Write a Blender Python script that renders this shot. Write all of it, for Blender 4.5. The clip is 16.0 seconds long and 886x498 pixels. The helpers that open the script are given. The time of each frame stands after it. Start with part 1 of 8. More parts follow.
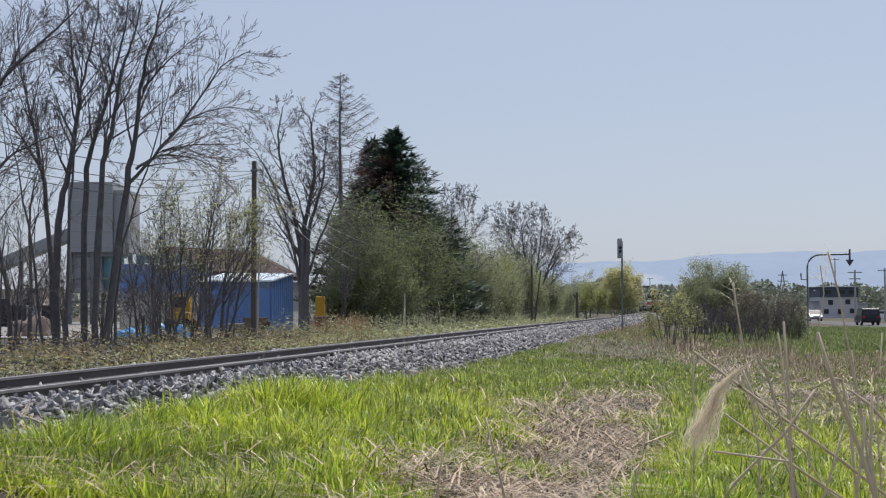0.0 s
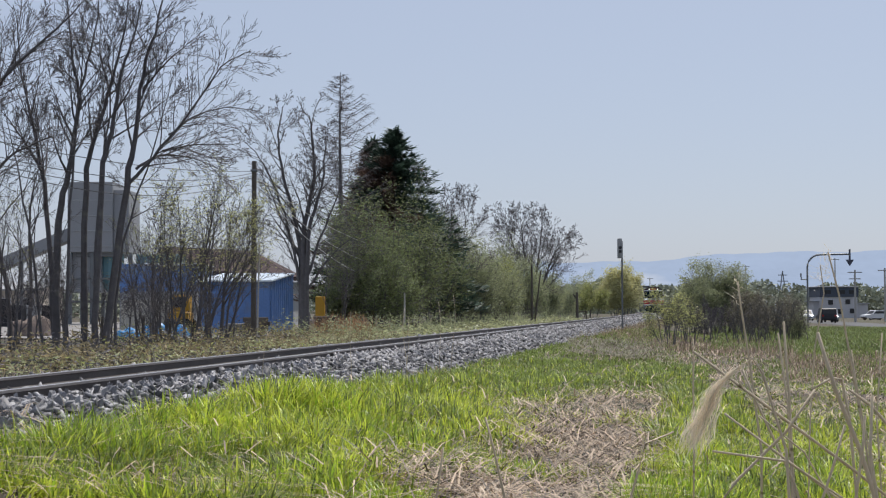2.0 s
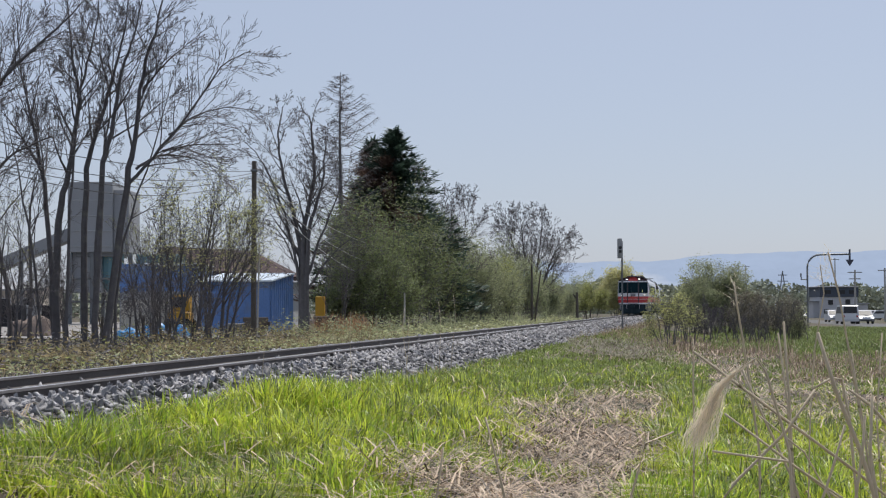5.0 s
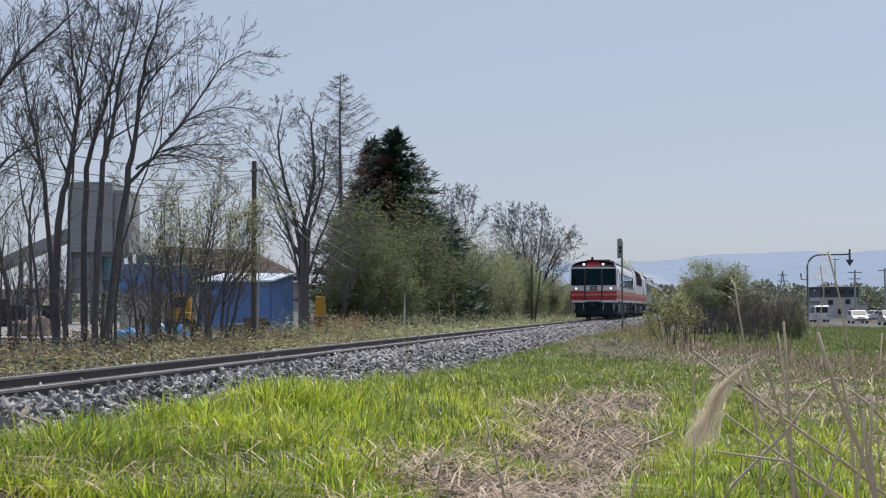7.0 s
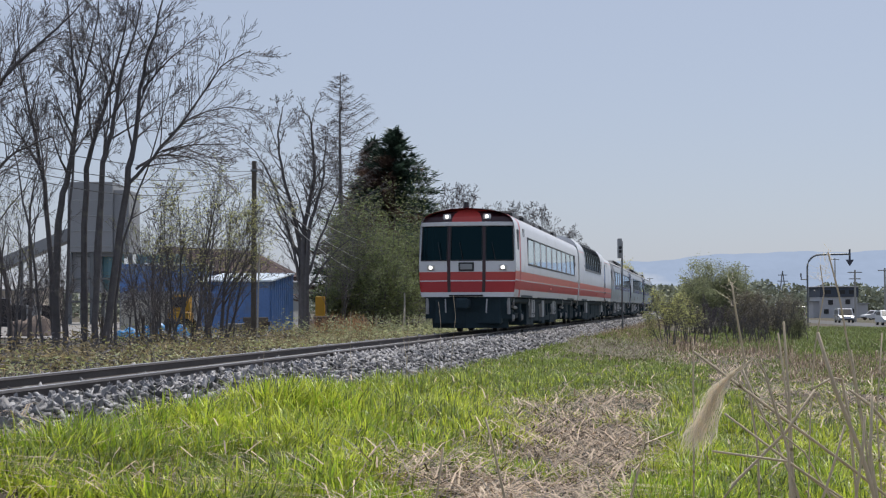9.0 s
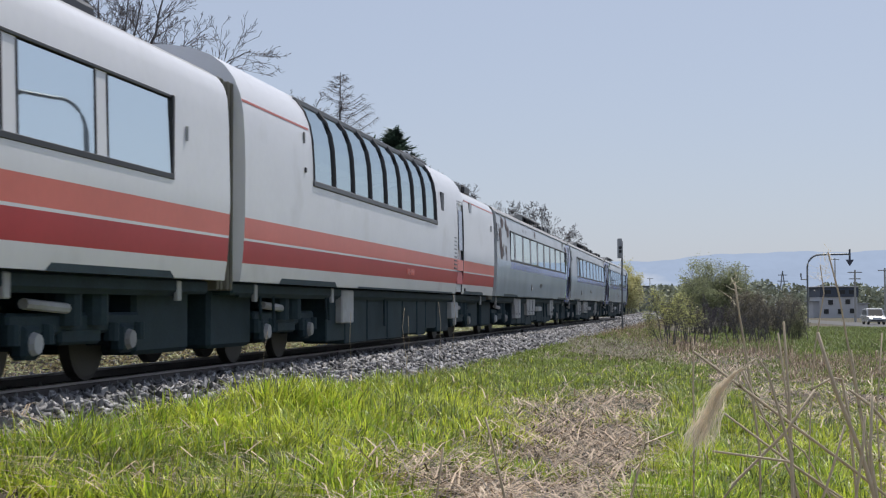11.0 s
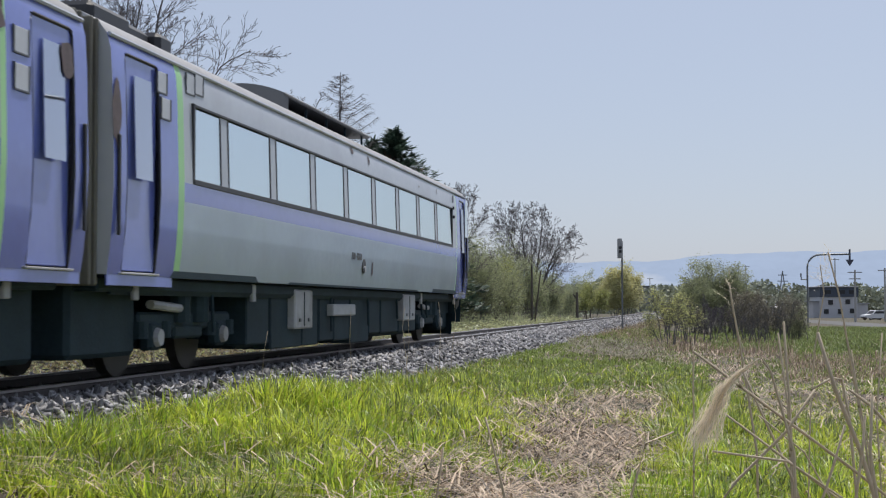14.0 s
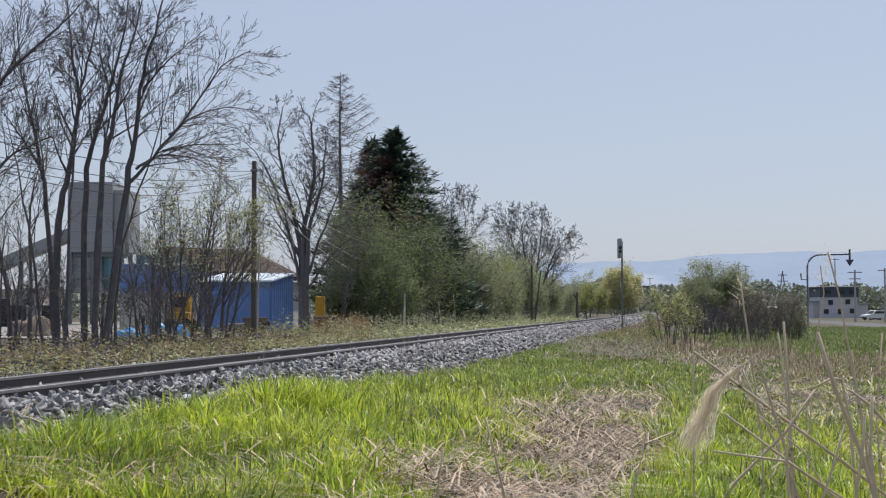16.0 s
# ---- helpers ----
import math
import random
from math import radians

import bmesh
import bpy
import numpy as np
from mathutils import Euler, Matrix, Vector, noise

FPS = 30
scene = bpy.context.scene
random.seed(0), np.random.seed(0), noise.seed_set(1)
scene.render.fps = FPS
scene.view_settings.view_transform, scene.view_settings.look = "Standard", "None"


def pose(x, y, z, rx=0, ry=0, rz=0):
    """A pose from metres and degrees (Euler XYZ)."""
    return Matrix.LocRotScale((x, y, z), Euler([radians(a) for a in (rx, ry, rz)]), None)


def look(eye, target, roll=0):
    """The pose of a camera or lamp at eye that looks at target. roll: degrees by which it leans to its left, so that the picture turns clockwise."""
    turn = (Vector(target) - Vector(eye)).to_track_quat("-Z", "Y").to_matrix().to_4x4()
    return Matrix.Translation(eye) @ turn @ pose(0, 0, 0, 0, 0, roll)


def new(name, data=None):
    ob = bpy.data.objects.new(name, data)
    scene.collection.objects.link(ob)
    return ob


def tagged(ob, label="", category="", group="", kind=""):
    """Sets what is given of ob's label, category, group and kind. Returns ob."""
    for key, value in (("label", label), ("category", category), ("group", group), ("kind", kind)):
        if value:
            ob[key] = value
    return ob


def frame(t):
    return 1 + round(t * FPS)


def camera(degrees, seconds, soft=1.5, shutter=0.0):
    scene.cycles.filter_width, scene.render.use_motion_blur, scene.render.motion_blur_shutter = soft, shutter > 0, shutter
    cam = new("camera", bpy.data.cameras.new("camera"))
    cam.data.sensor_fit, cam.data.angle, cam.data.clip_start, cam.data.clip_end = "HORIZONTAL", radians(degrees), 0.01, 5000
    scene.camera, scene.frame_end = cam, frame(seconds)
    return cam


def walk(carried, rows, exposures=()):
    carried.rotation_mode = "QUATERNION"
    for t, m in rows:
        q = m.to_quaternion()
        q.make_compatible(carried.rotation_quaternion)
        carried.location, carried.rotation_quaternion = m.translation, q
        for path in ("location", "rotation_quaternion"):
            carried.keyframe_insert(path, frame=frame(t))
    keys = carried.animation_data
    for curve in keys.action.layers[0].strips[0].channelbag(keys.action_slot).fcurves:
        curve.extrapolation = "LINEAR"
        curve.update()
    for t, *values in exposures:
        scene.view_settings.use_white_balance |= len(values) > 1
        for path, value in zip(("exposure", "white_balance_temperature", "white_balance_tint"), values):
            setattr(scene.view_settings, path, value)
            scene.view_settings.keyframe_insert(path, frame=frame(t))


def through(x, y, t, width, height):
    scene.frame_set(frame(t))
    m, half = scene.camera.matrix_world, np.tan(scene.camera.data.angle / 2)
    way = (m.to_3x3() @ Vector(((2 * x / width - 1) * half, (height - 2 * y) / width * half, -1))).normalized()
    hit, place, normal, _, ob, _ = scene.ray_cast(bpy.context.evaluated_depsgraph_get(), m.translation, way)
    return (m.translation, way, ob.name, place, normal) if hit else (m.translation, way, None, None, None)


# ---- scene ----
cam = camera(34.79, 16.0, soft=1.2, shutter=0.06)
EYE = (0.0, 0.0, 0.74)                 # rail top is z = 0
AIM = look(EYE, (0.0, 100.0, 0.74 + 100.0 * math.tan(0.04159)), -0.087)
walk(cam, [(0.0, AIM), (16.0, AIM)], [(0.0, 0.10, 6450, 11), (6.5, 0.07, 6450, 11), (8.5, 0.03, 6450, 11), (9.2, 0.03, 6450, 11), (11.5, 0.09, 6450, 11), (16.0, 0.12, 6450, 11)])

# ---- daylight ----
SUN_ELEVATION, SUN_AZIMUTH = 58.0, 26.0    # azimuth: degrees to the right of +y
world = bpy.data.worlds.new("sky")
scene.world = world
world.use_nodes = True
wn = world.node_tree.nodes
sky = wn.new("ShaderNodeTexSky")
sky.sky_type, sky.sun_disc = "NISHITA", False
sky.sun_elevation, sky.sun_rotation = radians(SUN_ELEVATION), radians(SUN_AZIMUTH)
sky.air_density, sky.dust_density, sky.ozone_density = 1.0, 1.2, 2.0
haze = wn.new("ShaderNodeMix")            # an even veil of spring haze over the clear sky
haze.data_type = "RGBA"
haze.inputs[0].default_value = 0.76
haze.inputs[7].default_value = (3.30, 3.70, 4.58, 1)
world.node_tree.links.new(sky.outputs[0], haze.inputs[6])
world.node_tree.links.new(haze.outputs[2], wn["Background"].inputs[0])
wn["Background"].inputs[1].default_value = 0.125
sun = new("sun", bpy.data.lights.new("sun", "SUN"))
sun.data.energy, sun.data.angle, sun.data.color = 3.7, radians(0.6), (1.0, 0.95, 0.87)
az, el = radians(SUN_AZIMUTH), radians(SUN_ELEVATION)
to_sun = Vector((math.sin(az) * math.cos(el), math.cos(az) * math.cos(el), math.sin(el)))
sun.matrix_world = look(to_sun * 50, (0, 0, 0))

# ---- materials ----
def mat(name, color, rough=0.6, metal=0.0, vary=0.25, scale=3.0, fine=40.0, bump=0.0, spec=0.5, island=0.0,
        thing=0.0, through=0.0, dirt=None, dirt_at=0.55, stretch=(1, 1, 1)):
    """A surface with two scales of variation, relief and optional dirt. through: share of light let through (leaves)."""
    m = bpy.data.materials.new(name)
    m.use_nodes = True
    nt = m.node_tree
    N, K = nt.nodes, nt.links.new
    b = N["Principled BSDF"]
    b.inputs["Roughness"].default_value, b.inputs["Metallic"].default_value = rough, metal
    b.inputs["Specular IOR Level"].default_value = spec
    tc, mp = N.new("ShaderNodeTexCoord"), N.new("ShaderNodeMapping")
    mp.inputs["Scale"].default_value = stretch
    K(tc.outputs["Object"], mp.inputs[0])

    def noise_at(s, detail=4.0):
        n = N.new("ShaderNodeTexNoise")
        n.inputs["Scale"].default_value, n.inputs["Detail"].default_value = s, detail
        K(mp.outputs[0], n.inputs["Vector"])
        return n.outputs[0]

    big, small = noise_at(scale), noise_at(fine)

    def maths(op, a, c):
        n = N.new("ShaderNodeMath")
        n.operation = op
        for i, v in enumerate((a, c)):
            if isinstance(v, (int, float)):
                n.inputs[i].default_value = v
            else:
                K(v, n.inputs[i])
        return n.outputs[0]

    level = maths("ADD", maths("MULTIPLY", maths("SUBTRACT", big, 0.5), 2.0 * vary), maths("MULTIPLY", maths("SUBTRACT", small, 0.5), 1.2 * vary))
    if island:
        g = N.new("ShaderNodeNewGeometry")
        level = maths("ADD", level, maths("MULTIPLY", maths("SUBTRACT", g.outputs["Random Per Island"], 0.5), island))
    if thing:
        o = N.new("ShaderNodeObjectInfo")
        level = maths("ADD", level, maths("MULTIPLY", maths("SUBTRACT", o.outputs["Random"], 0.5), thing))
    level = maths("ADD", level, 1.0)
    mul = N.new("ShaderNodeMix")
    mul.data_type, mul.blend_type = "RGBA", "MULTIPLY"
    mul.inputs[0].default_value = 1.0
    mul.inputs[6].default_value = (*color, 1)
    comb = N.new("ShaderNodeCombineColor")
    for i in range(3):
        K(level, comb.inputs[i])
    K(comb.outputs[0], mul.inputs[7])
    out = mul.outputs[2]
    if dirt:
        ramp = N.new("ShaderNodeMapRange")
        ramp.inputs[1].default_value, ramp.inputs[2].default_value = dirt_at, dirt_at + 0.15
        K(noise_at(scale * 0.6, 8.0), ramp.inputs[0])
        mx = N.new("ShaderNodeMix")
        mx.data_type = "RGBA"
        K(ramp.outputs[0], mx.inputs[0])
        K(out, mx.inputs[6])
        mx.inputs[7].default_value = (*dirt, 1)
        out = mx.outputs[2]
    K(out, b.inputs["Base Color"])
    if bump:
        bn = N.new("ShaderNodeBump")
        bn.inputs["Strength"].default_value, bn.inputs["Distance"].default_value = 1.0, bump
        K(maths("ADD", small, maths("MULTIPLY", big, 0.6)), bn.inputs["Height"])
        K(bn.outputs[0], b.inputs["Normal"])
    if through:
        t, mixs = N.new("ShaderNodeBsdfTranslucent"), N.new("ShaderNodeMixShader")
        K(out, t.inputs[0])
        mixs.inputs[0].default_value = through
        K(b.outputs[0], mixs.inputs[1])
        K(t.outputs[0], mixs.inputs[2])
        K(mixs.outputs[0], N["Material Output"].inputs[0])
    return m


def glowing(name, color, strength):
    m = bpy.data.materials.new(name)
    m.use_nodes = True
    b = m.node_tree.nodes["Principled BSDF"]
    b.inputs["Base Color"].default_value = (0.8, 0.8, 0.8, 1)
    b.inputs["Emission Color"].default_value, b.inputs["Emission Strength"].default_value = (*color, 1), strength
    return m


def coated_glass(name, tint, mirror, rough=0.02, shine=(0.93, 0.98, 1)):
    """Tinted, strongly reflecting train or car glass."""
    m = bpy.data.materials.new(name)
    m.use_nodes = True
    nt = m.node_tree
    N, K = nt.nodes, nt.links.new
    gl, tr, mx = N.new("ShaderNodeBsdfGlossy"), N.new("ShaderNodeBsdfTransparent"), N.new("ShaderNodeMixShader")
    gl.inputs["Roughness"].default_value, gl.inputs["Color"].default_value = rough, (*shine, 1)
    tr.inputs[0].default_value = (*tint, 1)
    mx.inputs[0].default_value = mirror
    K(tr.outputs[0], mx.inputs[1])
    K(gl.outputs[0], mx.inputs[2])
    K(mx.outputs[0], N["Material Output"].inputs[0])
    return m


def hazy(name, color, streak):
    """Far mountains: air light put in as a blue glow of their own, over faint snow streaks."""
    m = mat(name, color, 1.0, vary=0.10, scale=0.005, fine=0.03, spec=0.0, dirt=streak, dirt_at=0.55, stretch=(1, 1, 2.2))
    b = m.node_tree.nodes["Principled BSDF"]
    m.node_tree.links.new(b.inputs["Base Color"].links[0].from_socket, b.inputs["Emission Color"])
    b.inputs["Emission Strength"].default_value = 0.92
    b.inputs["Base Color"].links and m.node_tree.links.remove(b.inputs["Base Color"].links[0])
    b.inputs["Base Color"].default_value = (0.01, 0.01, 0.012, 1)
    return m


M_EARTH = mat("earth_and_thatch", (0.085, 0.066, 0.045), 0.95, vary=0.5, scale=0.7, fine=18, bump=0.03, dirt=(0.06, 0.085, 0.03), dirt_at=0.5)
M_BALLAST = mat("ballast_bed", (0.085, 0.08, 0.08), 0.9, vary=0.5, scale=4, fine=26, bump=0.05)
M_STONE = mat("ballast_stone", (0.208, 0.205, 0.212), 0.7, vary=0.3, scale=9, fine=60, bump=0.004, island=1.8, thing=1.3)
M_RAIL = mat("rail_rust", (0.085, 0.073, 0.07), 0.6, metal=0.3, vary=0.35, scale=2, fine=60, bump=0.002)
M_RAILTOP = mat("rail_head_polished", (0.55, 0.54, 0.54), 0.28, metal=1.0, vary=0.15, scale=2, fine=80)
M_RAILSIDE = mat("rail_head_side", (0.26, 0.235, 0.225), 0.5, metal=0.4, vary=0.25, scale=2, fine=60)
M_SLEEPER = mat("sleeper", (0.19, 0.17, 0.15), 0.9, vary=0.3, scale=4, fine=50, bump=0.004, thing=0.4)
M_GRASS = mat("fresh_grass", (0.55, 0.61, 0.08), 0.42, vary=0.6, scale=1.3, fine=7, island=0.9, through=0.42, spec=0.4)
M_GRASS_DEEP = mat("deep_green_grass", (0.27, 0.39, 0.035), 0.4, vary=0.5, scale=1.3, fine=7, island=0.9, through=0.45, spec=0.4)
M_GRASS2 = mat("older_grass", (0.215, 0.28, 0.07), 0.5, vary=0.5, scale=0.8, fine=9, island=1.2, through=0.4)
M_MEADOW = mat("meadow_grass", (0.21, 0.26, 0.085), 0.6, vary=0.35, scale=0.3, fine=5, island=0.9, through=0.3)
M_STRAW = mat("dead_straw", (0.37, 0.285, 0.20), 0.6, vary=0.35, scale=1.5, fine=20, island=1.9, through=0.15)
M_REED = mat("dry_reed", (0.52, 0.425, 0.30), 0.65, vary=0.35, scale=3, fine=30, island=0.5)
M_PLUME = mat("reed_plume", (0.86, 0.77, 0.62), 0.9, vary=0.15, scale=3, fine=30, island=0.5, through=0.5)
M_BARK = mat("bark", (0.118, 0.111, 0.115), 0.95, vary=0.4, scale=5, fine=40, bump=0.008, dirt=(0.17, 0.165, 0.145), dirt_at=0.58)
M_TWIG = mat("twig", (0.135, 0.124, 0.130), 0.9, vary=0.3, scale=4, fine=30, island=0.6)
M_LEAF = mat("young_leaf", (0.34, 0.36, 0.13), 0.55, vary=0.3, scale=0.8, fine=6, island=0.9, through=0.5)
M_SPRING = mat("spring_leaf", (0.47, 0.48, 0.20), 0.5, vary=0.3, scale=0.8, fine=6, island=0.8, through=0.5)
M_BRUSH = mat("brown_brush", (0.235, 0.215, 0.155), 0.8, vary=0.35, scale=0.8, fine=9, island=1.0, through=0.25)
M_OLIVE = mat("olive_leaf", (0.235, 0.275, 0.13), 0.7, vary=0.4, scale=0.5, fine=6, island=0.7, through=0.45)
M_LEAF_DARK = mat("bush_leaf", (0.34, 0.37, 0.215), 0.7, vary=0.35, scale=0.5, fine=6, island=0.5, through=0.5)
M_GOLD = mat("golden_catkin", (0.55, 0.53, 0.28), 0.8, vary=0.3, scale=0.5, fine=6, island=0.4, through=0.5)
M_NEEDLE = mat("fir_needle", (0.07, 0.115, 0.085), 0.6, vary=0.4, scale=0.6, fine=8, island=0.9, through=0.2)
M_NEEDLE_BROWN = mat("withered_needle", (0.185, 0.125, 0.10), 0.7, vary=0.4, scale=0.6, fine=8, island=0.9, through=0.2)
M_SASA = mat("dwarf_bamboo_leaf", (0.42, 0.44, 0.24), 0.5, vary=0.25, scale=1, fine=9, island=1.1, through=0.35)
M_PINKSTEM = mat("dry_pink_stem", (0.33, 0.245, 0.185), 0.85, vary=0.4, scale=1, fine=9, island=1.3, through=0.2)
M_RUSTWEED = mat("rust_weed", (0.36, 0.22, 0.125), 0.85, vary=0.3, scale=1, fine=9, island=0.9, through=0.3)
M_SCRUB = mat("dry_scrub", (0.27, 0.222, 0.125), 0.8, vary=0.35, scale=0.8, fine=9, island=1.3, through=0.3)
M_FARWOOD = mat("far_wood", (0.33, 0.35, 0.26), 0.9, vary=0.4, scale=0.05, fine=0.6, island=0.5)
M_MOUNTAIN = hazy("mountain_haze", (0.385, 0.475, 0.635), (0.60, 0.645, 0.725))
M_WHITE = mat("white_paint", (0.74, 0.75, 0.79), 0.26, vary=0.06, scale=1.2, fine=9, dirt=(0.63, 0.63, 0.65), dirt_at=0.56)
M_ORANGE = mat("orange_paint", (0.68, 0.165, 0.125), 0.32, vary=0.1, scale=1.2, fine=9, spec=0.4)
M_RED = mat("deep_red_paint", (0.47, 0.045, 0.052), 0.32, vary=0.12, scale=1.2, fine=9, spec=0.35)
M_FRONTRED = mat("front_red_paint", (0.55, 0.075, 0.07), 0.3, vary=0.12, scale=1.2, fine=9, spec=0.4)
M_MAROON = mat("maroon_brow", (0.05, 0.020, 0.027), 0.3, vary=0.15, scale=2, fine=12)
M_PANEL = mat("white_plate", (0.52, 0.54, 0.58), 0.35, vary=0.1, scale=3, fine=20)
M_GREYPAINT = mat("pale_grey_paint", (0.445, 0.475, 0.525), 0.25, vary=0.09, scale=0.9, fine=8, dirt=(0.395, 0.415, 0.455), dirt_at=0.52)
M_SILVER = mat("grey_green_paint", (0.425, 0.505, 0.595), 0.2, vary=0.14, scale=0.8, fine=7, dirt=(0.375, 0.445, 0.52), dirt_at=0.49)
M_LAVENDER = mat("lavender_paint", (0.145, 0.185, 0.53), 0.18, vary=0.12, scale=1.0, fine=8, spec=0.9)
for socket, value in (("Coat Weight", 0.35), ("Coat Roughness", 0.12), ("Coat IOR", 1.75)):
    M_LAVENDER.node_tree.nodes["Principled BSDF"].inputs[socket].default_value = value
M_LIME = mat("lime_stripe", (0.34, 0.64, 0.30), 0.36, vary=0.08, scale=1.0, fine=8)
M_PEELED = mat("peeled_patch", (0.115, 0.092, 0.10), 0.8, vary=0.4, scale=6, fine=30)
M_BLACK = mat("black_frame", (0.02, 0.02, 0.023), 0.45, vary=0.2, scale=3, fine=30)
M_DARKFRAME = mat("window_frame_grey", (0.09, 0.095, 0.105), 0.45, vary=0.15, scale=3, fine=30)
M_ROOF = mat("roof_grey", (0.28, 0.285, 0.30), 0.75, vary=0.2, scale=1.0, fine=9, dirt=(0.19, 0.185, 0.185))
M_UNDER = mat("underframe_black", (0.022, 0.040, 0.052), 0.7, vary=0.45, scale=2, fine=25, bump=0.003, spec=0.2)
M_UNDERGREY = mat("equipment_grey", (0.40, 0.41, 0.435), 0.6, vary=0.2, scale=2, fine=18, dirt=(0.25, 0.245, 0.245), dirt_at=0.53)
M_GANGWAY = mat("gangway_rubber", (0.15, 0.145, 0.125), 0.85, vary=0.25, scale=3, fine=30)
M_WHEEL = mat("wheel_steel", (0.05, 0.045, 0.04), 0.6, metal=0.3, vary=0.2, scale=3, fine=30)
M_INTERIOR = mat("car_interior", (0.35, 0.35, 0.36), 0.8, vary=0.1, scale=2, fine=20)
M_SEAT = mat("seat_cloth", (0.10, 0.11, 0.20), 0.9, vary=0.15, scale=2, fine=40)
M_GLASS = coated_glass("train_glass", (0.55, 0.62, 0.66), 0.82, shine=(0.88, 0.955, 0.97))
M_HIGHGLASS = coated_glass("panorama_glass", (0.30, 0.37, 0.40), 0.72, shine=(0.84, 0.94, 0.96))
M_DOORGLASS = coated_glass("door_glass", (0.35, 0.38, 0.44), 0.60, shine=(0.86, 0.89, 0.98))
M_CABGLASS = coated_glass("cab_glass", (0.03, 0.055, 0.06), 0.022, shine=(0.35, 0.85, 1.0))
M_CABSIDE = coated_glass("cab_side_glass", (0.5, 0.55, 0.55), 0.8)
M_LAMP = glowing("lit_headlamp", (1.0, 0.93, 0.80), 3.0)
M_TAIL = mat("tail_lamp_red", (0.35, 0.02, 0.02), 0.2)
M_CHROME = mat("bright_metal", (0.6, 0.6, 0.6), 0.3, metal=1.0, vary=0.1)
# Pale ground colour added to brighten what shows between the trunks.
M_YARD_FILL = mat("pale_yard_fill", (0.27, 0.26, 0.25), 0.95, vary=0.4, scale=0.6, fine=14, bump=0.02, dirt=(0.16, 0.14, 0.11), dirt_at=0.5)
M_CONCRETE = mat("concrete", (0.36, 0.35, 0.33), 0.9, vary=0.2, scale=1.5, fine=20, bump=0.004)
M_BLUESHEET = mat("blue_sheet", (0.115, 0.225, 0.49), 0.5, vary=0.25, scale=1.2, fine=12, dirt=(0.14, 0.19, 0.30))
M_PALEROOF = mat("pale_blue_roof", (0.60, 0.68, 0.76), 0.4, vary=0.12, scale=1.2, fine=12)
M_BROWNROOF = mat("brown_roof", (0.088, 0.062, 0.060), 0.85, vary=0.2, scale=1.0, fine=12, spec=0.15)
M_WALLGREY = mat("grey_wall", (0.33, 0.34, 0.35), 0.85, vary=0.15, scale=0.8, fine=9, dirt=(0.22, 0.22, 0.22))
M_WALLWHITE = mat("white_wall", (0.50, 0.50, 0.52), 0.8, vary=0.08, scale=0.8, fine=9)
M_SLATE = mat("slate_blue_cladding", (0.055, 0.07, 0.10), 0.6, vary=0.12, scale=0.8, fine=9)
M_BEIGE = mat("beige_wall", (0.42, 0.37, 0.31), 0.85, vary=0.15, scale=0.8, fine=9)
M_PALEGREY = mat("pale_grey_cladding", (0.275, 0.285, 0.30), 0.6, vary=0.1, scale=0.8, fine=9)
M_EARTHPILE = mat("soil_heap", (0.20, 0.155, 0.13), 0.95, vary=0.45, scale=2, fine=15, bump=0.03)
M_PALEBARK = mat("pale_bark", (0.42, 0.40, 0.36), 0.9, vary=0.25, scale=4, fine=30)
M_BOARD = mat("weathered_board", (0.40, 0.385, 0.34), 0.9, vary=0.25, scale=1.5, fine=20, thing=0.3)
M_TEAL = mat("teal_panel", (0.12, 0.24, 0.28), 0.6, vary=0.15)
M_YELLOW = mat("yellow_machine", (0.50, 0.28, 0.02), 0.5, vary=0.2, scale=2, fine=15, dirt=(0.2, 0.13, 0.05))
M_TARP = mat("blue_tarpaulin", (0.03, 0.22, 0.50), 0.45, vary=0.25, scale=2, fine=10, bump=0.01)
M_WOOD = mat("weathered_wood", (0.11, 0.095, 0.08), 0.9, vary=0.3, scale=2, fine=30, bump=0.004)
M_ASPHALT = mat("asphalt", (0.10, 0.10, 0.10), 0.9, vary=0.15, scale=0.3, fine=8)
M_POSTMETAL = mat("painted_steel", (0.16, 0.17, 0.18), 0.5, metal=0.3, vary=0.15)
M_CABLE = mat("cable", (0.06, 0.06, 0.065), 0.6, vary=0.1)
# Pale version of the cable colour, with the sun's light painted in.
M_CABLE_SUNLIT = mat("sunlit_cable", (0.45, 0.45, 0.43), 0.5, vary=0.1)
M_CARPAINT_W = mat("car_white", (0.62, 0.63, 0.65), 0.4, vary=0.03)
M_CARPAINT_S = mat("car_silver", (0.45, 0.46, 0.48), 0.25, metal=0.6, vary=0.03)
M_CARPAINT_K = mat("car_black", (0.03, 0.03, 0.035), 0.5, vary=0.05, spec=0.25)
M_CARLAMP = glowing("car_headlight", (1.0, 0.97, 0.9), 2.5)
M_ARROW = mat("arrow_plate", (0.05, 0.055, 0.085), 0.5, vary=0.1)
M_TYRE = mat("tyre", (0.03, 0.03, 0.03), 0.85, vary=0.1)


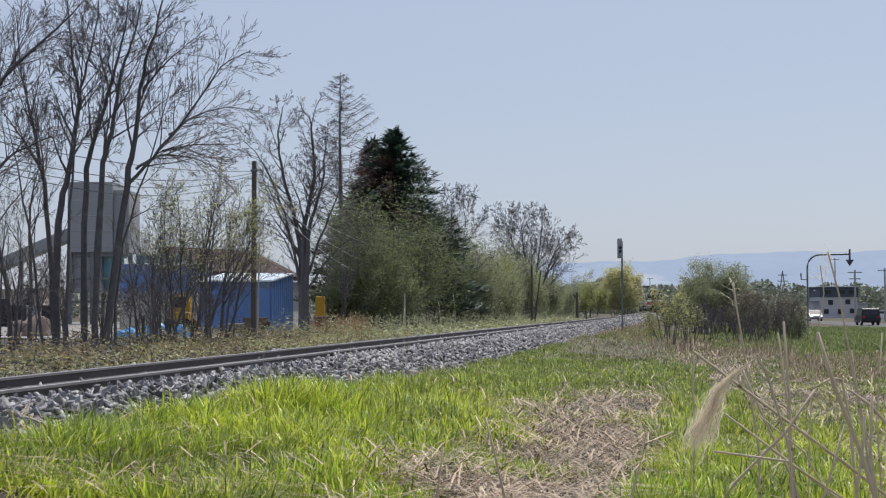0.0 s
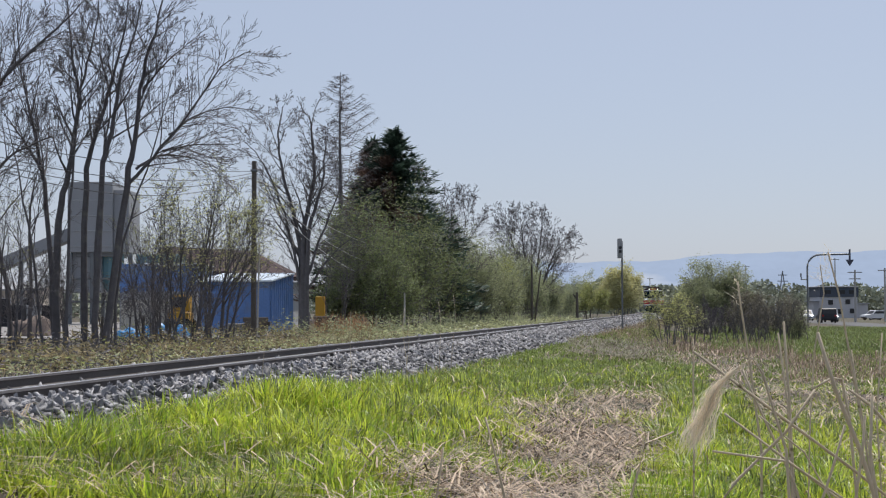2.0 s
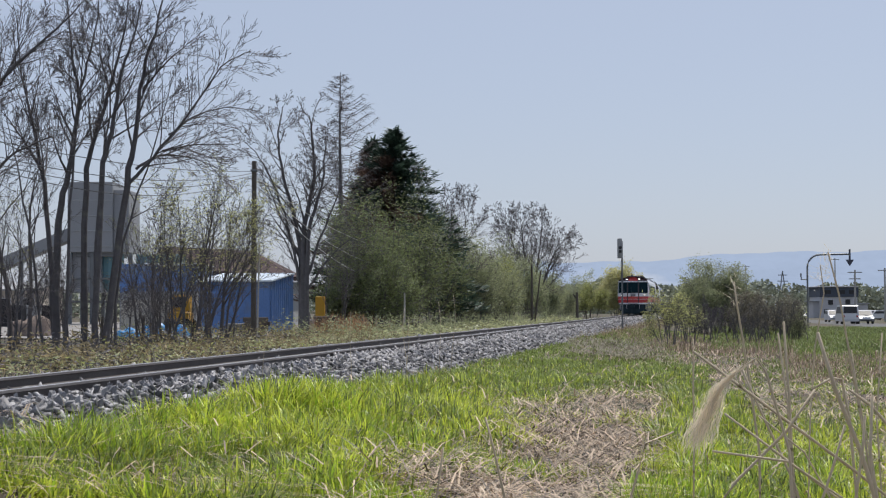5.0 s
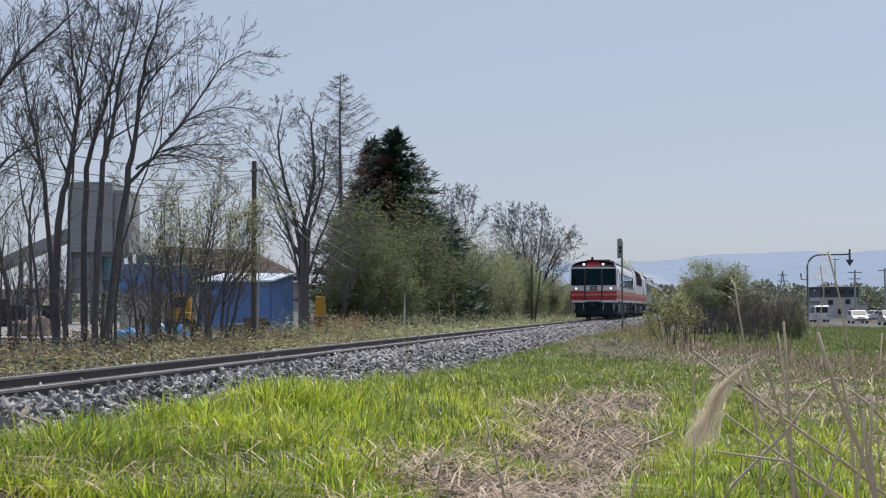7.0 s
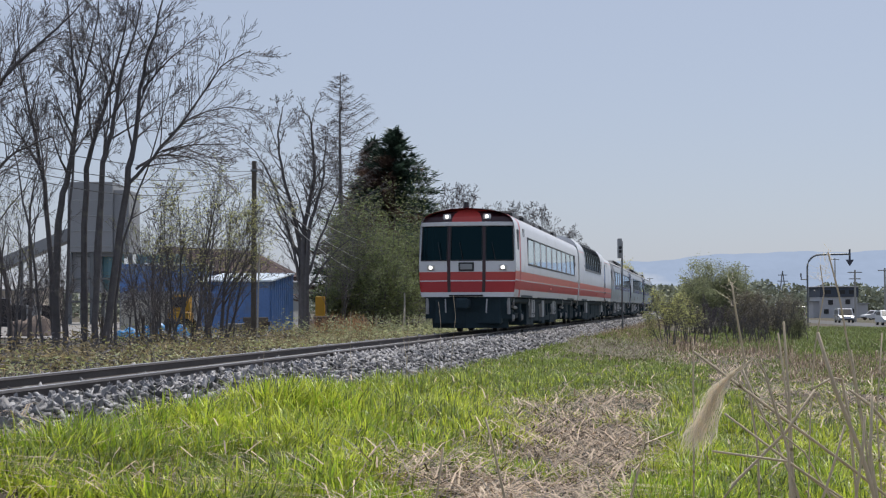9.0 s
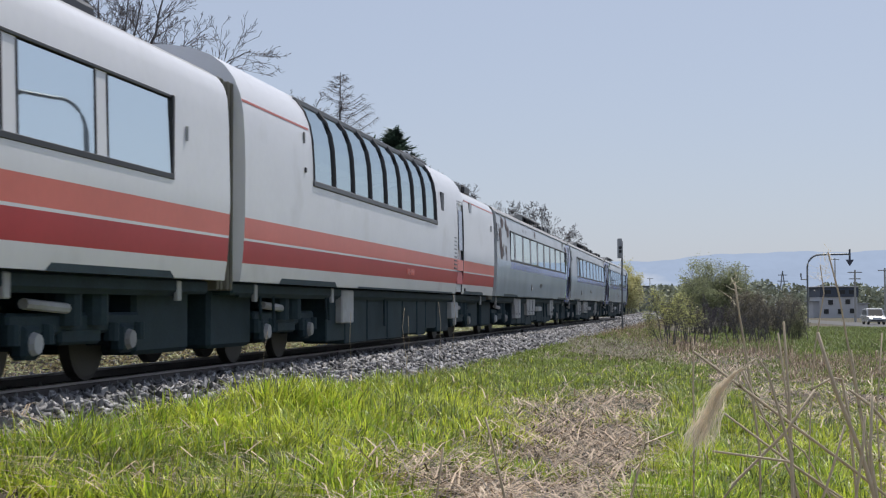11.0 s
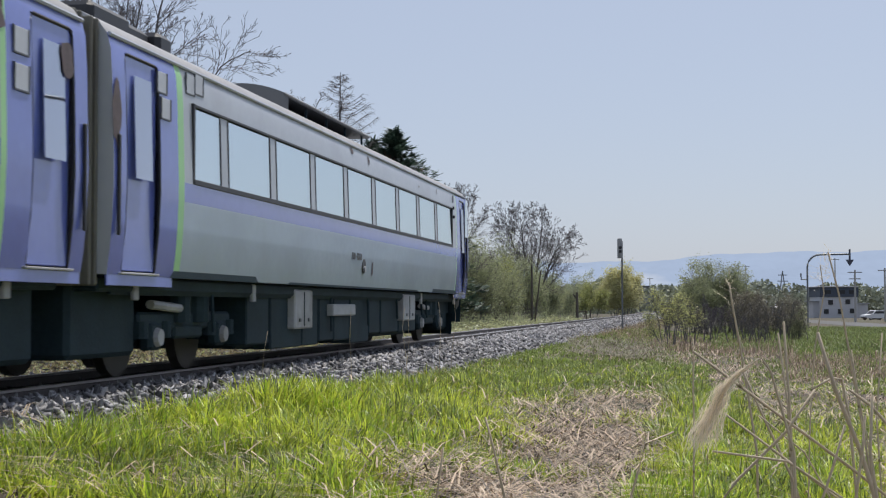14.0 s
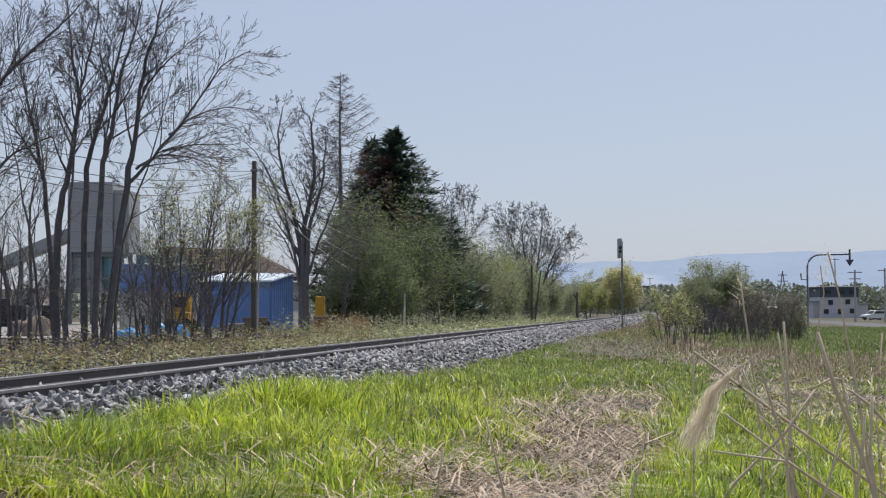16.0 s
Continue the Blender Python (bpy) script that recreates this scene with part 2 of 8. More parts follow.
# ---- mesh helpers ----
class Geo:
    """Collects vertices and faces for one mesh."""

    def __init__(self):
        self.v, self.f, self.m = [], [], []

    def poly(self, pts, slot=0):
        n = len(self.v)
        self.v += [tuple(p) for p in pts]
        self.f.append(tuple(range(n, n + len(pts))))
        self.m.append(slot)

    def box(self, c, size, bevel=0.0, turn=None, slot=0):
        """A box, with chamfered edges where bevel is given."""
        h = [s / 2 for s in size]
        b = min(bevel, min(h) * 0.6)
        n = len(self.v)
        if b <= 0:
            pts = [(sx * h[0], sy * h[1], sz * h[2]) for sx in (-1, 1) for sy in (-1, 1) for sz in (-1, 1)]
            fs = [(0, 1, 3, 2), (4, 6, 7, 5), (0, 4, 5, 1), (2, 3, 7, 6), (0, 2, 6, 4), (1, 5, 7, 3)]
        else:
            pts, fs = [], []
            idx = {}
            for sx in (-1, 1):
                for sy in (-1, 1):
                    for sz in (-1, 1):
                        for a in range(3):
                            idx[sx, sy, sz, a] = len(pts)
                            pts.append(tuple(s * (h[i] if i == a else h[i] - b) for i, s in enumerate((sx, sy, sz))))
            for a in range(3):
                o = [i for i in range(3) if i != a]
                for s in (-1, 1):
                    ring = []
                    for p, q in ((-1, -1), (1, -1), (1, 1), (-1, 1)):
                        k = [0, 0, 0]
                        k[a], k[o[0]], k[o[1]] = s, p, q
                        ring.append(idx[(*k, a)])
                    fs.append(tuple(ring))
                for p in (-1, 1):
                    for q in (-1, 1):
                        k0, k1 = [0, 0, 0], [0, 0, 0]
                        k0[a], k1[a] = -1, 1
                        for k in (k0, k1):
                            k[o[0]], k[o[1]] = p, q
                        fs.append((idx[(*k0, o[0])], idx[(*k1, o[0])], idx[(*k1, o[1])], idx[(*k0, o[1])]))
            for sx in (-1, 1):
                for sy in (-1, 1):
                    for sz in (-1, 1):
                        fs.append(tuple(idx[sx, sy, sz, a] for a in range(3)))
        c = Vector(c)
        for p in pts:
            p = Vector(p)
            if turn is not None:
                p = turn @ p
            self.v.append(tuple(c + p))
        self.f += [tuple(n + i for i in f) for f in fs]
        self.m += [slot] * len(fs)
        return self

    def tube(self, pts, radii, sides=6, caps=False, slot=0):
        pts = [Vector(p) for p in pts]
        n0 = len(self.v)
        for i, p in enumerate(pts):
            d = (pts[min(i + 1, len(pts) - 1)] - pts[max(i - 1, 0)])
            if d.length < 1e-9:
                d = Vector((0, 0, 1))
            d.normalize()
            a = d.cross(Vector((0, 0, 1)) if abs(d.z) < 0.9 else Vector((1, 0, 0))).normalized()
            c = d.cross(a)
            for k in range(sides):
                w = 2 * math.pi * k / sides
                self.v.append(tuple(p + (a * math.cos(w) + c * math.sin(w)) * radii[i]))
        for i in range(len(pts) - 1):
            for k in range(sides):
                q = (k + 1) % sides
                self.f.append((n0 + i * sides + k, n0 + i * sides + q, n0 + (i + 1) * sides + q, n0 + (i + 1) * sides + k))
                self.m.append(slot)
        if caps:
            self.f.append(tuple(n0 + k for k in range(sides)))
            self.f.append(tuple(n0 + (len(pts) - 1) * sides + k for k in range(sides)))
            self.m += [slot] * 2
        return self

    def ob(self, name, mats, parent=None, label="", smooth=False):
        me = bpy.data.meshes.new(name)
        me.from_pydata(self.v, [], self.f)
        for m in (mats if isinstance(mats, (list, tuple)) else [mats]):
            me.materials.append(m)
        if any(self.m):
            me.polygons.foreach_set("material_index", self.m)
        bm = bmesh.new()
        bm.from_mesh(me)
        bmesh.ops.recalc_face_normals(bm, faces=bm.faces)
        bm.to_mesh(me)
        bm.free()
        if smooth:
            me.shade_smooth()
        o = new(name, me)
        if parent is not None:
            o.parent = parent
        if label:
            tagged(o, label)
        return o


def raw_ob(name, v, f, material, parent=None, label="", smooth=False):
    """One mesh straight from arrays, for very many small pieces."""
    me = bpy.data.meshes.new(name)
    me.vertices.add(len(v))
    me.vertices.foreach_set("co", np.asarray(v, np.float32).ravel())
    f = np.asarray(f, np.int32)
    k = f.shape[1]
    me.loops.add(f.size)
    me.loops.foreach_set("vertex_index", f.ravel())
    me.polygons.add(len(f))
    me.polygons.foreach_set("loop_start", np.arange(0, f.size, k, dtype=np.int32))
    me.update(calc_edges=True)
    me.validate()
    me.materials.append(material)
    if smooth:
        me.shade_smooth()
    o = new(name, me)
    if parent is not None:
        o.parent = parent
    if label:
        tagged(o, label)
    return o


def thing(name, m, label, category, group="", kind=""):
    """A top-level thing: an empty at its base that carries its parts."""
    e = new(name)
    e.empty_display_size = 0.3
    e.matrix_basis = m
    return tagged(e, label, category, group, kind)

# ---- the line of the track ----
STEP = 0.5
_S = np.arange(-140, 520, STEP)
_TH = 0.1754036 + np.where(_S > 0, 0.00024075 * _S - 1.426e-06 * _S * _S, 0.0)
_TH = np.where(_S > 250, _TH[np.argmin(abs(_S - 250))] - 0.00047 * (_S - 250), _TH)
_I0 = int(np.argmin(abs(_S)))
_X = np.concatenate([[0], np.cumsum((np.sin(_TH[1:]) + np.sin(_TH[:-1])) / 2 * STEP)])
_Y = np.concatenate([[0], np.cumsum((np.cos(_TH[1:]) + np.cos(_TH[:-1])) / 2 * STEP)])
_X += -6.766 * math.cos(0.1754036) - _X[_I0]
_Y += 6.766 * math.sin(0.1754036) - _Y[_I0]


def on_track(s, off=0.0, z=0.0):
    """The place s metres along the track, off metres to its right (the camera's side), z over the rail."""
    th = np.interp(s, _S, _TH)
    return Vector((float(np.interp(s, _S, _X) + off * np.cos(th)), float(np.interp(s, _S, _Y) - off * np.sin(th)), z))


def track_heading(s):
    return float(np.interp(s, _S, _TH))


def off_of(x, y):
    """Distance to the right of the track's centre line, for places x, y (arrays too)."""
    x, y = np.asarray(x, float), np.asarray(y, float)
    s = np.interp(y, _Y, _S)
    for _ in range(2):
        th = np.interp(s, _S, _TH)
        dx, dy = x - np.interp(s, _S, _X), y - np.interp(s, _S, _Y)
        s = np.clip(s + dx * np.sin(th) + dy * np.cos(th), _S[0], _S[-1])
    th = np.interp(s, _S, _TH)
    return (x - np.interp(s, _S, _X)) * np.cos(th) - (y - np.interp(s, _S, _Y)) * np.sin(th), s


def ripple(x, y, size, seed=0.0):
    return (np.sin(x / size * 1.7 + seed + 1.3 * np.sin(y / size * 0.9 + seed * 2)) * np.cos(y / size * 1.3 - seed * 1.7 + 0.8 * np.sin(x / size * 1.1)))


def ground_z(x, y):
    x, y = np.asarray(x, float), np.asarray(y, float)
    off, s = off_of(x, y)
    right = np.interp(off, [1.2, 2.0, 3.0, 5.0, 7.5, 11.0, 20.0, 60.0], [-0.62, -0.52, -0.50, -0.62, -0.84, -0.90, -1.0, -1.3])
    near = np.clip((25 - s) / 9, 0, 1) * np.exp(-((off - 2.7) / 1.3) ** 2)
    right = right + 0.20 * near + 0.14 * np.clip((13 - s) / 5, 0, 1) * np.exp(-((off - 2.2) / 0.6) ** 2) + 0.05 * np.exp(-((off - 2.5) / 0.9) ** 2 - ((s - 14.5) / 3.0) ** 2)
    left = np.interp(-off, [1.2, 2.6, 4.0, 12.0, 60.0], [-0.66, -0.58, -0.45, -0.45, -0.6])
    z = np.where(off > 0, right, left)
    far = np.clip((np.hypot(x, y) - 120) / 200, 0, 1)
    z = z * (1 - far) + far * np.where(off > 0, -1.3, -0.7)
    soft = np.clip((np.abs(off) - 1.4) / 1.5, 0, 1)
    z = np.where(np.abs(off) < 1.5, np.minimum(z, -0.5), z)
    z = z + soft * (0.05 * ripple(x, y, 1.6, 0.7) + 0.03 * ripple(x, y, 0.6, 2.1)) * np.clip(2.0 - np.hypot(x, y) / 60, 0, 1)
    return z


def gz(x, y):
    return float(ground_z(x, y))


def spaced(steps):
    return np.unique(np.concatenate([np.arange(a, b, d) for a, b, d in steps]))


gx = spaced([(-4200, -400, 200), (-400, -60, 20), (-60, -14, 2.0), (-14, 18, 0.35), (18, 60, 2.0), (60, 400, 20), (400, 4300, 200)])
gy = spaced([(-600, -20, 40), (-20, 5, 2), (5, 34, 0.35), (34, 90, 1.0), (90, 300, 6), (300, 900, 40), (900, 4400, 250)])
GX, GY = np.meshgrid(gx, gy)
GZ = ground_z(GX, GY)
nx, ny = len(gx), len(gy)
ii = np.arange(nx * ny).reshape(ny, nx)
quads = np.stack([ii[:-1, :-1], ii[:-1, 1:], ii[1:, 1:], ii[1:, :-1]], -1).reshape(-1, 4)
ground = raw_ob("ground", np.stack([GX, GY, GZ], -1).reshape(-1, 3), quads, M_EARTH, smooth=True)
tagged(ground, "brown thatch-covered earth with patches of green", "ground", kind="structure")

# ---- ballast bed, sleepers and rails ----
prof = [(-3.2, -0.66), (-2.2, -0.32), (-1.45, -0.13), (-0.68, -0.11), (-0.46, -0.15), (0.46, -0.15), (0.68, -0.115), (1.40, -0.125), (1.80, -0.32), (2.25, -0.66)]
ss = np.concatenate([np.arange(-120, 120, 1.0), np.arange(120, 500, 4.0)])
bv = []
for s in ss:
    for o, z in prof:
        bv.append(tuple(on_track(s, o + 0.05 * math.sin(s * 1.9 + o), z + 0.012 * math.sin(s * 3.1 + o * 5))))
bi = np.arange(len(ss) * len(prof)).reshape(len(ss), len(prof))
bq = np.stack([bi[:-1, :-1], bi[:-1, 1:], bi[1:, 1:], bi[1:, :-1]], -1).reshape(-1, 4)
ballast = raw_ob("ballast", bv, bq, M_BALLAST, smooth=True)
tagged(ballast, "grey crushed-stone ballast bed under the railway track", "ballast", kind="structure")


def rail(off):
    """Flat-bottomed rail swept along the track, with a polished head."""
    g = Geo()
    sect = [(-0.062, -0.145), (0.062, -0.145), (0.062, -0.130), (0.009, -0.115), (0.009, -0.040), (0.032, -0.030), (0.032, -0.003), (0.026, 0.0),
            (-0.026, 0.0), (-0.032, -0.003), (-0.032, -0.030), (-0.009, -0.040), (-0.009, -0.115), (-0.062, -0.130)]
    st = np.concatenate([np.arange(-120, 100, 2.0), np.arange(100, 500, 5.0)])
    n = len(sect)
    for s in st:
        g.v += [tuple(on_track(s, off + o, z)) for o, z in sect]
    for i in range(len(st) - 1):
        for k in range(n):
            q = (k + 1) % n
            g.f.append((i * n + k, i * n + q, (i + 1) * n + q, (i + 1) * n + k))
            g.m.append(1 if 6 <= k <= 8 else 2 if k in (5, 9) else 0)
    r = g.ob("rail", [M_RAIL, M_RAILTOP, M_RAILSIDE])
    return tagged(r, "rust-brown steel rail with a polished running surface", "rail", "rails of the track", "structure")


rail(0.5655)
rail(-0.5655)


def sleepers():
    """Sleepers bedded in the ballast, one mesh shared by all."""
    me = None
    for k in range(300):
        s = -4 + 0.62 * k
        if me is None:
            o = Geo().box((0, 0, 0), (0.22, 2.1, 0.14), 0.015).ob("sleeper", M_SLEEPER, ballast)
            me = o.data
        else:
            o = new("sleeper", me)
            o.parent = ballast
        p = on_track(s, 0, -0.215)
        o.matrix_basis = pose(p.x, p.y, p.z, 0, 0, 90 - math.degrees(track_heading(s)))


sleepers()

# ---- the train ----
PITCH = 21.3
LEN = 20.75            # body length
SECTION = [(1.385, 1.06), (1.415, 1.28), (1.436, 1.55), (1.438, 1.58), (1.447, 1.83), (1.45, 1.865), (1.45, 2.07), (1.448, 2.17), (1.43, 2.86), (1.425, 2.95),
           (1.41, 3.18), (1.37, 3.32), (1.29, 3.43), (1.12, 3.53), (0.85, 3.61), (0.5, 3.67), (0.0, 3.70)]


def half_width(z, sect=SECTION):
    return float(np.interp(z, [p[1] for p in sect], [p[0] for p in sect]))


def car_shell(parent, sect, xs, paint, mats, label):
    """The skin of a car: sides and roof, one face per cell; paint(x, z, side) gives a material or None for an opening."""
    g = Geo()
    ring = [(-w, z) for w, z in sect] + [(w, z) for w, z in reversed(sect[:-1])]
    n = len(ring)
    for x in xs:
        g.v += [(x, y, z) for y, z in ring]
    for i in range(len(xs) - 1):
        for k in range(n - 1):
            y = (ring[k][0] + ring[k + 1][0]) / 2
            z = (ring[k][1] + ring[k + 1][1]) / 2
            slot = paint((xs[i] + xs[i + 1]) / 2, z, -1 if y < 0 else 1)
            if slot is None:
                continue
            g.f.append((i * n + k, i * n + k + 1, (i + 1) * n + k + 1, (i + 1) * n + k))
            g.m.append(slot)
    used = sorted({i for f in g.f for i in f})
    order = {v: i for i, v in enumerate(used)}
    g.v = [g.v[i] for i in used]
    g.f = [tuple(order[i] for i in f) for f in g.f]
    return g.ob("body_shell", mats, parent, label, smooth=True)


def end_wall(parent, x, material, sect=SECTION, name="end_wall"):
    g = Geo()
    ring = [(-w, z) for w, z in sect] + [(w, z) for w, z in reversed(sect[:-1])]
    g.poly([(x, y, z) for y, z in ring])
    return g.ob(name, material, parent)


def bogie(parent, x):
    b = new("bogie")
    b.parent = parent
    b.location = (x, 0, 0)
    b.empty_display_size = 0.2
    for sy in (-1, 1):
        g = Geo()
        g.box((0, sy * 0.98, 0.60), (2.9, 0.12, 0.20), 0.03)
        g.box((0, sy * 0.98, 0.48), (0.9, 0.14, 0.16), 0.03)
        for sx in (-1, 1):
            g.box((sx * 1.05, sy * 1.00, 0.44), (0.34, 0.16, 0.30), 0.04)
            g.tube([(sx * 0.72, sy * 1.02, 0.42), (sx * 0.72, sy * 1.02, 0.60)], [0.09, 0.09], 10, True)
            g.tube([(sx * 1.38, sy * 1.02, 0.42), (sx * 1.38, sy * 1.02, 0.60)], [0.09, 0.09], 10, True)
        g.tube([(-0.3, sy * 1.0, 0.58), (-0.3, sy * 1.0, 0.92)], [0.17, 0.17], 12, True)
        g.tube([(0.3, sy * 1.0, 0.58), (0.3, sy * 1.0, 0.92)], [0.17, 0.17], 12, True)
        frame_ob = g.ob("side_frame", M_UNDER, b)
        for sx in (-1, 1):
            Geo().tube([(sx * 1.05, sy * 1.07, 0.43), (sx * 1.05, sy * 1.13, 0.43)], [0.11, 0.09], 12, True).ob("axle_box_cover", M_UNDERGREY, frame_ob)
        Geo().tube([(-1.3, sy * 1.10, 0.78), (-0.45, sy * 1.10, 0.74)], [0.05, 0.05], 8, True).ob("damper", M_UNDERGREY, frame_ob)
    Geo().box((0, 0, 0.62), (0.6, 1.9, 0.22), 0.04).ob("bolster", M_UNDER, b)
    for sx in (-1, 1):
        for sy in (-1, 1):
            w = Geo()
            y = sy * 0.5655
            w.tube([(sx * 1.05, y - 0.065, 0.43), (sx * 1.05, y - 0.06, 0.43), (sx * 1.05, y + 0.06, 0.43), (sx * 1.05, y + 0.065, 0.43)], [0.38, 0.425, 0.425, 0.38], 28, True)
            w.ob("wheel", M_WHEEL, b)
        Geo().tube([(sx * 1.05, -1.0, 0.43), (sx * 1.05, 1.0, 0.43)], [0.07, 0.07], 10, True).ob("axle", M_UNDER, b)
    return b


def under_box(parent, x0, x1, z0, z1, material=None, side=-1, proud=1.30, taper=0.0, name="equipment_box"):
    """A box slung under the floor; taper draws its foot in, and wide pale ones have three covers with joints and latches."""
    g = Geo()
    g.box(((x0 + x1) / 2, side * (proud - 0.35), (z0 + z1) / 2), (x1 - x0, 0.7, z1 - z0), 0.02)
    xm = (x0 + x1) / 2
    if taper:
        g.v = [(xm + (x - xm) * (1 - 2 * taper / (x1 - x0) * (z1 - z) / (z1 - z0)), y, z) for x, y, z in g.v]
    o = g.ob(name, material or M_UNDER, parent)
    if x1 - x0 > 0.85 and z1 - z0 > 0.3 and material is M_UNDERGREY:
        n = 3 if x1 - x0 > 1.5 else 2
        for k in range(1, n):
            Geo().box((x0 + (x1 - x0) * k / n, side * (proud + 0.003), (z0 + z1) / 2), (0.022, 0.012, (z1 - z0) * 0.88)).ob("panel_joint", M_UNDER, o)
        for k in range(n):
            Geo().box((x0 + (x1 - x0) * (k + 0.5) / n, side * (proud + 0.006), z0 + (z1 - z0) * 0.22), (0.07, 0.02, 0.05), 0.005).ob("latch", M_DARKFRAME, o)
    return o


def window_row(parent, x0, x1, n, z0, z1, first=None, glass=M_GLASS, post=M_GREYPAINT, sect=SECTION, proud=0.004, both=True):
    """A strip of panes in one dark frame, on both sides of a car."""
    for side in ((-1, 1) if both else (-1,)):
        edges = [x0] + ([first] if first else []) + list(np.linspace(first or x0, x1, n + 1 - (1 if first else 0)))[1:]
        f = Geo()
        hw = lambda z: half_width(z, sect)
        for z in (z0, z1):
            a, b = (z, z + 0.06) if z == z0 else (z - 0.035, z)
            y0, y1 = hw(a) + proud, hw(b) + proud
            f.box(((x0 + x1) / 2, side * (y0 + y1) / 2 - side * 0.03, (a + b) / 2), (x1 - x0, 0.075, b - a), 0.006)
        for x in (x0, x1):
            ym = hw((z0 + z1) / 2) + proud - 0.03
            f.box((x, side * ym, (z0 + z1) / 2), (0.06, 0.085, z1 - z0), 0.006)
        f.ob("window_surround", M_BLACK, parent)
        for i, (a, b) in enumerate(zip(edges[:-1], edges[1:])):
            if i:
                p = Geo()
                ya, yb = hw(z0), hw(z1)
                slope = (yb - ya) / (z1 - z0)
                for d in (-0.135, 0.135):
                    p.box((a + d, 0, 0), (0.032, 0.012, z1 - z0 - 0.1), 0.002)
                p.v = [(x, side * ((ya + yb) / 2 - 0.003 + slope * z) + y, z + (z0 + z1) / 2) for x, y, z in p.v]
                p.ob("pane_bead", M_BLACK, parent)
                q = Geo()
                q.poly([(a - 0.13, side * (ya - 0.004), z0 + 0.05), (a + 0.13, side * (ya - 0.004), z0 + 0.05), (a + 0.13, side * (yb - 0.004), z1 - 0.03), (a - 0.13, side * (yb - 0.004), z1 - 0.03)])
                q.ob("window_post", post, parent)
            g = Geo()
            la, lb = (a + (0.14 if i else 0.03)), (b - (0.14 if i < len(edges) - 2 else 0.03))
            g.box(((la + lb) / 2, 0, 0), (lb - la, 0.012, z1 - z0 - 0.10))
            lean = (hw(z1) - hw(z0)) / (z1 - z0)
            g.v = [(x, side * (hw((z0 + z1) / 2) - 0.012) + y + side * lean * z, z + (z0 + z1) / 2) for x, y, z in g.v]
            pane = g.ob("window_pane", glass, parent)
            pane.visible_shadow = False


def interior(parent, x0, x1):
    """Floor, ceiling lining and rows of seats seen through the glass."""
    Geo().box(((x0 + x1) / 2, 0, 1.22), (x1 - x0, 2.7, 0.06)).ob("floor_panel", M_INTERIOR, parent)
    Geo().box(((x0 + x1) / 2, 0, 3.30), (x1 - x0, 2.2, 0.04)).ob("ceiling_panel", M_INTERIOR, parent)
    x = x0 + 0.9
    while x < x1 - 0.5:
        for y in (-0.85, 0.85):
            g = Geo()
            g.box((x, y, 1.62), (0.45, 0.95, 0.14), 0.04)
            g.box((x + 0.25, y, 2.0), (0.13, 0.95, 0.75), 0.05)
            g.ob("seat_pair", M_SEAT, parent)
        x += 0.95


def side_door(parent, x0, x1, z0, z1, material, glass_span=None, side=-1, sect=SECTION):
    """A recessed sliding door leaf with rubber edges and a tall window."""
    leaf = Geo()
    xm, zm = (x0 + x1) / 2, (z0 + z1) / 2
    leaf.box((xm, 0, 0), (x1 - x0, 0.03, z1 - z0), 0.01)
    bend = lambda z: half_width(z, sect) - 0.028
    leaf.v = [(x, side * bend(zm + z) + y, zm + z) for x, y, z in leaf.v]
    d = leaf.ob("door", material, parent)
    e = Geo()
    zz = list(np.linspace(z0, z1 - 0.06, 6))
    path = [(x0, side * (half_width(z, sect) - 0.012), z) for z in zz] + [(x0 + 0.05, side * (half_width(z1, sect) - 0.012), z1), (x1 - 0.05, side * (half_width(z1, sect) - 0.012), z1)]
    path += [(x1, side * (half_width(z, sect) - 0.012), z) for z in reversed(zz)]
    e.tube(path, [0.017] * len(path), 6, True)
    e.ob("door_seal", M_BLACK if sect is SECTION else M_DARKFRAME, d)
    if glass_span:
        w = Geo()
        za, zb, wa, wb = glass_span
        w.box(((wa + wb) / 2, 0, 0), (wb - wa, 0.012, zb - za))
        w.v = [(x, side * (bend((za + zb) / 2 + z) + 0.022) + y, (za + zb) / 2 + z) for x, y, z in w.v]
        w.ob("door_window", M_DOORGLASS, d)
        if sect is not SECTION:
            return d
        h = Geo()
        h.box((x0 - 0.22 if x0 < 10 else x1 + 0.17, side * (half_width(1.9, sect) + 0.012), 1.9), (0.045, 0.03, 0.95), 0.01)
        h.ob("grab_rail", M_BLACK, d)
    return d


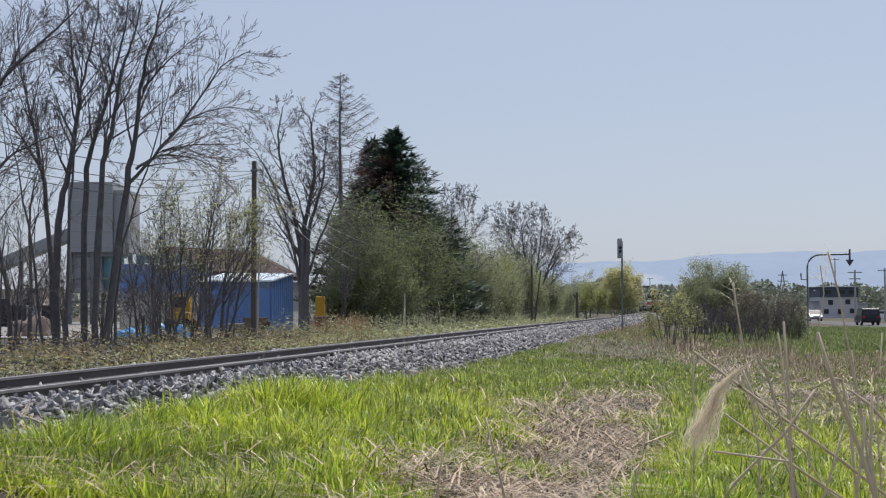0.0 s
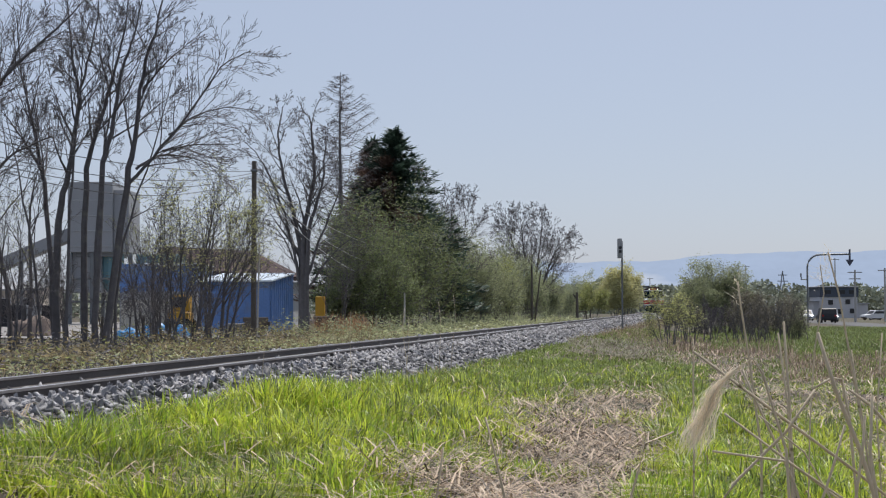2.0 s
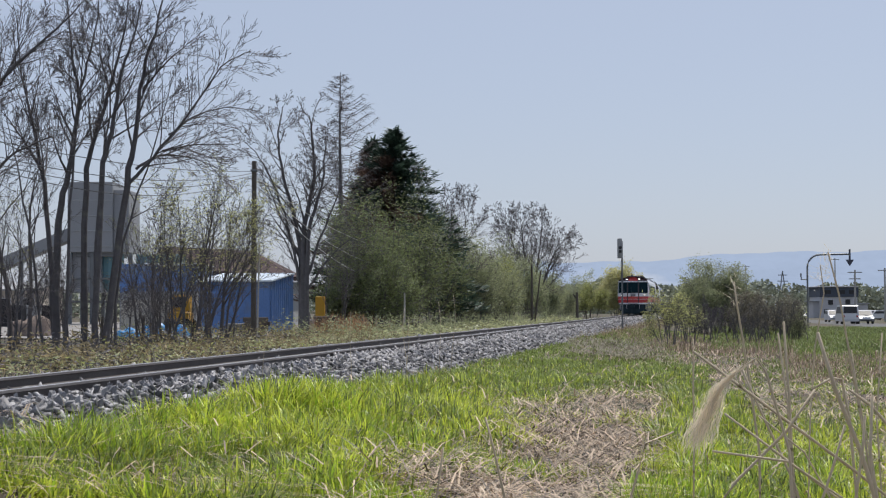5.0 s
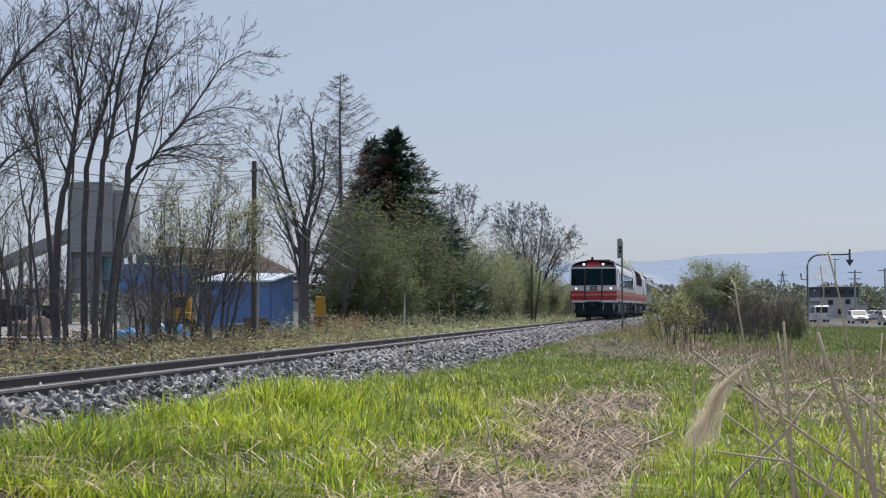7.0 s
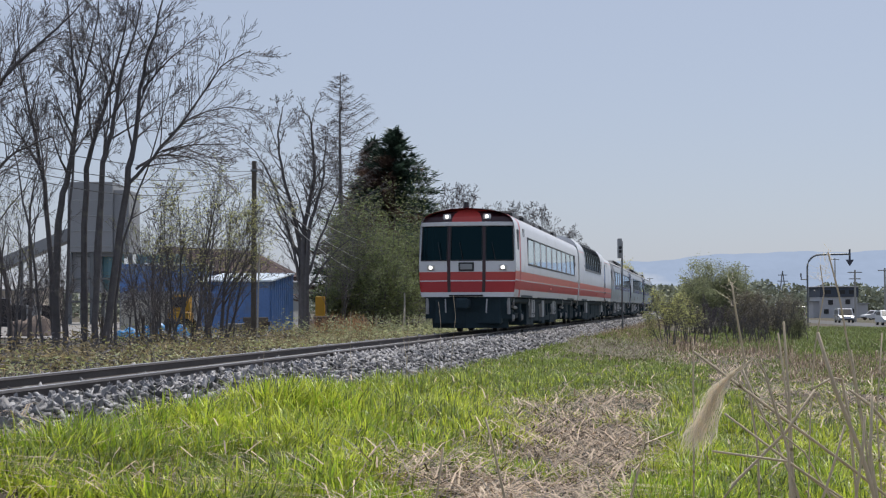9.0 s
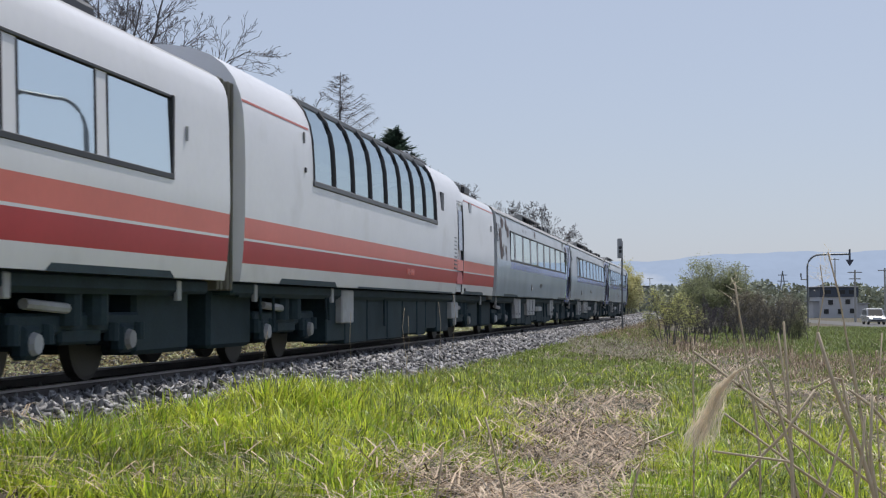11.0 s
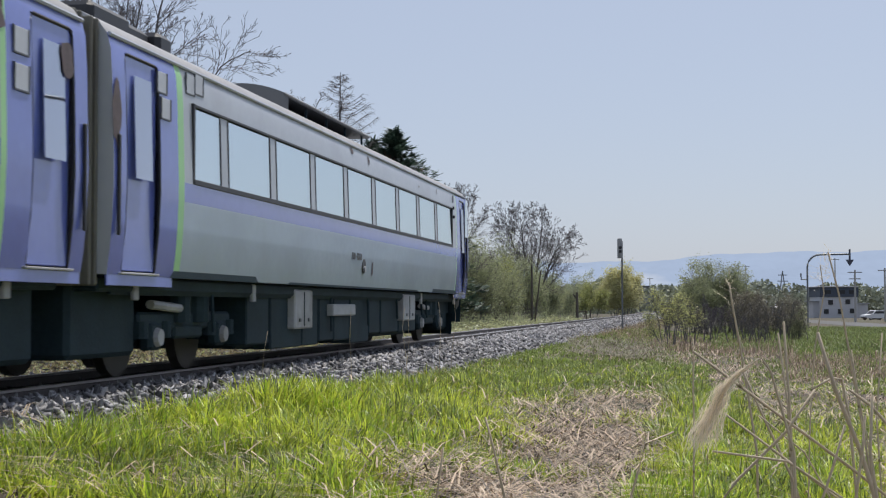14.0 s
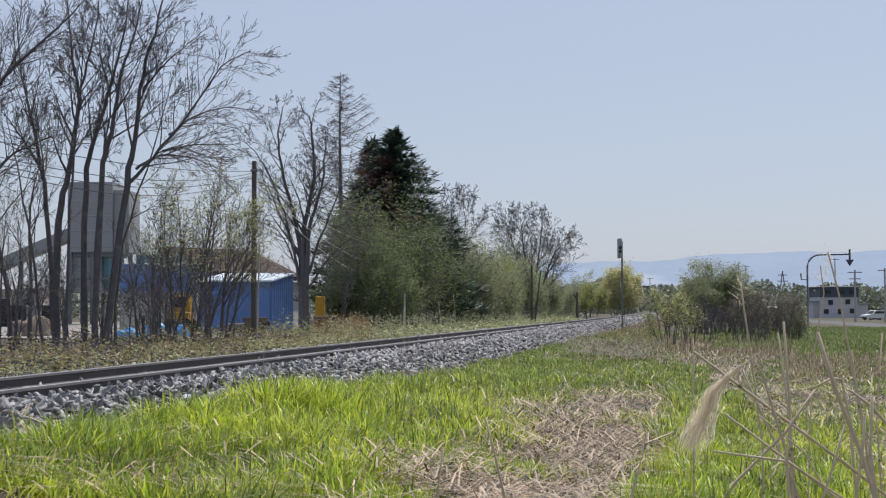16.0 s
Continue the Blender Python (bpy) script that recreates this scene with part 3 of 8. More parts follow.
def roof_units(parent, spans, z=3.70):
    """Roof-top coolers: a dark case under a flat sunshade plate on short posts; a span with no height is a row of low dark humps."""
    for x0, x1, w, h in spans:
        if h < 0.06:
            r = random.Random(int(x0 * 10))
            x = x0
            while x < x1 - 0.3:
                n = min(r.uniform(0.6, 1.5), x1 - x)
                g = Geo()
                g.box((x + n / 2, 0, z + 0.035), (n - 0.03, w * r.uniform(0.95, 1.12), 0.21 + r.uniform(0.0, 0.09)), 0.06)
                g.ob("roof_unit", M_BLACK, parent)
                x += n
            continue
        g = Geo()
        g.box(((x0 + x1) / 2, 0, z - 0.08 + h / 2), (x1 - x0 - 0.5, w * 0.72, h + 0.06), 0.03)
        u = g.ob("roof_unit", M_BLACK, parent)
        plate = Geo().box(((x0 + x1) / 2 + 1.2, 0, z + h), (x1 - x0 - 2.4, w + 0.2, 0.035), 0.01).ob("sunshade_plate", M_ROOF, u)
        # Thin black sheet paints the shade of the gap below the plate.
        Geo().box(((x0 + x1) / 2 + 1.2, 0, z + h - 0.026), (x1 - x0 - 2.44, w + 0.16, 0.014)).ob("plate_underside", M_BLACK, plate)
        dome = Geo()
        top = [(x0 + 2.6 * f, z - 0.14 + (h + 0.16) * math.sin(f * 1.45) ** 0.7) for f in np.linspace(0, 1, 9)]
        for (xa, za), (xb, zb) in zip(top[:-1], top[1:]):
            dome.poly([(xa, -w / 2 - 0.08, za), (xb, -w / 2 - 0.08, zb), (xb, w / 2 + 0.08, zb), (xa, w / 2 + 0.08, za)])
            for sy in (-1, 1):
                y = sy * (w / 2 + 0.08)
                dome.poly([(xa, y, za), (xb, y, zb), (xb, y, z - 0.3), (xa, y, z - 0.3)])
        dome.ob("intake_dome", M_BLACK, u)
        k = 2
        while x0 + 0.1 + k * 1.2 < x1:
            for sy in (-1, 1):
                Geo().box((x0 + 0.1 + k * 1.2, sy * (w / 2 + 0.03), z + h / 2 - 0.10), (0.03, 0.03, h + 0.14)).ob("plate_post", M_UNDER, u)
            k += 1


def gangway(parent, x, at_end):
    """Folds of the bellows, one after another."""
    for k in range(4):
        g = Geo()
        g.box((x + (k + 0.5) * 0.065 * (1 if at_end else -1), 0, 2.2), (0.05, 2.6 - 0.14 * (k % 2), 2.5 - 0.1 * (k % 2)), 0.015)
        g.ob("gangway_fold", M_GANGWAY, parent)


def coupler(parent, x, sign):
    g = Geo()
    g.box((x + sign * 0.18, 0, 0.86), (0.5, 0.28, 0.26), 0.04)
    g.box((x + sign * 0.40, 0.06, 0.86), (0.16, 0.36, 0.32), 0.05)
    g.ob("coupler", M_UNDER, parent)


def underside(parent, grey_boxes, seed):
    """Bogies, dark equipment and the paler boxes of the camera's side and its opposite."""
    bogie(parent, 3.35)
    bogie(parent, 17.9)
    r = random.Random(seed)
    Geo().box((LEN / 2 + 0.25, 0, 0.98), (LEN - 0.3, 2.5, 0.16), 0.03).ob("floor_frame", M_UNDER, parent)
    Geo().box((10.6, 0, 0.62), (10.6, 1.9, 0.80), 0.04).ob("engine_deck", M_UNDER, parent)
    for xa in (1.1, 20.1):
        Geo().box((xa, 0, 0.62), (1.6, 2.0, 0.74), 0.05).ob("end_equipment", M_UNDER, parent)
    x = 5.1
    while x < 15.8:
        w = r.uniform(0.7, 1.6)
        if x + w > 16.0:
            break
        deep = r.uniform(0.16, 0.32)
        under_box(parent, x, x + w, deep, 0.98, M_UNDER, -1, 1.16)
        under_box(parent, x, x + w, deep, 0.98, M_UNDER, 1, 1.16)
        x += w + r.uniform(0.03, 0.12)
    for x0, x1, z0, z1, tp in grey_boxes:
        under_box(parent, x0, x1, z0, z1, M_UNDERGREY, -1, 1.27, tp)
        Geo().box(((x0 + x1) / 2, 1.1, (z0 + z1) / 2), (x1 - x0, 0.3, z1 - z0), 0.02).ob("equipment_box", M_UNDERGREY, parent)
    g = Geo()
    for k in range(6):
        xa = r.uniform(1.2, 19.5)
        g.tube([(xa, -1.2, 1.0), (xa + r.uniform(-.05, .05), -1.22, r.uniform(0.35, 0.6))], [0.022, 0.022], 6, True)
    g.tube([(0.8, -1.18, 0.90), (19.9, -1.18, 0.90)], [0.03, 0.03], 6, True)
    g.ob("pipework", M_UNDER, parent)
    for side in (-1, 1):
        for xa in (1.3, 5.1, 16.0, 19.9):
            Geo().box((xa, side * 1.24, 0.93), (0.12, 0.05, 0.22), 0.01).ob("step_bracket", M_UNDERGREY, parent)


X_A, X_B = 0.28, 21.02     # body ends inside the pitch


def bogie_arches(parent):
    """The dark cut-outs of the lower body edge over the bogies and along the equipment bay."""
    for side in (-1, 1):
        ya = side * (half_width(1.1) + 0.004)
        for x0, x1 in ((1.85, 4.85), (6.1, 15.0), (16.4, 19.4)):
            cover = Geo()
            top = 1.13 if x1 - x0 < 4 else 1.085
            cover.poly([(x0, ya, 1.055), (x1, ya, 1.055), (x1 - 0.12, ya, top), (x0 + 0.12, ya, top)])
            cover.ob("bogie_arch", M_UNDER, parent)


def xs_for(*marks):
    return sorted(set([X_A, X_B] + [m for m in marks]))


def grey_car(label, win, panes, first, doors, numbers, lime, cab_end=False, boxes=(), seed=1, roofs=(), blank_front=0.0):
    c = thing("railcar", Matrix.Identity(4), label, "railcar", "cars of the train")
    w0, w1 = win
    marks = [w0, w1]
    for d in doors:
        marks += [d[0], d[1], d[2], d[3]]
    for a, b in lime:
        marks += [a, b]

    def paint(x, z, side):
        if z > 3.32:
            return 5
        for d0, d1, p0, p1 in doors:
            if d0 < x < d1 and 1.10 < z < 3.18:
                return None
        for a, b in lime:
            if a < x < b:
                return 3
        for d0, d1, p0, p1 in doors:
            if p0 < x < p1:
                return 2
        if w0 < x < w1 and 2.07 < z < 2.95:
            return None
        if blank_front and x < blank_front:
            return 0 if z > 2.07 else 1
        if 1.865 < z < 2.07:
            return 2
        return 0 if z > 2.0 else 1

    last = 20.70 if cab_end else X_B
    xs = [x for x in xs_for(*marks) if x < last] + [last]
    car_shell(c, SECTION, xs, paint, [M_GREYPAINT, M_SILVER, M_LAVENDER, M_LIME, M_WHITE, M_ROOF], "pale grey body with a lavender stripe")
    end_wall(c, X_A, M_GREYPAINT)
    if not cab_end:
        end_wall(c, X_B, M_GREYPAINT)
    window_row(c, w0, w1, panes, 2.07, 2.95, first)
    interior(c, 0.6, 20.6 if not cab_end else 19.0)
    for d0, d1, p0, p1 in doors:
        for side in (-1, 1):
            side_door(c, d0, d1, 1.10, 3.18, M_LAVENDER, (2.0, 3.0, d0 + 0.22, d0 + 0.22 + (d1 - d0) * 0.5), side)
            xa, xb = max(p0, X_A + 0.02), min(p1, last - 0.02)
            Geo().box(((xa + xb) / 2, side * 1.372, 1.01), (xb - xa, 0.02, 0.11), 0.004).ob("door_skirt", M_LAVENDER, c)
            Geo().box(((d0 + d1) / 2, side * 1.40, 1.075), (d1 - d0 + 0.1, 0.05, 0.022), 0.005).ob("door_sill", M_UNDERGREY, c)
    bogie_arches(c)
    underside(c, boxes, seed)
    roof_units(c, roofs)
    gangway(c, X_A, False)
    if not cab_end:
        gangway(c, X_B, True)
    coupler(c, X_A, -1)
    coupler(c, X_B, 1)
    g = Geo()
    for side in (-1, 1):
        g.tube([(X_A + 0.02, side * 1.385, 3.315), (last - 0.02, side * 1.385, 3.315)], [0.022, 0.022], 6, True)
    g.ob("gutter", M_GREYPAINT, c)
    return c


def on_side(x, z, proud=0.004):
    """A place on the camera-side skin of a car."""
    return Vector((x, -(half_width(z) + proud), z))


def peeled(parent, x, z, w, h, seed):
    """A ragged patch where the paint has come off."""
    r = random.Random(seed)
    g = Geo()
    n = 13
    ring = []
    for k in range(n):
        a = 6.283 * k / n
        q = r.uniform(0.62, 1.0)
        ring.append((x + math.cos(a) * q * w / 2, z + math.sin(a) * q * h / 2))
    g.poly([on_side(px, pz, 0.009) for px, pz in ring])
    g.ob("peeled_patch", M_PEELED, parent, "bare grey patch of peeled paint")


def side_bits(parent, bits, marking=M_DARKFRAME):
    """Small fittings on the camera side: (kind, x, z)."""
    for kind, x, z in bits:
        p = on_side(x, z, 0.0)
        if kind == "plate":
            Geo().box(p + Vector((0, -0.003, 0)), (0.25, 0.014, 0.21), 0.004).ob("plate", M_PANEL, parent)
            for sx in (-0.13, 0.13):
                Geo().box(p + Vector((sx, -0.006, 0)), (0.010, 0.022, 0.22)).ob("plate_edge", M_DARKFRAME, parent)
            Geo().box(p + Vector((0, -0.006, -0.11)), (0.27, 0.022, 0.014)).ob("plate_edge", M_DARKFRAME, parent)
        elif kind == "cap":
            Geo().tube([p, p + Vector((0, -0.012, 0))], [0.125, 0.115], 20, True).ob("filler_ring", M_BLACK, parent)
            Geo().tube([p + Vector((0.02, -0.010, -0.05)), p + Vector((0.02, -0.03, -0.05))], [0.05, 0.045], 14, True).ob("filler_cap", M_UNDERGREY, parent)
        elif kind == "lamp":
            Geo().box(p + Vector((0, -0.012, 0)), (0.06, 0.04, 0.07), 0.01).ob("marker_lamp", M_BLACK, parent)
        elif kind == "handle":
            Geo().box(p + Vector((0, -0.012, 0)), (0.035, 0.03, 0.16), 0.01).ob("handle", M_UNDERGREY, parent)
        elif kind == "bars":
            for k, w in enumerate((0.05, 0.05, 0.05, 0.035, 0.05, 0.05, 0.05, 0.05)):
                Geo().box(p + Vector((k * 0.085, -0.003, 0)), (w, 0.008, 0.11 if w > 0.04 else 0.025)).ob("marking_bar", marking, parent)


def red_paint(z):
    if z > 3.43:
        return 3
    if 1.28 < z < 1.55:
        return 2
    if 1.58 < z < 1.83:
        return 1
    return 0


def cab_front(parent, x, sign, mats, lit, glass, upper):
    """The cab's face: a flat middle with a gangway door, swept sides, tall windows, a domed brow. sign: -1 faces -x."""
    zs = [1.06, 1.20, 1.52, 1.55, 1.80, 2.14, 3.16, 3.28, 3.43, 3.53, 3.61, 3.67]
    ys = [-1.0, -0.955, -0.40, -0.33, 0.33, 0.40, 0.955, 1.0]

    def place(f, z):
        hw = half_width(z)
        y = f * hw
        back = 0.02 if abs(f) < 0.36 else 0.02 + 0.30 * (abs(f) - 0.36) ** 1.3
        back += max(0.0, z - 2.14) * 0.10 + max(0.0, z - 3.43) * 0.9
        return (x - sign * back, y, z)

    g = Geo()
    for i in range(len(zs) - 1):
        for k in range(len(ys) - 1):
            zm, fm = (zs[i] + zs[i + 1]) / 2, (ys[k] + ys[k + 1]) / 2
            if 2.14 < zm < 3.16 and (abs(fm) < 0.33 or 0.40 < abs(fm) < 0.955):
                continue
            if zm > 3.28:
                slot = upper if abs(fm) < 0.33 else (3 if zm < 3.61 else upper)
            elif zm > 1.80:
                slot = 0
            elif zm > 1.55:
                slot = 1
            elif zm > 1.52:
                slot = 0
            elif zm > 1.20:
                slot = 2
            else:
                slot = 0
            if 0.33 < abs(fm) < 0.40 and 1.20 < zm < 3.28:
                slot = 3
            g.poly([place(ys[k], zs[i]), place(ys[k + 1], zs[i]), place(ys[k + 1], zs[i + 1]), place(ys[k], zs[i + 1])], slot)
    g.poly([place(f, 3.67) for f in ys] + [(x - sign * 1.2, 0, 3.71)], upper)
    front = g.ob("cab_front", mats, parent, "cab face with three tall windows and a gangway door")
    for a, b in ((-0.955, -0.40), (-0.33, 0.33), (0.40, 0.955)):
        q = Geo()
        pts = [Vector(place(f, z)) - Vector((sign * 0.02, 0, 0)) for f, z in ((a, 2.14), (b, 2.14), (b, 3.16), (a, 3.16))]
        q.poly(pts)
        q.ob("windscreen", glass, front)
        s = Geo()
        for p0, p1 in zip(pts, pts[1:] + pts[:1]):
            s.tube([p0 + Vector((sign * 0.02, 0, 0)), p1 + Vector((sign * 0.02, 0, 0))], [0.02, 0.02], 6, True)
        s.ob("windscreen_seal", M_BLACK, front)
    for y, z, r in ((-0.60, 3.44, 0.055), (0.60, 3.44, 0.055), (-1.08, 1.93, 0.055), (1.08, 1.93, 0.055)):
        px = place(y / half_width(z), z)[0]
        h = Geo()
        h.box((px + sign * 0.005, y, z), (0.09, r * 4.4, r * 3.0), 0.03)
        lamp = h.ob("headlamp_housing", M_CHROME, front)
        l = Geo()
        l.tube([(px + sign * 0.045, y, z), (px + sign * 0.065, y, z)], [r, r * 0.85], 16, True)
        l.ob("headlamp", M_LAMP if lit else M_CHROME, lamp)
    v = Geo()
    vis = [-0.99, -0.7, -0.36, 0.36, 0.7, 0.99]
    for fa, fb in zip(vis[:-1], vis[1:]):
        a, b = (Vector(place(f, 3.22)) + Vector((sign * 0.015, 0, 0)) for f in (fa, fb))
        mid = (a + b) / 2
        v.box(mid, ((b - a).length + 0.01, 0.10, 0.12), 0.012, Matrix.Rotation(math.atan2((b - a).y, (b - a).x), 3, "Z"))
    v.ob("visor", mats[0], front)
    for sy in (-1, 1):
        Geo().box((x - sign * 0.30, sy * 1.22, 0.80), (0.10, 0.10, 0.50), 0.02).ob("corner_post", M_UNDERGREY, front)
        Geo().tube([(x + sign * 0.02, sy * 0.62, 1.0), (x + sign * 0.06, sy * 0.60, 0.6)], [0.022, 0.022], 6, True).ob("air_hose", M_UNDERGREY, front)
    # indicator box on the gangway door, step, handrails and wipers
    Geo().box((place(0, 1.95)[0] + sign * 0.01, 0, 1.95), (0.05, 0.46, 0.26), 0.02).ob("destination_box", M_BLACK, front)
    Geo().box((place(0, 1.95)[0] + sign * 0.03, 0, 1.95), (0.03, 0.36, 0.16), 0.01).ob("destination_sign", M_WALLGREY, front)
    for y in (-0.85, 0.75, 0.1):
        p = Vector(place(y / 1.43, 2.16)) + Vector((sign * 0.03, 0, 0))
        Geo().tube([p, p + Vector((-sign * 0.03, 0.10, 0.52))], [0.012, 0.008], 5, True).ob("wiper", M_BLACK, front)
    Geo().box((x - sign * 0.06, 0, 1.10), (0.30, 1.0, 0.05), 0.01).ob("step_plate", M_BLACK, front)
    # skirt, plough and coupler below
    k = Geo()
    for i in range(6):
        fa, fb = -1 + i / 3, -1 + (i + 1) / 3
        pts = []
        for f, z, dz in ((fa, 1.06, 0), (fb, 1.06, 0), (fb, 0.42, 0.10), (fa, 0.42, 0.10)):
            px, py, _ = place(f * 0.93, 1.06)
            pts.append((px - sign * (0.10 + dz), py, z))
        k.poly(pts)
        k.poly([(p[0] - sign * 0.05, p[1], p[2]) for p in pts])
    k.ob("skirt", M_UNDER, parent, "dark snow-plough skirt")
    p = Geo()
    p.poly([(x - sign * 0.05, 0, 0.14), (x - sign * 0.75, 1.15, 0.14), (x - sign * 0.65, 1.15, 0.62), (x + sign * 0.02, 0, 0.62)])
    p.poly([(x - sign * 0.05, 0, 0.14), (x - sign * 0.75, -1.15, 0.14), (x - sign * 0.65, -1.15, 0.62), (x + sign * 0.02, 0, 0.62)])
    p.ob("plough", M_UNDER, parent)
    # cab inside: desk and bulkhead
    Geo().box((x - sign * 0.75, 0, 1.85), (0.6, 2.5, 0.35), 0.06).ob("cab_desk", M_UNDER, parent)
    Geo().box((x - sign * 1.9, 0, 2.25), (0.05, 2.7, 2.1)).ob("cab_bulkhead", M_UNDER, parent)
    return front


def red_car():
    c = thing("railcar", Matrix.Identity(4), "white railcar with orange and red bands and lit headlamps", "railcar", "cars of the train")
    w0, w1 = 3.25, 19.2
    mats = [M_WHITE, M_ORANGE, M_RED, M_ROOF]

    def paint(x, z, side):
        if w0 < x < w1 and 2.07 < z < 2.95:
            return None
        if 1.25 < x < 1.55 and z < 3.43:
            return 2
        if z > 3.43 and x < 1.2:
            return 2
        return red_paint(z)

    car_shell(c, SECTION, xs_for(0.55, 1.2, 1.25, 1.55, w0, w1), lambda x, z, s: paint(x, z, s), mats, "white body with orange and deep red bands")
    cab_front(c, 0.12, -1, [M_WHITE, M_FRONTRED, M_RED, M_MAROON], True, M_CABGLASS, 1)
    end_wall(c, X_B, M_WHITE)
    window_row(c, w0, w1, 9, 2.07, 2.95, post=M_WHITE)
    interior(c, 2.2, 20.6)
    for side in (-1, 1):
        g = Geo()
        g.box((0.95, side * 1.425, 2.65), (0.36, 0.03, 0.85), 0.01)
        g.ob("cab_side_window", M_BLACK, c)
    bogie_arches(c)
    underside(c, [(5.6, 6.5, 0.42, 1.0, 0.05), (8.6, 9.3, 0.42, 1.0, 0.05), (12.2, 13.1, 0.5, 1.0, 0.03)], 4)
    roof_units(c, [(4.4, 10.4, 1.5, 0.02), (11.5, 19.0, 1.4, 0.02)])
    g = Geo()
    g.tube([(0.9, 0.12, 3.66), (0.9, 0.12, 3.92)], [0.10, 0.07], 8, True)
    g.ob("roof_horn", M_BLACK, c)
    gangway(c, X_B, True)
    coupler(c, X_B, 1)
    coupler(c, 0.1, -1)
    return c


HIGH = [(1.385, 1.06), (1.415, 1.28), (1.436, 1.55), (1.438, 1.58), (1.447, 1.83), (1.45, 2.0), (1.45, 2.5), (1.44, 2.8), (1.42, 3.1), (1.38, 3.32), (1.30, 3.52), (1.18, 3.68),
        (1.02, 3.80), (0.80, 3.89), (0.5, 3.95), (0.0, 3.98)]


def high_car():
    """The saloon with a raised floor: panoramic panes that curve into the roof."""
    c = thing("railcar", Matrix.Identity(4), "white high-deck railcar with orange and red bands and curved roof windows", "railcar", "cars of the train")
    w0, w1 = 3.35, 12.75
    d0, d1 = 15.35, 16.15
    xs = xs_for(w0, w1, d0, d1, 16.25, 13.25, 13.75)

    def paint(x, z, side):
        if x > 16.25:
            return None
        if z > 3.43 and not w0 < x < w1:
            return 0 if z < 3.75 else 3
        if w0 < x < w1 and 2.5 < z < 3.70:
            return None
        if d0 < x < d1 and 1.1 < z < 3.15:
            return None
        if z > 3.7:
            return 3
        if 1.28 < z < 1.55:
            return 2
        if 1.58 < z < 1.83:
            return 1
        return 0

    mats = [M_WHITE, M_ORANGE, M_RED, M_ROOF]
    car_shell(c, HIGH, xs, paint, mats, "white body with orange and deep red bands")

    def paint_low(x, z, side):
        if x < 16.25:
            return None
        return red_paint(z)

    low = car_shell(c, SECTION, xs, paint_low, mats, "lower white end with orange and red bands")
    # step in the roof between the high saloon and the low end
    g = Geo()
    for (a, b) in zip(HIGH[9:], HIGH[10:]):
        for s in (-1, 1):
            g.poly([(16.25, s * a[0], a[1]), (16.25, s * b[0], b[1]), (16.45, s * b[0] * 0.97, min(b[1], 3.72)), (16.45, s * a[0] * 0.97, min(a[1], 3.5))])
    g.ob("roof_step", M_WHITE, c)
    for x in (X_A, X_B):
        end_wall(c, x, M_WHITE, HIGH if x == X_A else SECTION)
    edges = [3.35, 4.53, 5.71, 6.89, 8.07, 9.25, 10.42, 11.59, 12.75]
    zz = [2.5, 2.8, 3.1, 3.32, 3.52, 3.68]
    for side in (-1, 1):
        for a, b in zip(edges[:-1], edges[1:]):
            p = Geo()
            for z0, z1 in zip(zz[:-1], zz[1:]):
                y0, y1 = half_width(z0, HIGH) - 0.02, half_width(z1, HIGH) - 0.02
                p.poly([(a + 0.05, side * y0, z0), (b - 0.05, side * y0, z0), (b - 0.05, side * y1, z1), (a + 0.05, side * y1, z1)])
            pane = p.ob("window_pane", M_HIGHGLASS, c, smooth=True)
            pane.visible_shadow = False
        for x in edges:
            f = Geo()
            f.tube([(x, side * (half_width(z, HIGH) - 0.02), z) for z in zz], [0.040] * len(zz), 8, True)
            f.ob("window_post", M_BLACK, c)
        for z in (2.5, 3.69):
            f = Geo()
            f.box(((w0 + w1) / 2, side * (half_width(z, HIGH) - 0.01), z), (w1 - w0 + 0.12, 0.06, 0.09), 0.015)
            f.ob("window_rail", M_DARKFRAME, c)
        side_door(c, d0, d1, 1.10, 3.15, M_WHITE, (2.05, 2.95, d0 + 0.18, d1 - 0.18), side, HIGH)
        for za, zb, paint_ in ((1.58, 1.83, M_ORANGE), (1.28, 1.55, M_RED)):
            Geo().box(((d0 + d1) / 2, side * (half_width((za + zb) / 2, HIGH) - 0.012), (za + zb) / 2), (d1 - d0 - 0.05, 0.016, zb - za), 0.003).ob("door_band", paint_, c)
        Geo().box((13.5, side * 1.425, 2.90), (0.34, 0.03, 0.58), 0.01).ob("small_window", M_BLACK, c)
        v = Geo()
        for k in range(9):
            v.box((15.05, side * 1.44, 1.62 + k * 0.085), (0.30, 0.025, 0.035), 0.005)
        v.ob("vent_grille", M_DARKFRAME, c)
    Geo().box((8.0, 0, 1.75), (12.0, 2.6, 0.06)).ob("floor_panel", M_INTERIOR, c)
    x = 4.0
    while x < 12.6:
        for y in (-0.8, 0.8):
            s = Geo()
            s.box((x, y, 2.15), (0.45, 0.95, 0.14), 0.04)
            s.box((x + 0.25, y, 2.5), (0.13, 0.95, 0.7), 0.05)
            s.ob("seat_pair", M_SEAT, c)
        x += 1.0
    for side in (-1, 1):
        Geo().box((18.7, side * (half_width(3.23) + 0.002), 3.23), (4.6, 0.012, 0.028)).ob("thin_red_line", M_ORANGE, c)
        Geo().box((1.75, side * (half_width(3.25, HIGH) + 0.002), 3.25), (2.9, 0.012, 0.028)).ob("thin_red_line", M_ORANGE, c)
    bogie_arches(c)
    underside(c, [(5.65, 6.4, 0.50, 1.03, 0.0), (15.55, 16.4, 0.50, 0.87, 0.02)], 9)
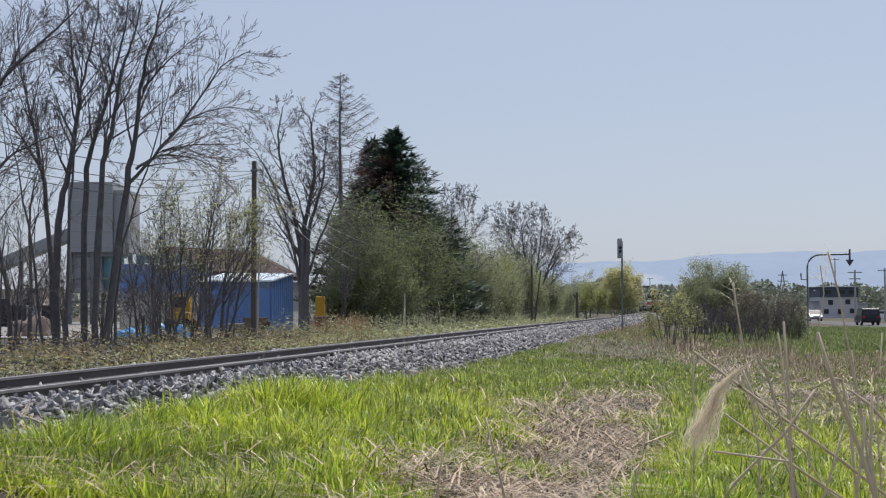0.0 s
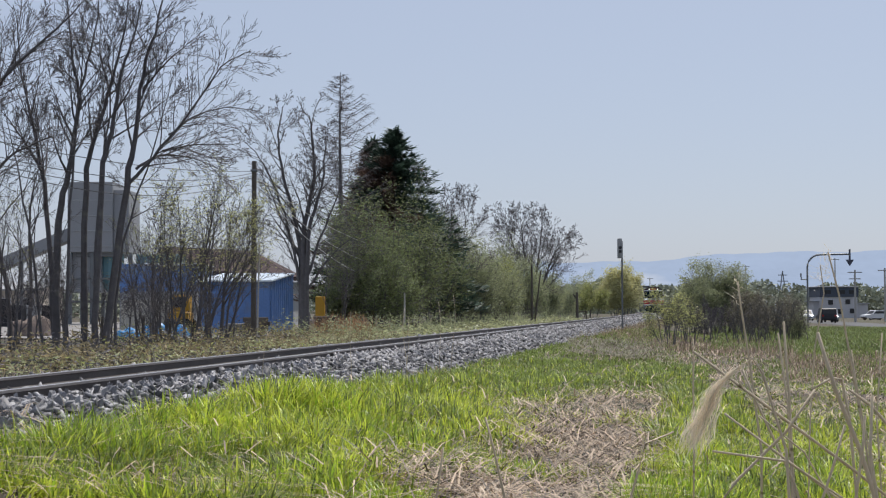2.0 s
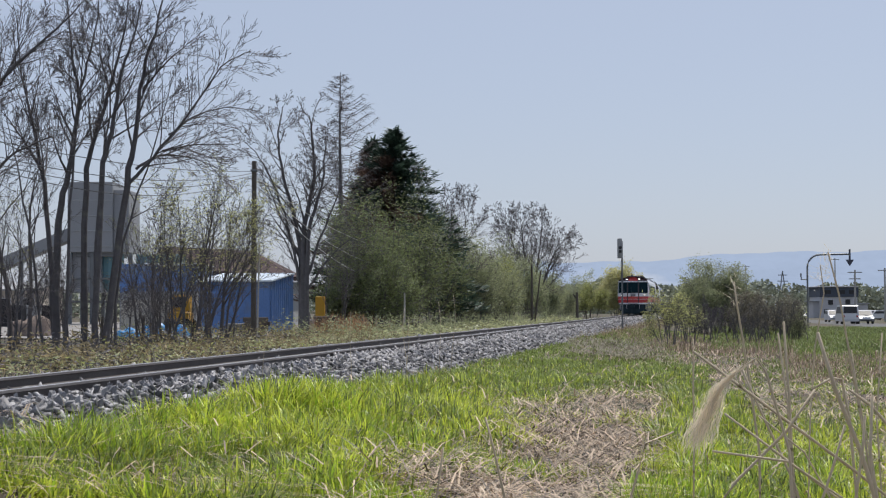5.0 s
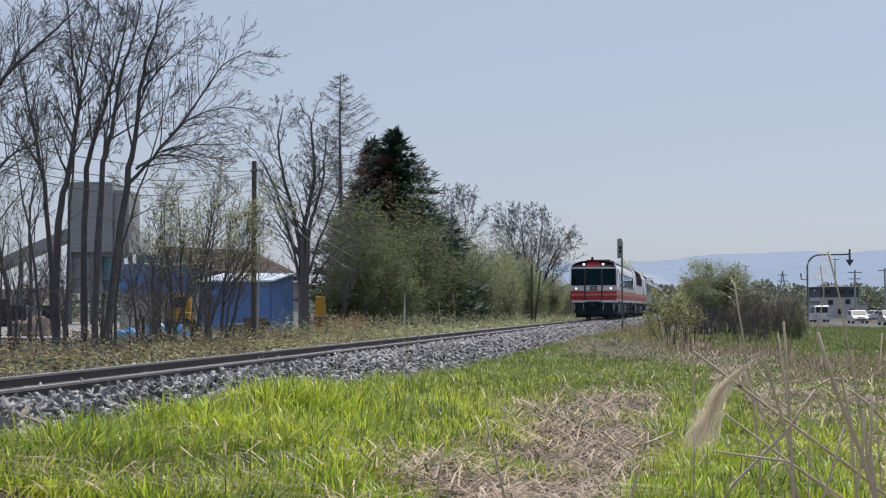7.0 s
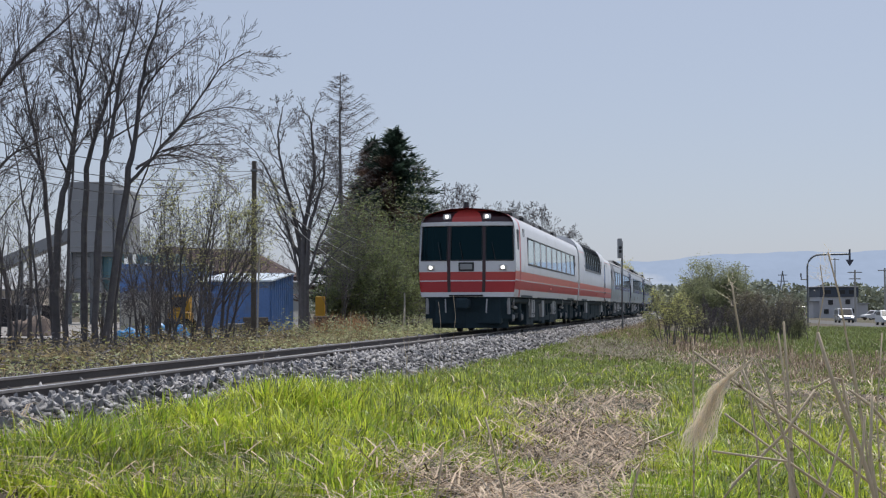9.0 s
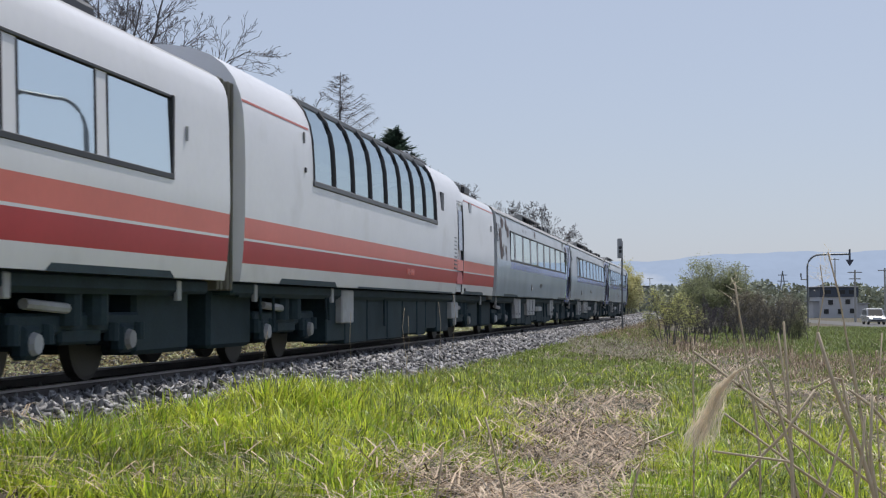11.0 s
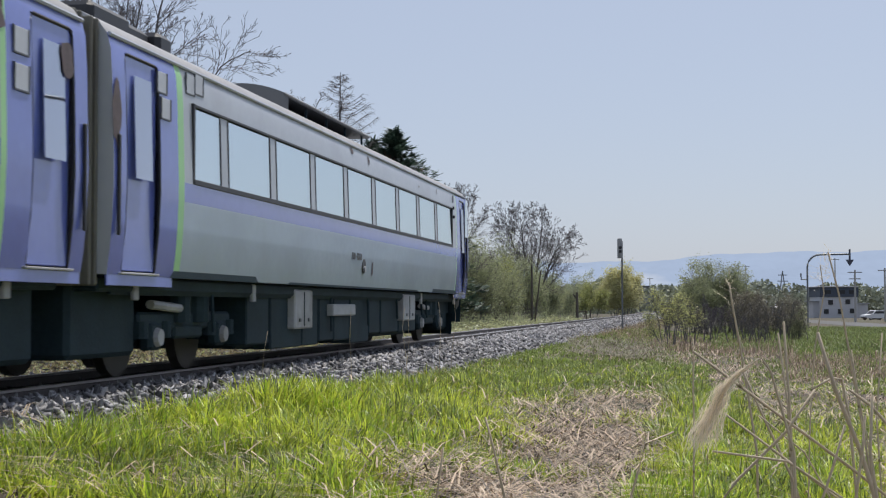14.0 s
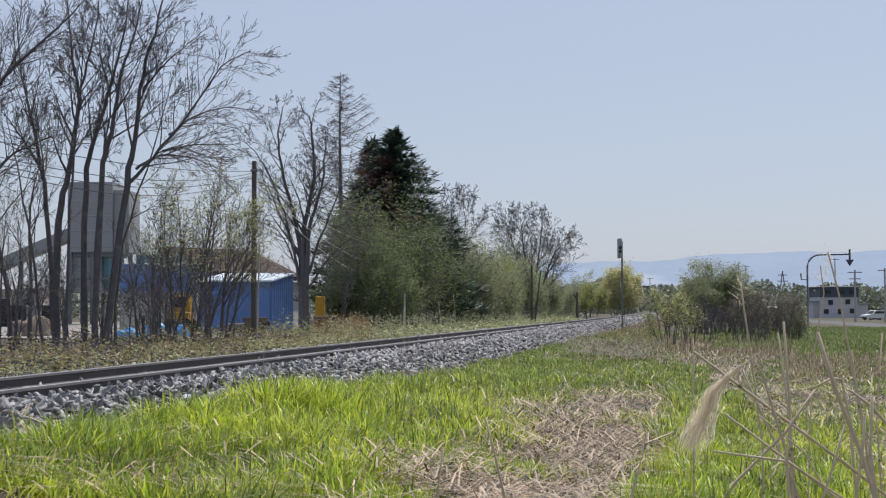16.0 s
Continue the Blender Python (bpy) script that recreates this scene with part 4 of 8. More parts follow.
    roof_units(c, [(16.6, 20.6, 1.6, 0.02)], 3.74)
    roof_units(c, [(13.4, 16.0, 1.2, 0.02)], 3.93)
    for x, e in ((X_A, False), (X_B, True)):
        gangway(c, x, e)
        coupler(c, x, 1 if e else -1)
    return c


GREY_BOXES = [(5.2, 6.5, 0.42, 1.02, 0.05), (8.0, 10.3, 0.50, 1.03, 0.22), (10.6, 12.2, 0.62, 0.78, 0.0), (15.0, 15.9, 0.46, 1.02, 0.06)]
car_1 = red_car()
car_2 = high_car()
car_3 = grey_car("pale grey railcar with a lavender stripe and peeling paint patches", (2.93, 19.1), 9, 3.92, [(19.85, 20.65, 19.35, X_B)], "", [(19.25, 19.35)],
                 boxes=GREY_BOXES, seed=11, roofs=[(6.8, 14.4, 1.75, 0.10), (16.0, 19.4, 1.6, 0.03)], blank_front=2.9)
car_4 = grey_car("pale grey railcar with a lavender stripe below long dark-framed windows", (2.93, 19.3), 9, 4.0, [(19.95, 20.75, 19.50, X_B)], "", [(19.40, 19.50)],
                 boxes=GREY_BOXES, seed=12, roofs=[(5.6, 14.4, 1.75, 0.11), (16.3, 19.4, 1.6, 0.03)], blank_front=2.9)
car_5 = grey_car("pale grey railcar with lavender doors and a lavender cab", (2.4, 18.55), 9, 3.43, [(0.60, 1.45, X_A, 1.95), (19.6, 20.25, 19.15, X_B)], "", [(1.95, 2.12), (19.09, 19.15)],
                 cab_end=True, boxes=[(6.9, 7.8, 0.45, 1.0, 0.0), (9.0, 10.4, 0.62, 0.80, 0.0), (14.2, 15.3, 0.5, 1.0, 0.02)], seed=13, roofs=[(5.0, 12.7, 1.75, 0.12), (1.2, 3.4, 1.5, 0.02)])
cab_front(car_5, 20.82, 1, [M_LAVENDER, M_LAVENDER, M_LAVENDER, M_BLACK], False, M_CABGLASS, 2)
for car, spots in ((car_3, [(1.36, 3.08, 0.50, 0.32), (0.93, 2.76, 0.40, 0.34), (0.98, 2.50, 0.36, 0.42), (1.12, 2.28, 0.42, 0.36), (1.48, 2.32, 0.12, 0.36), (2.08, 2.28, 0.13, 0.40), (1.94, 2.36, 0.08, 0.26), (2.10, 3.08, 0.30, 0.36), (2.45, 2.88, 0.30, 0.32),
                           (5.9, 3.1, 0.18, 0.16), (8.98, 3.13, 0.34, 0.30), (6.6, 3.1, 0.10, 0.12), (19.27, 3.02, 0.42, 0.44), (9.1, 1.35, 0.06, 0.2)]),
                   (car_4, [(12.9, 3.12, 0.14, 0.12), (11.0, 1.45, 0.08, 0.18), (8.3, 1.95, 0.08, 0.12), (9.2, 1.93, 0.08, 0.14), (19.3, 3.08, 0.45, 0.5), (20.6, 2.9, 0.3, 0.4), (16.4, 1.98, 0.1, 0.14)]),
                   (car_5, [(9.6, 3.22, 0.2, 0.14), (10.7, 3.18, 0.12, 0.2), (0.2 + 0.15, 2.6, 0.25, 0.8), (14.9, 3.1, 0.1, 0.05), (16.8, 3.15, 0.07, 0.16), (10.9, 1.4, 0.12, 0.3)])):
    for k, (x, z, w, h) in enumerate(spots):
        big = 1.35 if car is car_3 and x < 3 else 1.0
        peeled(car, x, z, w * big, h * big, 300 + k)
side_bits(car_3, [("cap", 8.05, 1.385), ("bars", 10.33, 1.48), ("plate", 0.35, 2.9), ("plate", 0.45, 2.65), ("plate", 18.08, 3.15), ("lamp", 19.0, 2.61), ("handle", 18.92, 3.06), ("plate", 19.62, 2.82), ("plate", 19.62, 2.55)])
side_bits(car_4, [("bars", 10.2, 1.50), ("plate", 0.42, 3.0), ("plate", 0.50, 2.75), ("plate", 18.3, 3.2), ("lamp", 19.2, 2.75), ("handle", 19.2, 3.1), ("plate", 19.75, 2.9), ("plate", 19.75, 2.6), ("cap", 5.3, 1.42)])
side_bits(car_5, [("cap", 10.3, 1.42), ("bars", 9.5, 1.56), ("plate", 2.35, 3.15), ("plate", 1.52, 3.04), ("plate", 1.6, 2.78), ("plate", 2.62, 3.18), ("lamp", 18.75, 2.75), ("handle", 18.75, 3.15), ("lamp", 18.75, 2.95)])
side_bits(car_2, [("bars", 9.9, 1.42), ("handle", 2.9, 3.1), ("lamp", 2.9, 2.65), ("plate", 17.2, 3.12), ("handle", 20.5, 2.8), ("lamp", 16.5, 1.16)], M_ORANGE)
side_bits(car_1, [("bars", 9.7, 1.42), ("plate", 2.3, 3.05), ("handle", 19.6, 2.6)], M_ORANGE)
for side in (-1, 1):
    Geo().box((20.45, side * (half_width(2.7) + 0.002), 2.72), (0.30, 0.02, 0.95), 0.008).ob("cab_side_window", M_CABSIDE, car_5)
TRAIN = [car_1, car_2, car_3, car_4, car_5]

# ---- trees ----
def grow(r, start, way, length, radius, level, spec, out):
    """A branch and its branches: polylines with radii, level by level."""
    n = spec["segs"][level]
    pts, rad = [Vector(start)], [radius]
    d = Vector(way).normalized()
    for i in range(n):
        d = (d + Vector((r.gauss(0, 1), r.gauss(0, 1), r.gauss(0, 1))) * spec["wobble"][level] + Vector((0, 0, spec["lift"][level]))).normalized()
        pts.append(pts[-1] + d * (length / n))
        rad.append(max(spec["thin"], radius * (1 - 0.86 * (i + 1) / n)))
    out[level].append((pts, rad))
    if level + 1 >= len(spec["segs"]):
        return
    k = spec["kids"][level]
    for j in range(k):
        t = spec["from"][level] + (1 - spec["from"][level]) * (j + r.random()) / k
        i = min(n - 1, int(t * n))
        f = t * n - i
        p = pts[i].lerp(pts[i + 1], f)
        axis = (pts[i + 1] - pts[i]).normalized()
        side = axis.cross(Vector((r.gauss(0, 1), r.gauss(0, 1), r.gauss(0, 1)))).normalized()
        a = radians(r.uniform(*spec["angle"][level]))
        w = axis * math.cos(a) + side * math.sin(a)
        grow(r, p, w, length * spec["ratio"][level] * (1.15 - 0.65 * t) * r.uniform(0.75, 1.2), rad[i] * spec["slim"], level + 1, spec, out)


BARE = dict(segs=[9, 6, 4, 3, 2], kids=[11, 8, 6, 4], ratio=[0.50, 0.48, 0.50, 0.5], angle=[(22, 50), (25, 55), (25, 60), (25, 60)],
            wobble=[0.06, 0.09, 0.10, 0.12, 0.12], lift=[0.03, 0.06, 0.05, 0.03, 0.02], slim=0.55, thin=0.008)
BARE["from"] = [0.28, 0.25, 0.2, 0.2]


def branches_ob(lines, name, material, parent, sides, label=""):
    g = Geo()
    for pts, rad in lines:
        g.tube(pts, rad, sides)
    return g.ob(name, material, parent, label, smooth=True)


def leaf_cards(r, anchors, size, count, spread, flat=0.3):
    """Many small leaf blades round anchor points, as arrays."""
    n = len(anchors) * count
    a = np.repeat(np.array([tuple(p) for p in anchors], float).reshape(-1, 3), count, axis=0)
    rs = np.random.RandomState(r.randrange(1 << 30))
    c = a + rs.normal(0, spread, (n, 3))
    u = rs.normal(0, 1, (n, 3))
    u[:, 2] *= flat
    u /= np.linalg.norm(u, axis=1)[:, None]
    w = np.cross(u, rs.normal(0, 1, (n, 3)))
    w /= np.linalg.norm(w, axis=1)[:, None]
    s = size * rs.uniform(0.6, 1.4, (n, 1))
    v = np.stack([c - u * s, c + w * s * 0.38, c + u * s, c - w * s * 0.38], 1).reshape(-1, 3)
    return v, np.arange(n * 4).reshape(-1, 4)


def bare_tree(x, y, stems, seed, label, spec=BARE, leaf=None, leaf_size=0.04, leaf_count=2, base=None, category="tree"):
    """A leafless (or barely leafing) tree of one or more stems: (dx, dy, lean x, lean y, length, radius)."""
    r = random.Random(seed)
    t = thing("tree", pose(x, y, (gz(x, y) if base is None else base) - 0.05), label, category, "trees beside the track")
    out = [[] for _ in spec["segs"]]
    for dx, dy, lx, ly, ln, rad in stems:
        grow(r, (dx, dy, 0), (lx, ly, 1), ln, rad, 0, spec, out)
    for pts, rad in out[0]:
        branches_ob([(pts, rad)], "trunk", M_BARK, t, 8)
    for pts, rad in out[1]:
        branches_ob([(pts, rad)], "limb", M_BARK, t, 5)
    tw = [q for lv in out[2:] for q in lv]
    if tw:
        tagged(branches_ob(tw, "branchwork", M_TWIG, t, 3), kind="stuff")
    if leaf:
        anchors = [p for pts, _ in out[-1] for p in pts[1:]]
        v, f = leaf_cards(r, anchors, leaf_size, leaf_count, 0.06)
        tagged(raw_ob("foliage", v, f, leaf, t), kind="stuff")
    return t


def shrub(x, y, w, h, seed, label, leaf, stems=9, density=1.0, leaf_size=0.05, base=None, depth=None, name="shrub", trunk_r=0.03, twigs=True, low=0.15):
    """A many-stemmed bush: stems, twigs and a ragged crown of small leaves."""
    r = random.Random(seed)
    t = thing(name, pose(x, y, (gz(x, y) if base is None else base) - 0.05), label, "bush" if name == "shrub" else "tree", "bushes beside the track")
    spec = dict(segs=[6, 4, 2], kids=[int(8 * density) + 2, 5], ratio=[0.42, 0.45], angle=[(20, 60), (20, 65)], wobble=[0.10, 0.18, 0.2],
                lift=[0.08, 0.05, 0.03], slim=0.55, thin=0.007)
    spec["from"] = [low, 0.15]
    out = [[] for _ in spec["segs"]]
    d = depth or w
    for k in range(stems):
        a, q = r.uniform(0, 6.283), math.sqrt(r.random())
        ex, ey = math.cos(a) * q * w / 2, math.sin(a) * q * d / 2
        ln = h * (1.0 - 0.35 * q * q) * r.uniform(0.72, 1.05)
        grow(r, (ex * 0.45, ey * 0.45, 0), (ex * 0.55 / ln, ey * 0.55 / ln, 1), ln * 0.98, trunk_r * r.uniform(0.7, 1.2), 0, spec, out)
    for line in out[0]:
        branches_ob([line], "stem", M_BARK, t, 5)
    tagged(branches_ob(out[1] + out[2], "branchwork", M_TWIG, t, 3), kind="stuff")
    anchors = [p for pts, _ in out[2] for p in pts[1:]]
    v, f = leaf_cards(r, anchors, leaf_size, max(1, int(6 * density)), 0.11 * max(1, h / 3))
    tagged(raw_ob("foliage", v, f, leaf, t), kind="stuff")
    return t


def fir(x, y, h, w, seed, label, dead_share=0.75):
    """A dense dark conifer: whorls of drooping boughs carrying sprays of needles."""
    r = random.Random(seed)
    t = thing("fir_tree", pose(x, y, gz(x, y) - 0.05), label, "tree", "trees beside the track")
    Geo().tube([(0, 0, 0), (0, 0, h * 0.5), (0.03, 0, h)], [0.20, 0.13, 0.02], 8).ob("trunk", M_BARK, t)
    boughs, green, brown = [], [], []
    z = 0.12 * h
    while z < h * 0.99:
        f = max(0.0, (z / h - 0.12) / 0.88)
        reach = w / 2 * (1 - f ** 1.7) + 0.10
        k = int(6 + 9 * (1 - f))
        for j in range(k):
            a = 6.283 * j / k + r.uniform(-0.4, 0.4)
            ln = reach * r.uniform(0.6, 1.12)
            zb = z + r.uniform(-0.22, 0.22)
            p = Vector((0, 0, zb))
            pts = [p]
            for i in range(5):
                u = (i + 1) / 5
                pts.append(Vector((math.cos(a) * ln * u, math.sin(a) * ln * u, zb + ln * (0.25 * u - 0.42 * u * u + 0.14 * u ** 4) + 0.15 * u * f)))
            boughs.append((pts, [0.03, 0.025, 0.02, 0.015, 0.01, 0.006]))
            dead = (a % 6.283 > 2.6 and a % 6.283 < 4.9 and z < 0.92 * h and r.random() < dead_share) or r.random() < 0.03
            tgt = brown if dead else green
            for i in range(1, 6):
                for m in range(6):
                    c = pts[i - 1].lerp(pts[i], r.random())
                    tgt.append((c, a + r.choice((-1, 1)) * r.uniform(0.3, 0.9), 0.16 + 0.17 * (1 - f)))
            tgt.append((pts[-1], a, 0.28))
        z += 0.27 + 0.09 * r.random()
    tagged(branches_ob(boughs, "branchwork", M_BARK, t, 4), kind="stuff")
    for lst, m, nm in ((green, M_NEEDLE, "needle_spray"), (brown, M_NEEDLE_BROWN, "withered_spray")):
        v, fc = [], []
        for c, a, s in lst:
            for q in range(5):
                aa = a + r.uniform(-0.6, 0.6)
                up = r.uniform(-0.35, 0.35)
                d = Vector((math.cos(aa), math.sin(aa), up + 0.25)) * s * r.uniform(0.9, 1.9)
                e = Vector((-math.sin(aa), math.cos(aa), r.uniform(-0.5, 0.5))).normalized() * s * 0.26
                n = len(v)
                b = c + Vector((r.gauss(0, .07), r.gauss(0, .07), r.gauss(0, .11)))
                v += [tuple(b - e), tuple(b + e), tuple(b + d + e * 0.3), tuple(b + d - e * 0.3)]
                fc.append((n, n + 1, n + 2, n + 3))
        tagged(raw_ob(nm, v, fc, m, t), kind="stuff")
    return t


def larch(x, y, h, w, seed, label):
    """A tall bare larch: a straight stem with whorls of thin up-curving boughs and short twigs."""
    r = random.Random(seed)
    t = thing("larch_tree", pose(x, y, gz(x, y) - 0.05), label, "tree", "trees beside the track")
    Geo().tube([(0, 0, 0), (0.05, 0, h * 0.4), (-0.04, 0, h * 0.75), (0, 0, h)], [0.17, 0.13, 0.06, 0.012], 8).ob("trunk", M_BARK, t)
    boughs, twigs = [], []
    z = 0.22 * h
    while z < h * 0.985:
        f = z / h
        reach = w / 2 * min(1.0, 2.4 * (1 - f) ** 0.75) * r.uniform(0.6, 1.15)
        a = r.uniform(0, 6.283)
        pts = [Vector((math.cos(a) * reach * u, math.sin(a) * reach * u, z + reach * (-0.1 * u + 0.55 * u * u))) for u in (0, 0.3, 0.6, 0.85, 1.0)]
        boughs.append((pts, [0.028 * (1.2 - f), 0.022 * (1.2 - f), 0.016, 0.010, 0.006]))
        for k in range(int(10 + 12 * reach)):
            i = r.randrange(4)
            c = pts[i].lerp(pts[i + 1], r.random())
            aa = a + r.choice((-1, 1)) * r.uniform(0.5, 1.3)
            ln = r.uniform(0.15, 0.5)
            d = Vector((math.cos(aa), math.sin(aa), r.uniform(-0.6, 0.35))) * ln
            twigs.append(([c, c + d * 0.55, c + d], [0.008, 0.007, 0.004]))
        z += 0.055 + 0.05 * r.random()
    tagged(branches_ob(boughs, "branchwork", M_BARK, t, 4), kind="stuff")
    tagged(branches_ob(twigs, "spray", M_TWIG, t, 3), kind="stuff")
    return t


def px_at(px, dist):
    """Sideways place of a thing dist metres ahead, from its bearing."""
    return (px - 784) / 2503 * dist


THICKET = dict(segs=[7, 4, 3, 2], kids=[9, 6, 4], ratio=[0.45, 0.45, 0.5], angle=[(18, 45), (22, 55), (25, 60)], wobble=[0.07, 0.09, 0.11, 0.12],
               lift=[0.04, 0.05, 0.04, 0.02], slim=0.55, thin=0.005)
THICKET["from"] = [0.25, 0.2, 0.2]


def smooth_line(ctrl, steps=4):
    """A curve through a few control places."""
    p = [Vector(q) for q in ctrl]
    out = []
    for i in range(len(p) - 1):
        a, b, c, d = p[max(i - 1, 0)], p[i], p[i + 1], p[min(i + 2, len(p) - 1)]
        for k in range(steps):
            t = k / steps
            out.append(0.5 * (2 * b + (c - a) * t + (2 * a - 5 * b + 4 * c - d) * t * t + (3 * b - a - 3 * c + d) * t ** 3))
    return out + [p[-1]]


def spreading_tree(x, y, stems, arms, seed, label, spec):
    """A tree whose main stems and arching boughs are laid out: each (foot radius, twigs, twig length, bare share, [(dx, dy, height), ...])."""
    r = random.Random(seed)
    t = thing("tree", pose(x, y, gz(x, y) - 0.05), label, "tree", "trees beside the track")
    out = [[] for _ in spec["segs"]]
    for level, lines in ((0, stems), (1, arms)):
        for rad, kids, ln, lo, ctrl in lines:
            pts = [p + Vector((r.gauss(0, 0.022), r.gauss(0, 0.03), 0)) for p in smooth_line(ctrl)]
            n = len(pts) - 1
            rr = [max(spec["thin"], rad * (1 - 0.88 * (k / n) ** 0.9)) for k in range(n + 1)]
            out[level].append((pts, rr))
            for j in range(kids):
                f = lo + (1 - lo) * (j + r.random()) / kids
                i = min(n - 1, int(f * n))
                p = pts[i].lerp(pts[i + 1], f * n - i)
                axis = (pts[i + 1] - pts[i]).normalized()
                side = axis.cross(Vector((r.gauss(0, 0.6), r.gauss(0, 1.0), r.gauss(0, 0.6)))).normalized()
                a = radians(r.uniform(22, 52))
                grow(r, p, axis * math.cos(a) + side * math.sin(a), ln * (1.25 - 0.75 * f) * r.uniform(0.6, 1.25), rr[i] * 0.5, 2 if level else 1, spec, out)
    for pts, rad in out[0]:
        branches_ob([(pts, rad)], "trunk", M_BARK, t, 8)
    for pts, rad in out[1]:
        branches_ob([(pts, rad)], "limb", M_BARK, t, 5)
    tagged(branches_ob([q for lv in out[2:] for q in lv], "branchwork", M_TWIG, t, 3), kind="stuff")
    return t


ARCH = dict(segs=[9, 6, 5, 4, 3], kids=[9, 6, 4, 3], ratio=[0.5, 0.52, 0.55, 0.55], angle=[(18, 40), (18, 42), (20, 45), (20, 50)],
            wobble=[0.05, 0.06, 0.07, 0.09, 0.10], lift=[0.03, 0.035, 0.03, 0.02, 0.01], slim=0.55, thin=0.006)
ARCH["from"] = [0.3, 0.2, 0.2, 0.2]
BUSHY = dict(ARCH, kids=[9, 7, 5, 3], angle=[(25, 55), (28, 60), (28, 60), (25, 60)], wobble=[0.05, 0.08, 0.10, 0.12, 0.12], ratio=[0.5, 0.55, 0.5, 0.5], thin=0.0095)
spreading_tree(px_at(150, 38), 38, [
    (0.085, 14, 2.2, 0.26, [(-0.84, 0.3, 0), (-1.17, 0.4, 4.1), (-1.46, 0.5, 5.6), (-1.85, 0.3, 7.6), (-2.05, 0.2, 9.5)]),
    (0.115, 14, 2, 0.29, [(-0.73, 0, 0), (-0.73, 0, 3.5), (-0.49, 0, 4.9), (-0.29, 0.1, 6.2), (-0.29, 0.3, 7.1), (-0.53, 0.4, 8.5), (-0.7, 0.4, 10.4)]),
    (0.1, 11, 2, 0.3, [(-0.1, 0.3, 0), (-0.1, 0.4, 4.5), (0.12, 0.4, 5.8), (0.48, 0.5, 7.1), (0.82, 0.5, 8.5), (1.03, 0.6, 10.1)]),
    (0.095, 11, 2, 0.3, [(0.33, -0.2, 0), (0.50, -0.3, 4.6), (0.76, -0.4, 5.9), (1.10, -0.5, 7.6), (1.37, -0.5, 8.5), (1.7, -0.6, 9.8)]),
    (0.11, 11, 2, 0.32, [(0.49, 0.1, 0), (1.06, 0.1, 4.5), (1.30, 0.1, 5.8), (1.44, 0.2, 7.6), (1.88, 0.2, 9.0), (2.1, 0.3, 10.1)]),
    (0.06, 9, 1.7, 0.4, [(0.15, 0.4, 0), (0.25, 0.4, 4.0), (0.5, 0.5, 6.5), (0.6, 0.6, 9.0)]),
    (0.055, 9, 1.7, 0.4, [(-0.4, -0.3, 0), (-0.35, -0.3, 4.0), (-0.1, -0.4, 6.5), (0.1, -0.5, 9.5)]),
    (0.05, 9, 1.6, 0.35, [(0.7, 0.5, 0), (0.9, 0.5, 3.0), (1.7, 0.6, 5.6), (2.2, 0.7, 7.6)]),
    (0.05, 9, 1.6, 0.35, [(-1.1, 0.1, 0), (-1.5, 0.1, 3.0), (-1.9, 0.2, 5.0), (-2.3, 0.2, 6.8)])], [
    (0.055, 13, 1.575, 0.08, [(-0.29, 0.1, 6.2), (0.0, -0.2, 7.5), (0.33, -0.4, 8.7), (0.45, -0.5, 10.1)]),
    (0.06, 23, 1.68, 0.18, [(1.06, 0.1, 4.5), (1.79, 0.0, 5.3), (2.85, -0.2, 6.5), (3.72, -0.4, 7.7), (4.5, -0.5, 8.1)]),
    (0.035, 18, 1.26, 0.08, [(2.28, -0.1, 5.9), (2.85, 0.1, 6.4), (3.72, 0.3, 6.7), (4.6, 0.4, 6.6)]),
    (0.045, 18, 1.365, 0.2, [(1.30, 0.1, 5.0), (1.88, 0.4, 5.4), (2.75, 0.6, 5.35), (3.64, 0.8, 5.0)]),
    (0.04, 17, 1.365, 0.12, [(1.44, 0.2, 7.1), (2.1, 0.0, 7.85), (2.96, -0.2, 8.5)]),
    (0.035, 15, 1.155, 0.12, [(2.05, 0.2, 5.5), (2.9, 0.4, 5.7), (3.95, 0.5, 5.7)]),
    (0.04, 15, 1.47, 0.12, [(0.53, 0.5, 7.1), (0.2, 0.8, 8.2), (0.1, 0.9, 9.4)]),
    (0.04, 13, 1.47, 0.12, [(-1.3, 0.4, 5.0), (-2.1, 0.5, 6.2), (-2.8, 0.6, 7.0)])],
    21, "tall leafless broadleaf tree with several dark trunks", ARCH)
spreading_tree(px_at(-70, 34), 34, [(0.13, 11, 2, 0.26, [(0, 0, 0), (0.1, 0, 3.0), (0.14, 0, 4.2), (0.1, 0, 6.0), (0.3, 0, 9.0)])], [
    (0.07, 20, 1.575, 0.12, [(0.14, 0, 4.2), (0.8, 0.1, 6.5), (1.63, 0.2, 7.5), (2.4, 0.2, 8.2), (3.0, 0.3, 8.9)]),
    (0.055, 18, 1.365, 0.12, [(0.1, 0, 3.2), (0.95, -0.2, 4.6), (1.9, -0.3, 5.2), (2.6, -0.4, 5.4)]),
    (0.05, 15, 1.365, 0.12, [(0.1, 0, 5.6), (0.9, 0.3, 6.9), (1.5, 0.5, 8.3)])], 22, "tall leafless tree at the edge of the trackside thicket", ARCH)
bare_tree(px_at(20, 44), 44, [(0, 0, 0.02, 0, 7.0, 0.09), (0.5, 0.3, 0.10, 0, 6.2, 0.08)], 29, "leafless tree with thin grey limbs", THICKET)
